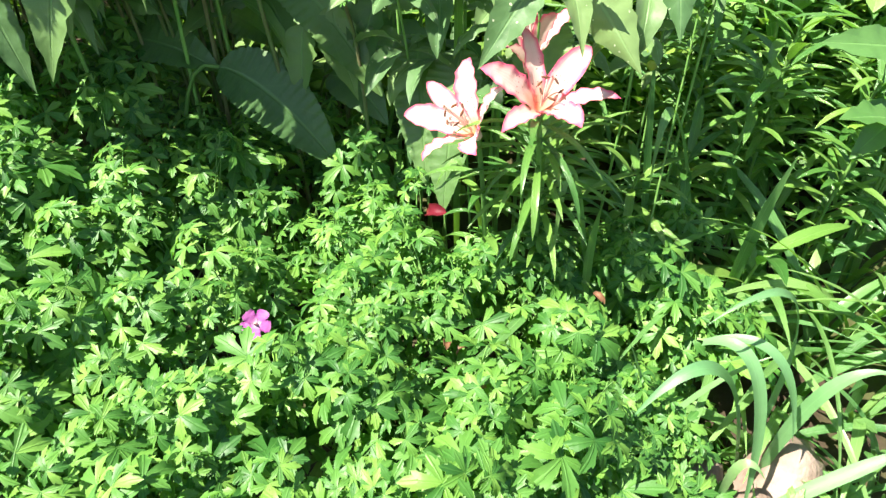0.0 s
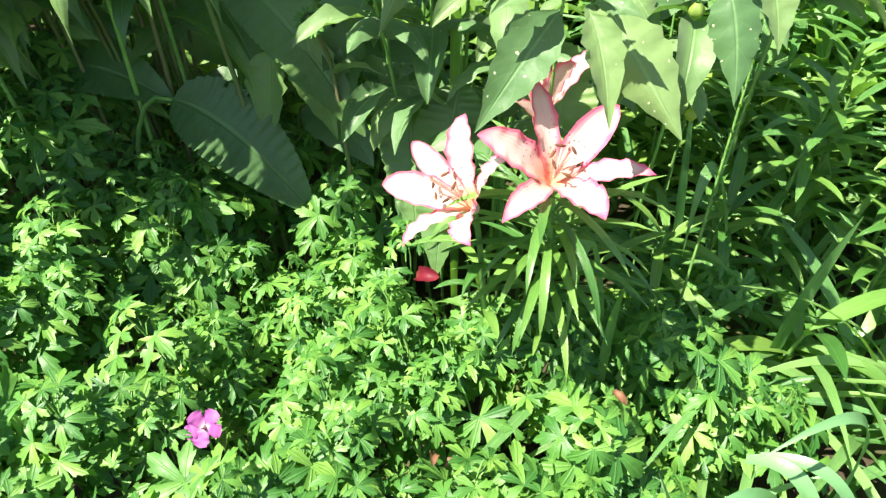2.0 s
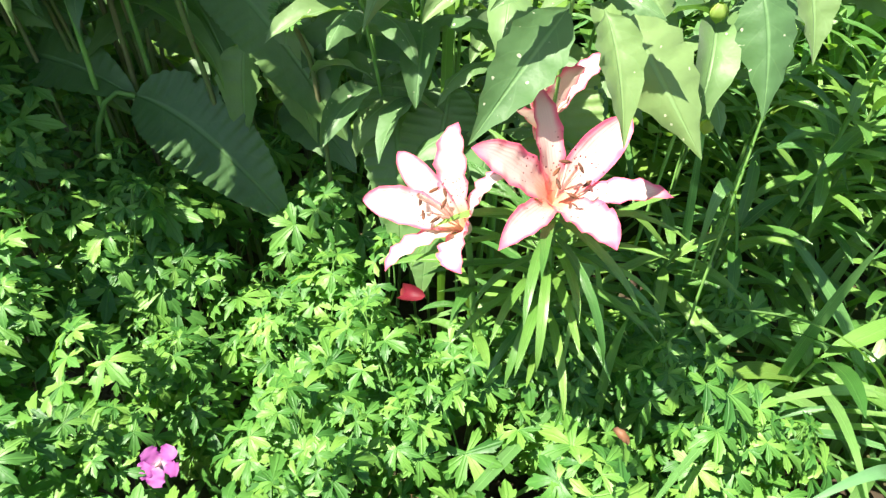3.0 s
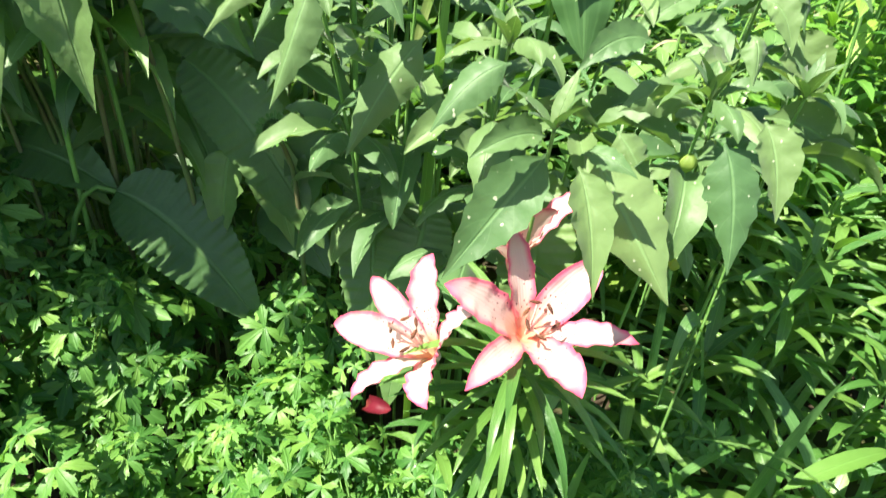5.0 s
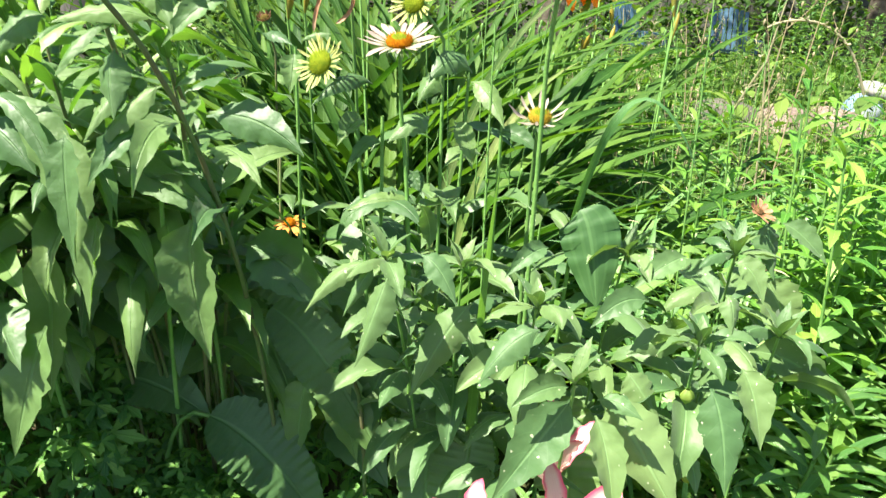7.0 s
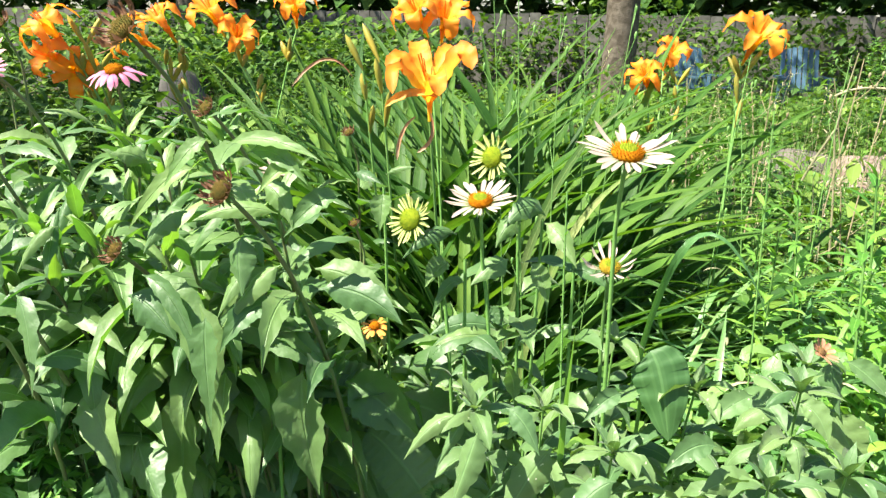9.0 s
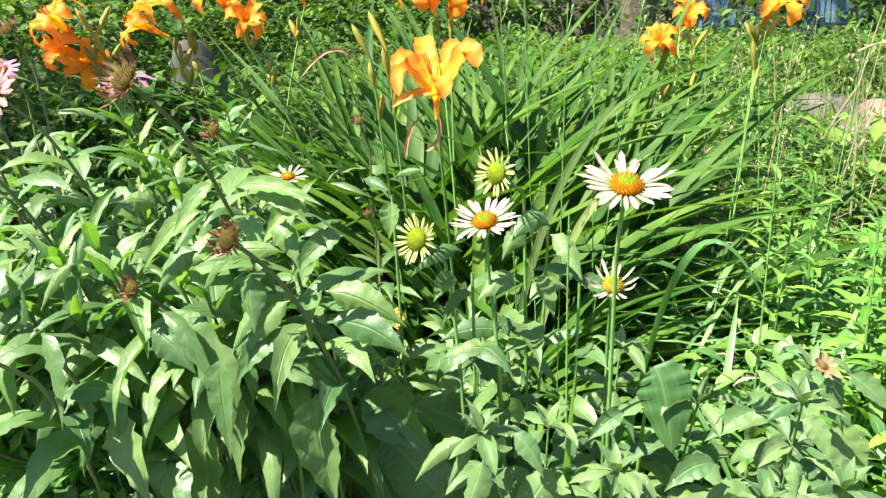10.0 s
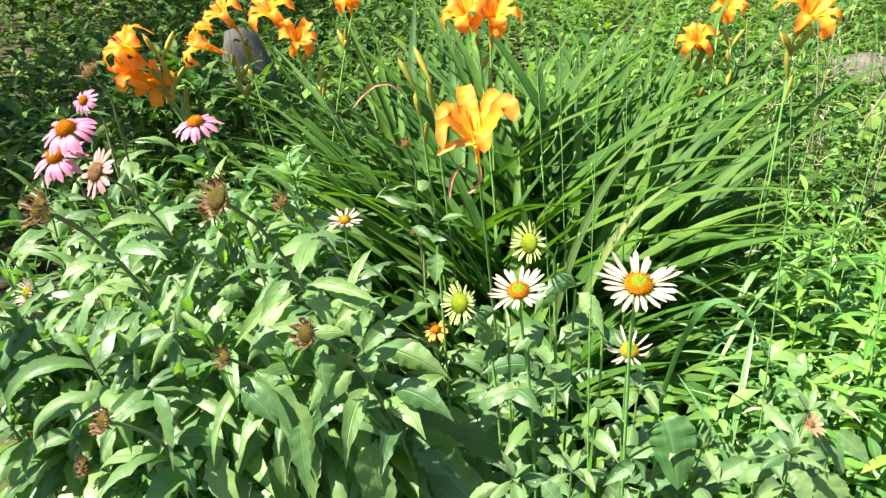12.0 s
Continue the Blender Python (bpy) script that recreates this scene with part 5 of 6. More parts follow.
def daylily(base, flowers, leaves, label, buds=4, ln=(0.62, 0.98), spread=0.85, az=(0, 360), up=(52, 84), wide=1.0):
    plant = thing("daylily", base, label, "flower", "orange daylilies")
    base = Vector(base)
    for i in range(int(leaves * 0.8)):
        b = base + Vector((rnd(-0.05, 0.05), rnd(-0.05, 0.05), 0))
        g = Geo()
        ribbon(g, arc(b, rnd(*az), rnd(*up), rnd(*ln), rnd(45, 150) * spread, 12, rnd(-24, 24)), rnd(0.018, 0.031) * wide, strap, (0, 0, 1), 0.45, 2, twist=rnd(-0.6, 0.6))
        part("leaf", g, DAYLILY_LEAF, plant)
    for c, facing, size in flowers:
        low = daylily_flower(plant, c, facing, size)
        g = Geo()
        root = base + Vector((rnd(-0.03, 0.03), rnd(-0.03, 0.03), 0))
        pts = bez(root, root.lerp(low, 0.6) + Vector((0, 0, 0.12)), low, 14)
        tube(g, pts, 0.0034, 0.0022, 6)
        part("scape", g, STEM, plant)
        for j in range(buds):
            p = pts[int(rnd(11, 14))]
            d = unit(Vector((rnd(-0.7, 0.7), rnd(-0.7, 0.7), 1)))
            g = Geo()
            bud_shape(g, p, d, rnd(0.03, 0.065), rnd(0.005, 0.008))
            part("bud", g, BUD, plant, "yellow-green flower bud")
    return plant


DL = "orange daylily with arching strap leaves"
BARE = "clump of arching daylily leaves without flowers"
FAN = (-30, 210)
main = daylily((-0.12, 1.36, 0), [], 70, DL, 0, (0.5, 0.85), 0.8, FAN)
low = set_daylily_flower(main, (-0.182, 1.195, 0.858), [
    ((-0.219, 1.165, 0.889), (-0.226, 1.130, 0.858), 0.021), ((-0.222, 1.190, 0.903), (-0.240, 1.170, 0.888), 0.023),
    ((-0.200, 1.225, 0.903), (-0.210, 1.260, 0.927), 0.032), ((-0.168, 1.230, 0.906), (-0.152, 1.250, 0.919), 0.024),
    ((-0.140, 1.190, 0.912), (-0.118, 1.175, 0.891), 0.031), ((-0.166, 1.140, 0.884), (-0.158, 1.118, 0.858), 0.029)])
g = Geo()
tube(g, bez((-0.15, 1.34, 0), (-0.17, 1.24, 0.55), low, 14), 0.0034, 0.0022, 6)
part("scape", g, STEM, main)
for base, mid, end in (((-0.08, 1.42, 0.25), (-0.02, 1.42, 0.74), (0.15, 1.40, 0.83)), ((-0.04, 1.42, 0.20), (0.00, 1.40, 0.62), (0.17, 1.39, 0.72))):
    g = Geo()
    ribbon(g, bez(base, mid, end, 14), 0.016, strap, (0, -0.5, 0.8), 0.4, 2, twist=0.2)
    part("leaf", g, DRYING_LEAF, main, "yellowing strap leaf with dry edges")
daylily((-0.20, 1.62, 0), [((-0.227, 1.740, 0.975), (0.2, -0.6, 0.75), 1.05), ((-0.290, 1.700, 0.985), (-0.3, -0.6, 0.75), 1.0)], 60, DL, 2, (0.6, 0.95), 0.8, FAN)
daylily((0.00, 1.48, 0), [], 40, BARE, 0, (0.45, 0.72), 1.05, (-50, 120))
daylily((0.26, 1.75, 0), [((0.261, 2.15, 0.835), (-0.3, -0.6, 0.7), 0.95), ((0.365, 2.35, 0.89), (0.2, -0.6, 0.75), 0.95)], 22, DL, 3, (0.4, 0.65), 0.95, (-60, 150))
daylily((0.42, 1.90, 0), [((0.465, 1.860, 0.945), (0.2, -0.55, 0.8), 1.15)], 22, DL, 3, (0.5, 0.8))
daylily((-0.04, 1.85, 0), [], 50, BARE, 0, (0.55, 0.88), 0.9, FAN)
for x, y, n, lo in ((-0.10, 1.60, 80, -10), (-0.30, 1.66, 80, -30), (0.06, 1.76, 60, 25), (-0.12, 1.92, 76, 0), (-0.46, 1.84, 64, -30), (0.12, 1.98, 44, 40), (-0.30, 2.10, 56, -20)):
    daylily((x, y, 0), [], n, BARE, 0, (0.82, 1.18), 0.75, (lo, 205), (66, 88), 1.3)
for x, y, n, lo, hi in ((0.16, 1.52, 34, -35, 80), (0.02, 1.62, 30, -30, 60), (0.30, 1.72, 26, -40, 90)):
    daylily((x, y, 0), [], n, BARE, 0, (0.55, 0.85), 1.15, (lo, hi))
for x, y in ((-0.28, 1.52), (-0.36, 1.72), (-0.52, 1.95)):
    daylily((x, y, 0), [], 42, BARE, 0, (0.6, 0.98), 1.0, (95, 200))
daylily((-0.36, 1.55, 0), [], 30, BARE, 0, (0.6, 0.95), 0.8, FAN)
daylily((-0.40, 1.85, 0), [((-0.69, 1.715, 0.93), (0.4, -0.5, 0.5), 0.85), ((-0.78, 1.770, 0.985), (-0.2, -0.5, 0.8), 1.0)], 40, DL, 5)
daylily((-0.75, 1.70, 0), [((-1.045, 1.555, 0.945), (-0.4, -0.5, 0.75), 1.0), ((-1.06, 1.570, 0.88), (-0.3, -0.8, 0.3), 0.9), ((-1.02, 1.60, 0.845), (0.5, -0.8, 0.1), 0.9)], 26, DL, 5)
daylily((-0.80, 1.85, 0), [((-0.935, 1.680, 0.925), (-0.6, -0.5, 0.4), 0.95), ((-0.975, 1.900, 0.965), (-0.3, -0.5, 0.8), 1.0), ((-0.62, 1.90, 1.00), (0.1, -0.5, 0.8), 0.9)], 26, DL, 5)
def bud_scape(base, top, buds):
    plant = thing("daylily_scape", base, "daylily stalk with closed yellow-green buds", "flower", "daylily bud stalks")
    pts = bez(base, Vector(base).lerp(Vector(top), 0.55) + Vector((0, 0, 0.05)), top, 12)
    g = Geo()
    tube(g, pts, 0.0032, 0.0022, 6)
    part("stem", g, STEM, plant)
    for i in range(buds):
        g = Geo()
        d = unit(Vector((-0.5 + 0.35 * i, rnd(-0.3, 0.3), 1)))
        bud_shape(g, pts[12 - i % 3], d, rnd(0.05, 0.08), 0.0066)
        part("bud", g, BUD, plant, "yellow-green flower bud")


bud_scape((-0.30, 1.55, 0), (-0.344, 1.450, 0.870), 3)
bud_scape((-0.27, 1.52, 0), (-0.313, 1.450, 0.885), 3)
bud_scape((0.40, 1.75, 0), (0.445, 1.900, 0.840), 4)
bud_scape((0.30, 1.90, 0), (0.360, 2.200, 0.800), 4)
bud_scape((-0.80, 1.70, 0), (-0.985, 1.600, 0.900), 5)


def weed_stalk(base, top, twigs):
    plant = thing("weed_stalk", base, "slim green weed stalk with small pods", "plant", "weed stalks")
    pts = bez(base, Vector(base).lerp(Vector(top), 0.6) + Vector((rnd(-0.02, 0.02), 0, 0.04)), top, 16)
    g = Geo()
    tube(g, pts, 0.0015, 0.0008, 5)
    part("stem", g, STEM, plant)
    for i in range(twigs):
        p = pts[6 + i * 10 // twigs]
        a = i * 2.4
        e = p + Vector((math.cos(a) * 0.025, math.sin(a) * 0.02, rnd(0.02, 0.04)))
        g = Geo()
        tube(g, bez(p, p.lerp(e, 0.5) + Vector((0, 0, -0.004)), e, 4), 0.0009, 0.0007, 4)
        bud_shape(g, e, (0.1, 0, 1), 0.012, 0.0028)
        part("pod", g, STEM, plant)


weed_stalk((-0.04, 1.30, 0), (-0.097, 1.30, 0.990), 12)
weed_stalk((0.00, 1.32, 0), (-0.060, 1.34, 1.000), 10)
weed_stalk((0.02, 1.30, 0), (0.008, 1.30, 0.970), 12)
weed_stalk((0.05, 1.36, 0), (0.135, 1.42, 0.990), 12)
weed_stalk((0.10, 1.45, 0), (0.060, 1.50, 0.960), 9)
weed_stalk((0.30, 1.40, 0), (0.380, 1.60, 0.900), 9)
weed_stalk((0.55, 1.60, 0), (0.640, 1.80, 0.900), 10)
weed_stalk((0.50, 1.75, 0), (0.450, 1.95, 0.880), 10)
for base, mid, end in (((-0.199, 1.17, 0.823), (-0.226, 1.17, 0.805), (-0.228, 1.17, 0.755)), ((-0.178, 1.17, 0.83), (-0.163, 1.17, 0.785), (-0.198, 1.17, 0.769)), ((-0.36, 1.43, 0.86), (-0.40, 1.42, 0.93), (-0.47, 1.41, 0.84))):
    g = Geo()
    ribbon(g, bez(base, mid, end, 12), 0.0055, beta(0.7, 0.5), (0, -1, 0.3), 0.6, 4, 0, 0.3)
    tagged(new("spent_flower", mesh_of("spent_flower", g, TAN_RAY)), "shrivelled brown daylily flower hanging down", "flower")
g = Geo()
ribbon(g, bez((-0.168, 1.182, 0.850), (-0.205, 1.168, 0.866), (-0.245, 1.165, 0.836), 12), 0.013, beta(0.6, 0.6), (0, -1, 0.6), 0.9, 4, 0, 0.25)
tagged(new("spent_flower", mesh_of("spent_flower", g, ORANGE_RAY)), "wilted orange daylily flower folded under the open one", "flower")


# ---- weeds and distance ----
def scatter(name, mat, label, category, count, xr, yr, zf, size, shape=NARROW, ratio=0.3, seed=1, segs=3):
    """Loose leaves in many tufts; too many to tell apart."""
    r = random.Random(seed)
    g = Geo()
    for i in range(count):
        x, y = r.uniform(*xr), r.uniform(*yr)
        top = zf(x, y)
        if top <= 0:
            continue
        z = top * r.random() ** 0.6
        ln = r.uniform(*size)
        pts = arc((x, y, z - 0.055 * max(0.0, y - 6.5)), r.uniform(0, 360), r.uniform(-5, 65), ln, r.uniform(20, 90), segs)
        width = ln * ratio * r.uniform(0.7, 1.3)
        # the growth thins out unevenly at its sides
        side = min(x - xr[0], xr[1] - x) if xr[1] - xr[0] > 2.5 else xr[1] - x
        if side < 0.28 + 0.30 * noise.noise(Vector((x * 3, y * 3, 17))) and i % 4:
            continue
        ribbon(g, pts, width, shape, (0, 0, 1), 0.25, 2)
    return stuff(name, g, mat, label, category)


def weed_top(x, y):
    clear = 0.15 if 1.3 < x < 3.3 and 4.1 < y < 5.4 else 0.5 if 1.0 < x < 2.8 and 2.7 < y <= 4.1 else 1.0
    return clear * max(0.02, 0.15 + 0.20 * noise.noise(Vector((x * 1.9, y * 1.9, 5))) + 0.06 * noise.noise(Vector((x * 9, y * 9, 2))))


def clump(x, y):
    """Lower growth under the daylily clumps."""
    return 0.3 if -0.70 < x < 0.42 and 1.25 < y < 2.6 else 1.0


def broad_top(x, y):
    return max(0.0, 1.1 * noise.noise(Vector((x * 2.2, y * 2.2, 13))) - 0.02) * (1.0 + 0.05 * y) if not (1.0 < x < 3.3 and 2.9 < y < 5.4) else 0.0


scatter("broad_weeds", SHRUB_LEAF, "clumps of broad-leaved dock and nettle behind the bed", "weeds", 15000, (0.3, 5.0), (2.2, 8.2), broad_top, (0.06, 0.13), OVATE, 0.5, 14, 4)
scatter("undergrowth", WEED_LEAF, "mixed low weeds between the plants", "weeds", 10000, (-1.4, 1.6), (0.92, 2.5), lambda x, y: clump(x, y) * (weed_top(x, y) + 0.18), (0.03, 0.075), OVATE, 0.5, 2, 3)
scatter("bed_weeds", WEED_PALE, "pale broad-leaved weeds crowding the bed's edge", "weeds", 8500, (0.16, 1.6), (0.98, 2.4), lambda x, y: max(0.0, 0.38 + 0.18 * noise.noise(Vector((x * 3, y * 3, 8)))) if x > 0.20 + 0.9 * max(0.0, y - 1.15) else 0.0, (0.015, 0.065), OVATE, 0.5, 12, 4)
scatter("stone_weeds", WEED_PALE, "small round-leaved weeds creeping over the stones", "weeds", 520, (0.19, 0.50), (0.36, 0.56), lambda x, y: 0.075 + 0.06 * noise.noise(Vector((x * 14, y * 14, 3))), (0.012, 0.030), OVATE, 0.55, 19, 3)
scatter("bed_grass", GRASS, "loose grass blades between the weeds", "grass", 1800, (0.22, 1.3), (0.95, 2.1), lambda x, y: 0.34, (0.10, 0.26), strap, 0.045, 15, 6)
scatter("dry_flakes", STRAW, "pale withered leaves between the weeds", "weeds", 30, (0.16, 0.9), (0.98, 1.7), lambda x, y: 0.52, (0.02, 0.06), LANCE, 0.2, 16, 5)
scatter("weeds", WEED_LEAF, "rank green weeds behind the flower bed", "weeds", 12500, (-0.6, 4.0), (2.2, 6.5), lambda x, y: clump(x, y) * (2.5 * weed_top(x, y) - 0.08), (0.05, 0.14), LANCE, 0.46, 3)
scatter("dry_litter", STRAW, "dry straw and withered leaves among the weeds", "weeds", 2600, (0.2, 4.2), (1.8, 6.5), lambda x, y: weed_top(x, y) + 0.09, (0.04, 0.16), strap, 0.06, 8)
scatter("tall_grass", WEED_LEAF, "tall loose grass behind the flower bed", "grass", 5000, (0.3, 4.5), (1.9, 7.0), lambda x, y: weed_top(x, y) + 0.12, (0.12, 0.28), strap, 0.05, 4, 4)
scatter("far_weeds", SHRUB_LEAF, "tall green weeds in front of the chairs", "weeds", 11000, (-3, 7), (6.5, 10.3), lambda x, y: 0.26 + 0.26 * noise.noise(Vector((x, y, 2))), (0.06, 0.16), LANCE, 0.4, 9)
scatter("lawn", WEED_LEAF, "rough lawn in front of the fence", "grass", 9000, (-7, 9), (6.5, 12), lambda x, y: 0.08, (0.08, 0.18), strap, 0.12, 5, 2)
scatter("shrubs", SHRUB_LEAF, "dark leafy shrubs along the fence", "shrub", 8500, (-9, 10), (12.9, 14.3), lambda x, y: max(0.1, 1.3 + 1.2 * noise.noise(Vector((x * 0.7, y, 9)))), (0.12, 0.22), OVATE, 0.55, 6)
scatter("side_shrubs", SHRUB_LEAF, "dark leafy shrubs in the shade", "shrub", 13000, (-4.2, -0.4), (2.1, 6.5), lambda x, y: max(0.06, 0.36 + 0.5 * noise.noise(Vector((x * 1.7, y * 1.7, 4)))) * (0.9 if abs(x + 0.45 * y) < 0.3 else 1), (0.03, 0.15), LANCE, 0.42, 7)
scatter("rock_weeds", SHRUB_LEAF, "leafy weeds standing before the grey boulder", "weeds", 900, (-1.75, -0.85), (2.30, 2.60), lambda x, y: 0.66 + 0.12 * noise.noise(Vector((x * 6, y * 6, 4))), (0.04, 0.13), LANCE, 0.42, 27)
scatter("far_shrubs", SHRUB_LEAF, "dark leafy shrubs beyond the bed", "shrub", 7500, (-9, -1.2), (6.5, 12.5), lambda x, y: max(0.15, 0.9 + 0.9 * noise.noise(Vector((x * 0.8, y * 0.8, 21)))), (0.10, 0.22), OVATE, 0.5, 23, 3)


def woods():
    """Dense dark woods behind the fence, under an unseen canopy added to shade them."""
    r = random.Random(17)
    g = Geo()
    for i in range(14000):
        if i < 9500:
            p = (r.uniform(-14, 16), r.uniform(16.5, 19.5), -0.6 + 4.6 * r.random())
        else:
            p = (r.uniform(-20, 18), r.uniform(14.8, 19.0), 5.5 + 2.5 * r.random() + 0.8 * noise.noise(Vector((p[0] * 0.4, p[1] * 0.4, 1))))
        ln = r.uniform(0.45, 0.95)
        ribbon(g, arc(p, r.uniform(0, 360), r.uniform(-30, 40), ln, 50, 2), ln * 0.6, OVATE, (0, 0, 1), 0.2, 2)
    stuff("far_woods", g, SHRUB_LEAF, "dense dark woods behind the fence, shaded by an added unseen canopy", "woods")


woods()


def tall_weed(base, height):
    """A leafy weed whose pale leaves crowd towards the tip."""
    plant = thing("tall_weed", base, "tall leafy weed with pale crowded top in rough grass", "weeds", "tall weeds in the meadow")
    b = Vector(base)
    top = b + Vector((rnd(-0.08, 0.08), rnd(-0.08, 0.08), height))
    pts = bez(b, b.lerp(top, 0.5) + Vector((rnd(-0.03, 0.03), 0, 0)), top, 14)
    g = Geo()
    tube(g, pts, 0.004, 0.002, 5)
    part("stem", g, STEM, plant)
    g = Geo()
    for j in range(70):
        t = 0.25 + 0.75 * (j / 69) ** 0.7
        q = min(t * 14, 13.99)
        p = pts[int(q)].lerp(pts[int(q) + 1], q % 1)
        ln = rnd(0.05, 0.09) * (1.35 - 0.7 * t)
        ribbon(g, arc(p + Vector((rnd(-0.02, 0.02), rnd(-0.02, 0.02), 0)), j * 137.5, rnd(10, 60), ln, rnd(30, 90), 4), ln * 0.48, OVATE, (0, 0, 1), 0.3, 2)
    part("foliage", g, WEED_PALE, plant)
    return plant


WEEDS = [tall_weed((2.9, 6.6, 0), 0.80), tall_weed((3.4, 7.0, 0), 0.72), tall_weed((4.1, 6.4, 0), 0.86)]
for i in range(34):
    x, y = (rnd(2.6, 5.2), rnd(5.6, 8.4)) if i < 20 else (rnd(0.5, 1.3), rnd(2.4, 4.2))
    copy_thing(random.choice(WEEDS), Matrix.Translation((x, y, 0)) @ Matrix.Rotation(rnd(0, 6.28), 4, "Z") @ Matrix.Scale(rnd(0.75, 1.15) if i < 20 else rnd(0.45, 0.7), 4))


def lawn_round():
    r = random.Random(31)
    g = Geo()
    for i in range(13000):
        x, y = r.uniform(-6, 7), r.uniform(-4, 6.4)
        if (-1.5 < x < 1.7 and y > 0.0) or (x < -0.4 and y > 2.1) or (-0.6 < x < 4 and y > 2.2):
            continue
        ln = r.uniform(0.06, 0.14)
        ribbon(g, arc((x, y, hill(x, y) - 0.01), r.uniform(0, 360), r.uniform(45, 85), ln, r.uniform(30, 80), 3), ln * 0.09, strap, (0, 0, 1), 0.2, 2)
    stuff("lawn_grass", g, WEED_LEAF, "short rough lawn grass round the flower bed", "grass")


lawn_round()


def rock(name, c, size, mat, label, seed):
    bm = bmesh.new()
    bmesh.ops.create_icosphere(bm, subdivisions=3, radius=1)
    for v in bm.verts:
        d = v.co.normalized()
        k = 1 + 0.22 * noise.noise(d * 1.4 + Vector((seed, 0, 0))) + 0.07 * noise.noise(d * 5 + Vector((0, seed, 0)))
        v.co = Vector((d.x * size[0], d.y * size[1], d.z * size[2])) * k
    me = bpy.data.meshes.new(name)
    bm.to_mesh(me)
    bm.free()
    me.materials.append(mat)
    me.polygons.foreach_set("use_smooth", np.full(len(me.polygons), True))
    ob = new(name, me)
    ob.matrix_world = pose(*c, 0, 0, seed * 47)
    return tagged(ob, label, "stone")


rock("stone", (0.372, 0.475, 0.005), (0.072, 0.050, 0.085), STONE, "pinkish field stone half hidden by grass", 1)
rock("stone", (0.272, 0.468, 0.000), (0.048, 0.040, 0.085), STONE, "pinkish field stone half hidden by grass", 2)
rock("stone", (0.318, 0.430, 0.000), (0.055, 0.042, 0.075), STONE, "pinkish field stone half hidden by grass", 3)
rock("stone", (1.60, 4.9, 0.06), (0.34, 0.22, 0.16), GREY_STONE, "weathered grey stone on the rubble heap", 4)
rock("stone", (1.95, 4.7, 0.08), (0.28, 0.22, 0.15), STONE, "weathered buff stone on the rubble heap", 5)
rock("stone", (2.35, 4.9, 0.06), (0.33, 0.22, 0.15), STONE, "weathered buff stone on the rubble heap", 6)
rock("stone", (1.70, 4.3, 0.04), (0.22, 0.2, 0.12), STONE, "weathered buff stone on the rubble heap", 7)
rock("boulder", (-1.36, 2.75, 0.38), (0.13, 0.11, 0.39), GREY_SMOOTH, "smooth grey boulder in the shade", 8)


def bricks():
    for x, y, z, rz in ((2.9, 6.2, 0.04, 10), (3.15, 6.3, 0.04, 80), (3.05, 6.0, 0.10, 30), (3.7, 6.4, 0.04, 20)):
        bm = bmesh.new()
        bmesh.ops.create_cube(bm, size=1)
        for v in bm.verts:
            v.co = Vector((v.co.x * 0.21, v.co.y * 0.10, v.co.z * 0.065))
        bmesh.ops.bevel(bm, geom=bm.edges, offset=0.006, segments=2, affect="EDGES")
        me = bpy.data.meshes.new("brick")
        bm.to_mesh(me)
        bm.free()
        me.materials.append(BRICK)
        ob = new("brick", me)
        ob.matrix_world = pose(x, y, z, rnd(-6, 6), rnd(-6, 6), rz)
        tagged(ob, "old red brick lying in the weeds", "brick", "loose bricks")


bricks()


def ornament(x, y):
    o = thing("garden_ornament", (x, y, 0), "blue and white glazed ball with pale cap on terracotta", "ornament")
    g = Geo()
    lathe(g, (x, y, 0), (0, 0, 1), [(0.0, 0.0), (0.16, 0.0), (0.18, 0.03), (0.17, 0.08), (0.08, 0.09), (0.0, 0.09)], 24)
    part("base", g, BRICK, o, "terracotta base")
    g = Geo()
    lathe(g, (x, y, 0.19), (0, 0, 1), [(0.125 * math.sin(math.pi * i / 14) + 0.001, -0.125 * math.cos(math.pi * i / 14)) for i in range(15)], 28)
    part("ball", g, GLAZE, o, "blue and white glazed ball")
    g = Geo()
    lathe(g, (x + 0.06, y, 0.315), (0.2, -0.2, 1), [(0.03, -0.025), (0.11, 0.0), (0.12, 0.015), (0.10, 0.045), (0.05, 0.065), (0.001, 0.07)], 24)
    part("cap", g, PALE, o, "pale cap")


ornament(2.55, 5.0)


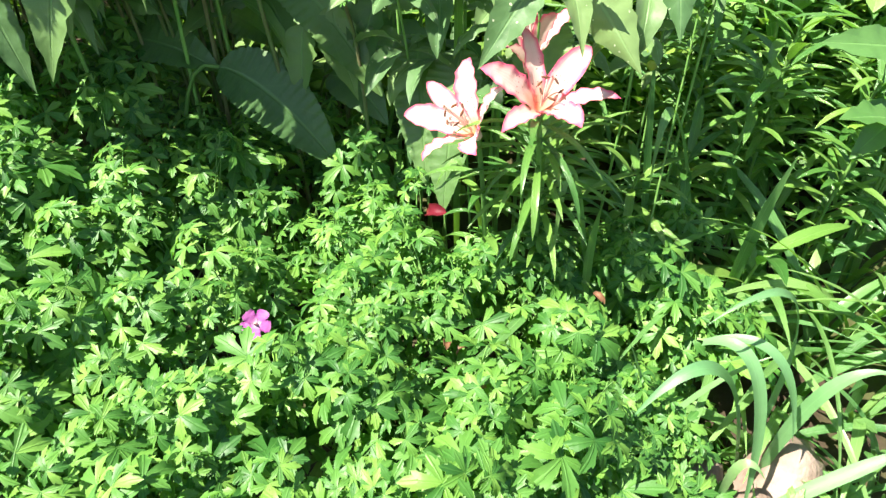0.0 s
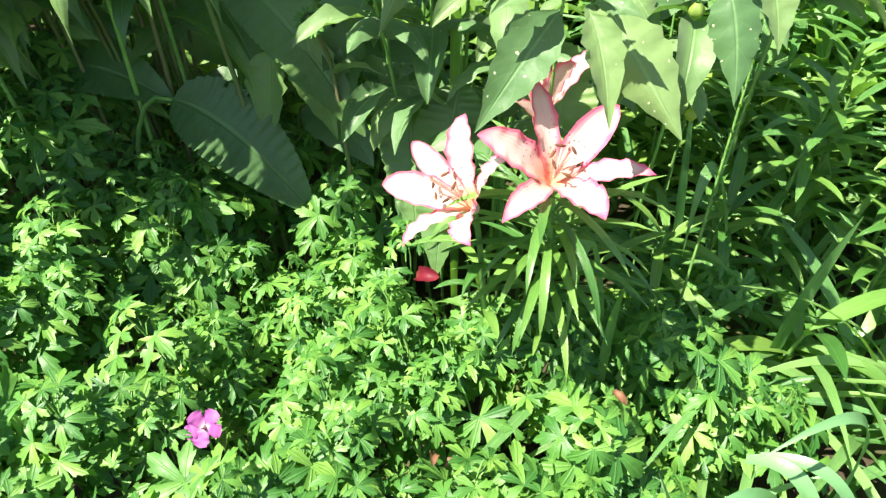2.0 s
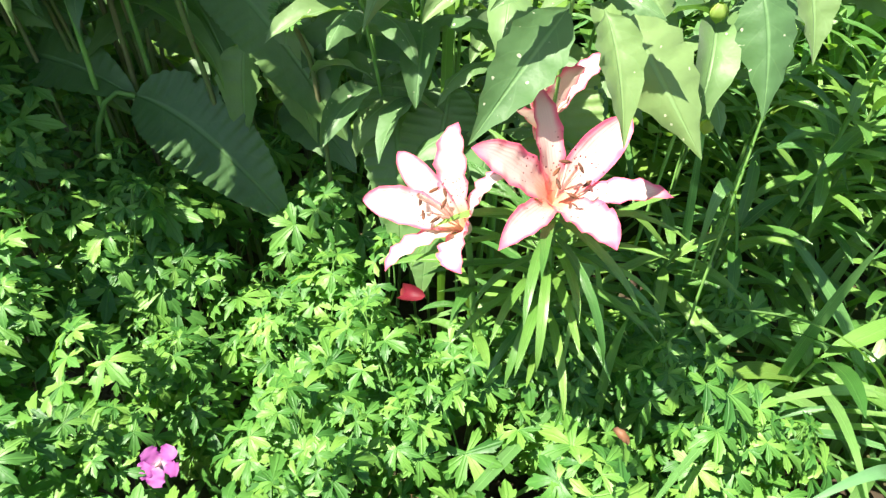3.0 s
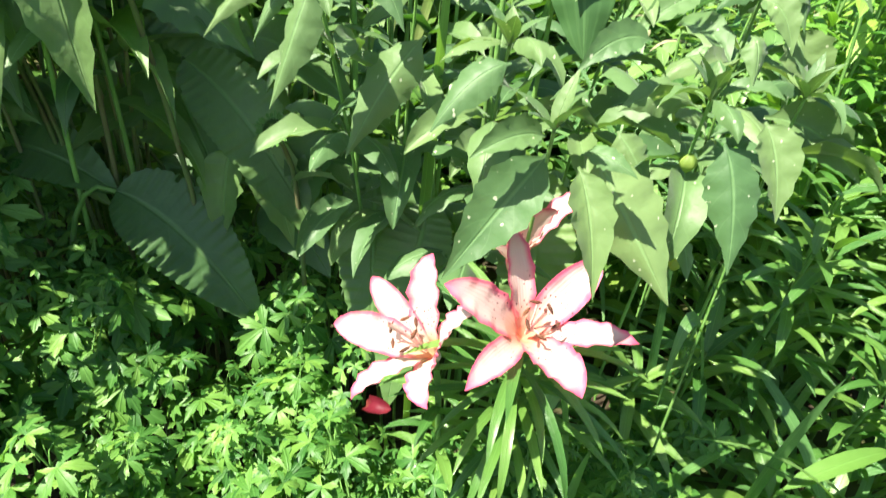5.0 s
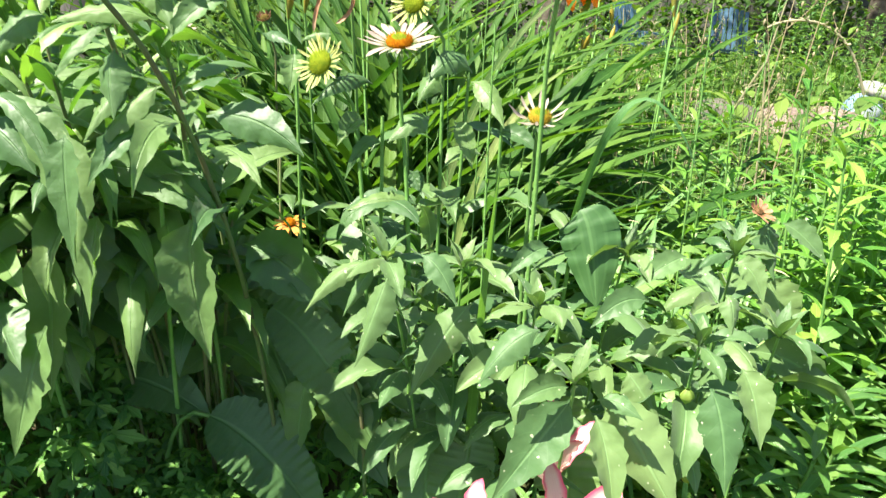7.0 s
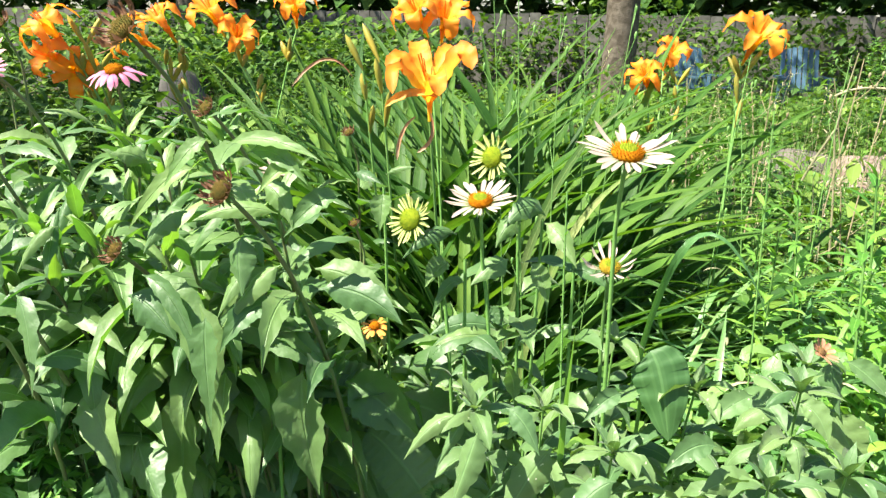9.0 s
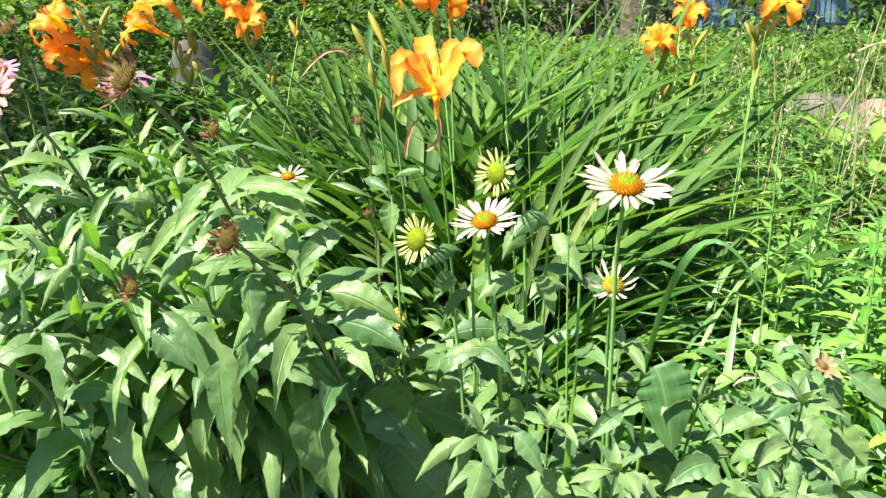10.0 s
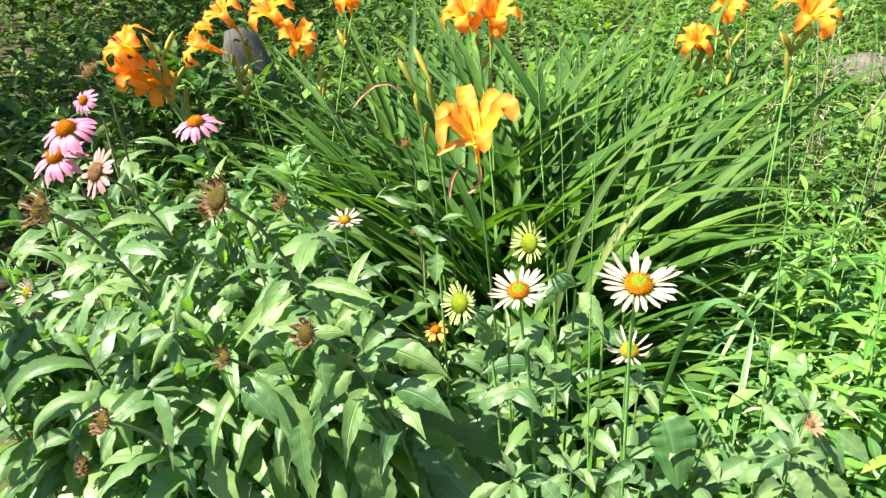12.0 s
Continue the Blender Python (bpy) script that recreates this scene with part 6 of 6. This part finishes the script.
def garden_chair(x, y, rz):
    ch = thing("garden_chair", (x, y, hill(x, y)), "blue slatted wooden garden chair on the lawn", "chair", "garden chairs")
    ch.rotation_euler = (0, 0, radians(rz))
    b = Vector((x, y, hill(x, y)))
    T = Matrix.Translation(b) @ Matrix.Scale(0.92, 4)
    lean = T @ pose(0, 0.26, 0.36, -22, 0, 0)
    for i in range(7):
        k = (i - 3) * 0.083
        g = Geo()
        top = 0.72 - 0.02 * abs(i - 3)
        box(g, (k - 0.031, -0.01, 0), (k + 0.031, 0.01, top), lean)
        g.smooth = False
        part("back_slat", g, BLUE_PAINT, ch)
    for i in range(6):
        g = Geo()
        box(g, (-0.27, -0.28 + i * 0.088, 0.34 + (5 - i) * 0.012), (0.27, -0.205 + i * 0.088, 0.36 + (5 - i) * 0.012), T)
        g.smooth = False
        part("seat_slat", g, BLUE_PAINT, ch)
    for s in (-1, 1):
        g = Geo()
        box(g, (s * 0.33 - 0.055, -0.32, 0.56), (s * 0.33 + 0.055, 0.36, 0.585), T)
        g.smooth = False
        part("armrest", g, BLUE_PAINT, ch)
        for yy in (-0.26, 0.24):
            g = Geo()
            box(g, (s * 0.30 - 0.02, yy - 0.04, 0), (s * 0.30 + 0.02, yy + 0.04, 0.56), T)
            g.smooth = False
            part("leg", g, BLUE_PAINT, ch)
    return ch


garden_chair(2.36, 11.1, 28)
garden_chair(3.74, 11.2, -6)


def fence():
    f = tagged(new("fence"), "weathered grey plank fence in deep shade", "fence", kind="structure")
    BASE[f.name] = Vector((0, 0, 0))
    for i in range(100):
        x = -11 + i * 0.22
        g = Geo()
        g.smooth = False
        box(g, (x + 0.006, 14.5 + rnd(0, 0.02), -0.45), (x + 0.212, 14.53 + rnd(0, 0.02), 1.17 + rnd(-0.03, 0.03)))
        part("plank", g, PLANK, f)
    for z in (0.0, 0.85):
        g = Geo()
        box(g, (-11, 14.56, z), (11, 14.61, z + 0.09))
        part("rail", g, PLANK, f)


fence()


def tree(x, y, r, h, seed):
    rr = random.Random(seed)
    t = thing("tree", (x, y, hill(x, y)), "shade tree with a rough brown trunk", "tree", "shade trees")
    g = Geo()
    top = Vector((x + rr.uniform(-0.4, 0.4), y + rr.uniform(-0.3, 0.3), h * 0.6))
    trunk = bez((x, y, -0.4), (x + 0.1, y, h * 0.3), top, 12)
    tube(g, trunk, r, r * 0.5, 14)
    part("trunk", g, BARK, t)
    leaves = Geo()
    for i in range(9):
        a = rr.uniform(0, 6.28)
        s = trunk[rr.randint(6, 12)]
        e = s + Vector((math.cos(a) * rr.uniform(1.0, 2.4), math.sin(a) * rr.uniform(1.0, 2.4), rr.uniform(0.6, h * 0.45)))
        limb = bez(s, s.lerp(e, 0.5) + Vector((0, 0, 0.4)), e, 6)
        g = Geo()
        tube(g, limb, r * 0.35, r * 0.08, 7)
        part("limb", g, BARK, t)
        for j in range(200):
            p = limb[rr.randint(2, 6)] + Vector((rr.gauss(0, 0.55), rr.gauss(0, 0.55), rr.gauss(0, 0.45)))
            ribbon(leaves, arc(p, rr.uniform(0, 360), rr.uniform(-40, 40), rr.uniform(0.12, 0.2), 40, 2), 0.10, OVATE, (0, 0, 1), 0.2, 2)
    part("crown", leaves, SHRUB_LEAF, t)


tree(0.93, 9.3, 0.21, 14.0, 1)
tree(-8.0, 13.4, 0.16, 6.5, 2)
tree(-6.0, 12.4, 0.22, 7.5, 3)
tree(6.5, 12.8, 0.2, 7.0, 4)
# two unseen trees, added left of the view to shade the back-left shrubs
tree(-5.0, 2.4, 0.2, 7.0, 5)
tree(-5.3, 4.9, 0.16, 6.0, 6)


# ---- dry stalks at the edge of the bed ----
def dry_stalk(base, top, sway, twigs, label):
    plant = thing("dry_stalk", base, label, "plant", "dry seed stalks")
    pts = bez(base, Vector(base).lerp(Vector(top), 0.5) + Vector((sway, 0, 0.05)), top, 14)
    g = Geo()
    tube(g, pts, 0.0028, 0.0014, 5)
    part("stem", g, STEM_DRY, plant)
    for i in range(twigs):
        p = pts[5 + i * 9 // twigs]
        a = i * 2.4
        e = p + Vector((math.cos(a) * 0.06, math.sin(a) * 0.05, rnd(0.03, 0.07)))
        g = Geo()
        tube(g, bez(p, p.lerp(e, 0.5) + Vector((0, 0, -0.01)), e, 4), 0.0011, 0.0007, 4)
        part("twig", g, STEM_DRY, plant)
        g = Geo()
        bud_shape(g, e, (0.1, 0, 1), 0.016, 0.004)
        part("seed_pod", g, STEM_DRY, plant)


DRY = "tall dry brown stalk with small seed pods"
for base, top, sway, tw in (((0.72, 2.15, 0), (0.83, 2.2, 0.88), 0.02, 6), ((0.90, 2.3, 0), (0.99, 2.35, 0.95), -0.02, 6), ((0.62, 2.4, 0), (0.70, 2.5, 0.80), 0.02, 7),
                           ((1.05, 2.6, 0), (0.95, 2.7, 0.80), 0.03, 6), ((1.25, 2.9, 0), (1.35, 3.0, 0.85), 0.0, 7), ((0.55, 2.7, 0), (0.50, 2.8, 0.78), 0.0, 6), ((0.85, 3.0, 0), (0.80, 3.1, 0.75), 0.03, 7), ((1.10, 2.05, 0), (1.30, 2.0, 0.70), 0.0, 5)):
    dry_stalk(base, top, sway, tw, DRY)


def wisps(name, mat, label, count, xr, yr, hr, seed):
    r = random.Random(seed)
    g = Geo()
    for i in range(count):
        x, y, h = r.uniform(*xr), r.uniform(*yr), r.uniform(*hr)
        top = Vector((x + r.gauss(0, 0.12) * h, y + r.gauss(0, 0.12) * h, h))
        pts = bez((x, y, 0), (x, y, h * 0.6), top, 7)
        tube(g, pts, 0.0016, 0.0007, 3)
        for j in range(r.randint(3, 9)):
            p = pts[r.randint(3, 7)]
            ribbon(g, arc(p, r.uniform(0, 360), r.uniform(20, 70), r.uniform(0.02, 0.06), 60, 3), r.uniform(0.004, 0.010), LANCE, (0, 0, 1), 0.2, 2)
    stuff(name, g, mat, label, "weeds")


wisps("wispy_weeds", WEED_LEAF, "thin upright weed stems with sparse leaves", 700, (0.25, 3.2), (1.7, 5.5), (0.35, 0.85), 21)
wisps("side_wisps", WEED_LEAF, "thin upright stems between the shaded shrubs", 320, (-1.7, -0.5), (1.7, 3.6), (0.4, 0.85), 24)
wisps("dry_weeds", STRAW, "thin straw-coloured weed stems", 140, (0.3, 3.2), (1.9, 5.5), (0.4, 0.8), 22)


def dead_stalk():
    """A dry seed stalk with one branch arched over to the side."""
    plant = thing("dead_stalk", (0.97, 2.5, 0), "tall dry straw-coloured weed stalk with an arched side branch", "weeds")
    g = Geo()
    tube(g, bez((0.97, 2.5, 0), (0.95, 2.5, 0.36), (0.904, 2.5, 0.645), 10)[:-1] + bez((0.904, 2.5, 0.645), (0.914, 2.5, 0.75), (0.935, 2.5, 0.885), 8), 0.0042, 0.0018, 6)
    part("stem", g, STRAW, plant)
    for pts, husks in ((bez((0.886, 2.5, 0.756), (0.94, 2.5, 0.79), (1.02, 2.5, 0.782), 8)[:-1] + bez((1.02, 2.5, 0.782), (1.15, 2.5, 0.765), (1.225, 2.5, 0.575), 14), 26), (bez((0.830, 2.5, 0.490), (0.86, 2.5, 0.57), (0.908, 2.5, 0.66), 8), 3)):
        g = Geo()
        tube(g, pts, 0.0036, 0.0042, 6)
        for i in range(husks):
            p = pts[2 + i * (len(pts) - 4) // husks]
            bud_shape(g, p, (rnd(-1, 1), rnd(-1, 1), rnd(0.0, 1.2)), rnd(0.010, 0.018), 0.0034)
        part("branch", g, STRAW, plant)


dead_stalk()


# ---- geranium carpet ----
def geranium_leaf_geo(seed, size=1.0):
    """Deeply cut round leaf: narrow lobes, each folded along its rib and ending in three pointed teeth."""
    r = random.Random(seed)
    g = Geo()
    lobes = r.choice((5, 7, 7))
    step = 5.0 / lobes
    for k in range(lobes):
        c = k - (lobes - 1) / 2
        a = c * step + r.uniform(-0.09, 0.09)
        ln = size * 0.0225 * (1.10 - 0.30 * abs(c) / lobes * 2) * r.uniform(0.88, 1.1)
        d = Vector((math.cos(a), math.sin(a), 0))
        s = Vector((-d.y, d.x, 0))
        droop, fold = r.uniform(0.15, 0.75), r.uniform(0.12, 0.45)

        def at(t, w, dr=droop, fo=fold):
            return d * (ln * t) + s * (ln * w) + Vector((0, 0, ln * (0.30 * t - dr * t * t + fo * abs(w))))
        wide = 1.28 if lobes == 5 else 1.04
        i0 = len(g.v)
        for t, w in ((0.0, 0.04), (0.30, 0.105), (0.60, 0.165)):
            for o in (-w * wide, 0, w * wide):
                g.v.append(at(t, o))
                g.uv.append((0.5 + o * 1.4, t))
        for q in range(2):
            for o in (0, 1):
                k0 = i0 + q * 3 + o
                g.f.append((k0, k0 + 1, k0 + 4, k0 + 3))
        j = i0 + 6
        t0 = len(g.v)
        for t, w in ((0.69, -0.195), (0.81, -0.190), (0.77, -0.125), (0.94, -0.100), (1.10, 0), (0.94, 0.100), (0.77, 0.125), (0.81, 0.190), (0.69, 0.195)):
            g.v.append(at(t, w * wide))
            g.uv.append((0.5 + w, 1.0))
        g.f += [(j, j + 1, t0 + 2, t0 + 1, t0), (j + 1, t0 + 4, t0 + 3, t0 + 2), (j + 1, t0 + 6, t0 + 5, t0 + 4), (j + 1, j + 2, t0 + 8, t0 + 7, t0 + 6)]
    return g


def mat_top(x, y):
    """Height of the geranium carpet: it climbs towards the coneflowers and thins out to the stones."""
    h = 0.245 + 0.28 * max(0.0, -x - 0.14) + 0.28 * max(0.0, min(y, 0.78) - 0.60) * (x < 0.10) + 0.5 * max(0.0, min(y, 0.78) - 0.60) * max(0.0, min(1.0, (-0.30 - x) / 0.08)) - (0.30 + 1.3 * max(0.0, min(1.0, (0.60 - y) / 0.08))) * max(0.0, x - 0.15)
    return h + 0.05 * noise.noise(Vector((x * 8, y * 8, 1))) + 0.02 * noise.noise(Vector((x * 22, y * 22, 4)))


def geranium():
    r = random.Random(11)
    mat = thing("geranium_mat", (-0.2, 0.5, 0), "spreading carpet of finely cut bright green geranium leaves", "flower")
    variants = [mesh_of("leaf", geranium_leaf_geo(i), GERANIUM) for i in range(6)]
    data = [geranium_leaf_geo(i) for i in range(6)]
    rest, stalks = Geo(), Geo()
    made = 0
    shoots = 0
    while shoots < 760:
        sx, sy = r.uniform(-0.74, 0.34), r.uniform(0.22, 0.85)
        top = mat_top(sx, sy)
        if top < 0.04 or sy > (0.84 if sx < -0.08 else 0.74):
            shoots += 1
            continue
        shoots += 1
        if abs(sx + 0.185) < 0.025 and 0.455 < sy < 0.525:
            continue
        top += r.uniform(-0.095, 0.035)
        lean = Vector((r.gauss(0, 0.25), r.gauss(-0.15, 0.25), 1)).normalized()
        vigour = r.uniform(0.62, 1.12)
        tip = Vector((sx, sy, top))
        tube(stalks, bez(tip - lean * 0.14 * vigour, tip - lean * 0.06 + Vector((0.01, 0, 0)), tip, 5), 0.0013, 0.0008, 4)
        for i in range(r.randint(7, 11)):
            th = i * 2.4 + r.uniform(-0.3, 0.3)
            q = i / 12
            rad = Vector((math.cos(th), math.sin(th), 0))
            p = tip + rad * (0.006 + 0.034 * q ** 0.8) * vigour - lean * (0.075 * q * r.uniform(0.6, 1.3))
            size = (0.68 + 0.92 * q) * r.uniform(0.75, 1.1) * vigour
            if r.random() < 0.04:
                size *= 1.35
            n = (lean * 1.0 + rad * (0.25 + 0.55 * q) + Vector((r.gauss(0, 0.22), r.gauss(0, 0.22) - 0.1, 0))).normalized()
            k = r.randrange(6)
            out = (rad - n * rad.dot(n)).normalized()
            m = Matrix.Translation(p) @ Matrix((out, n.cross(out), n)).transposed().to_4x4() @ Matrix.Rotation(r.uniform(-0.3, 0.3), 4, "Z") @ Matrix.Scale(size, 4)
            if q < 0.7 and made < 295 and -0.42 < sx < 0.2 and 0.36 < sy < 0.60 and r.random() < 0.5:
                ob = new("leaf", variants[k])
                ob.parent = mat
                ob.matrix_basis = Matrix.Translation((0.2, -0.5, 0)) @ m
                made += 1
            else:
                e = len(rest.v)
                rest.v.extend(m @ w for w in data[k].v)
                rest.uv.extend(data[k].uv)
                rest.f.extend(tuple(e + w for w in f) for f in data[k].f)
            if i % 3 == 0:
                tube(stalks, bez(p, p - n * 0.012 - out * 0.004, tip - lean * (0.03 + 0.09 * q), 3), 0.0006, 0.0008, 3)
    tagged(part("leaves", rest, GERANIUM, mat), kind="stuff")
    tagged(part("stem_tangle", stalks, STEM, mat), kind="stuff")


geranium()


def geranium_flower(c, facing):
    a, b, n = frame_of(facing)
    c = Vector(c)
    f = thing("geranium_flower", c - Vector((0, 0, 0.08)), "single open magenta geranium flower above the leaves", "flower")
    g = Geo()
    tube(g, bez(c - Vector((0, -0.01, 0.10)), c - Vector((0, 0, 0.05)), c, 6), 0.001, 0.0012, 5)
    part("stem", g, STEM, f)
    g = Geo()
    lathe(g, c, n, [(0.0005, -0.002), (0.002, 0), (0.0015, 0.004), (0.0003, 0.008)], 8)
    part("centre", g, FILAMENT, f)
    for i in range(5):
        th = i * 1.2566 + 0.3 + rnd(-0.14, 0.14)
        rad = a * math.cos(th) + b * math.sin(th)
        g = Geo()
        ribbon(g, bez(c, c + rad * 0.010 + n * 0.003, c + rad * rnd(0.0145, 0.0165) + n * rnd(-0.001, 0.004), 8), rnd(0.0115, 0.0135), beta(0.66, 0.5), n, rnd(-0.2, 0.3), 6, 0.04, 0.22, rnd(-0.3, 0.3), i)
        part("petal", g, MAGENTA, f)


geranium_flower((-0.180, 0.512, 0.244), (0.0, -0.75, 0.65))


def dead_leaf(c, size, az):
    g = Geo()
    ribbon(g, arc(c, az, 25, size, 120, 8, 60), size * 0.35, LANCE, (0, 0, 1), 0.7, 4, 0.1, 0.3, 1.2)
    tagged(new("dead_leaf", mesh_of("dead_leaf", g, BROWN_RAY)), "curled brown dead leaf caught in the geranium", "leaf", "dead leaves")


for x, y, size, az in ((0.003, 0.485, 0.030, 80), (0.022, 0.50, 0.022, 200), (0.030, 0.45, 0.025, 20), (-0.31, 0.47, 0.024, 130), (0.15, 0.55, 0.028, 300), (-0.08, 0.62, 0.022, 40), (0.20, 0.50, 0.024, 250)):
    dead_leaf((x, y, mat_top(x, y) - 0.010), size * 0.7, az)
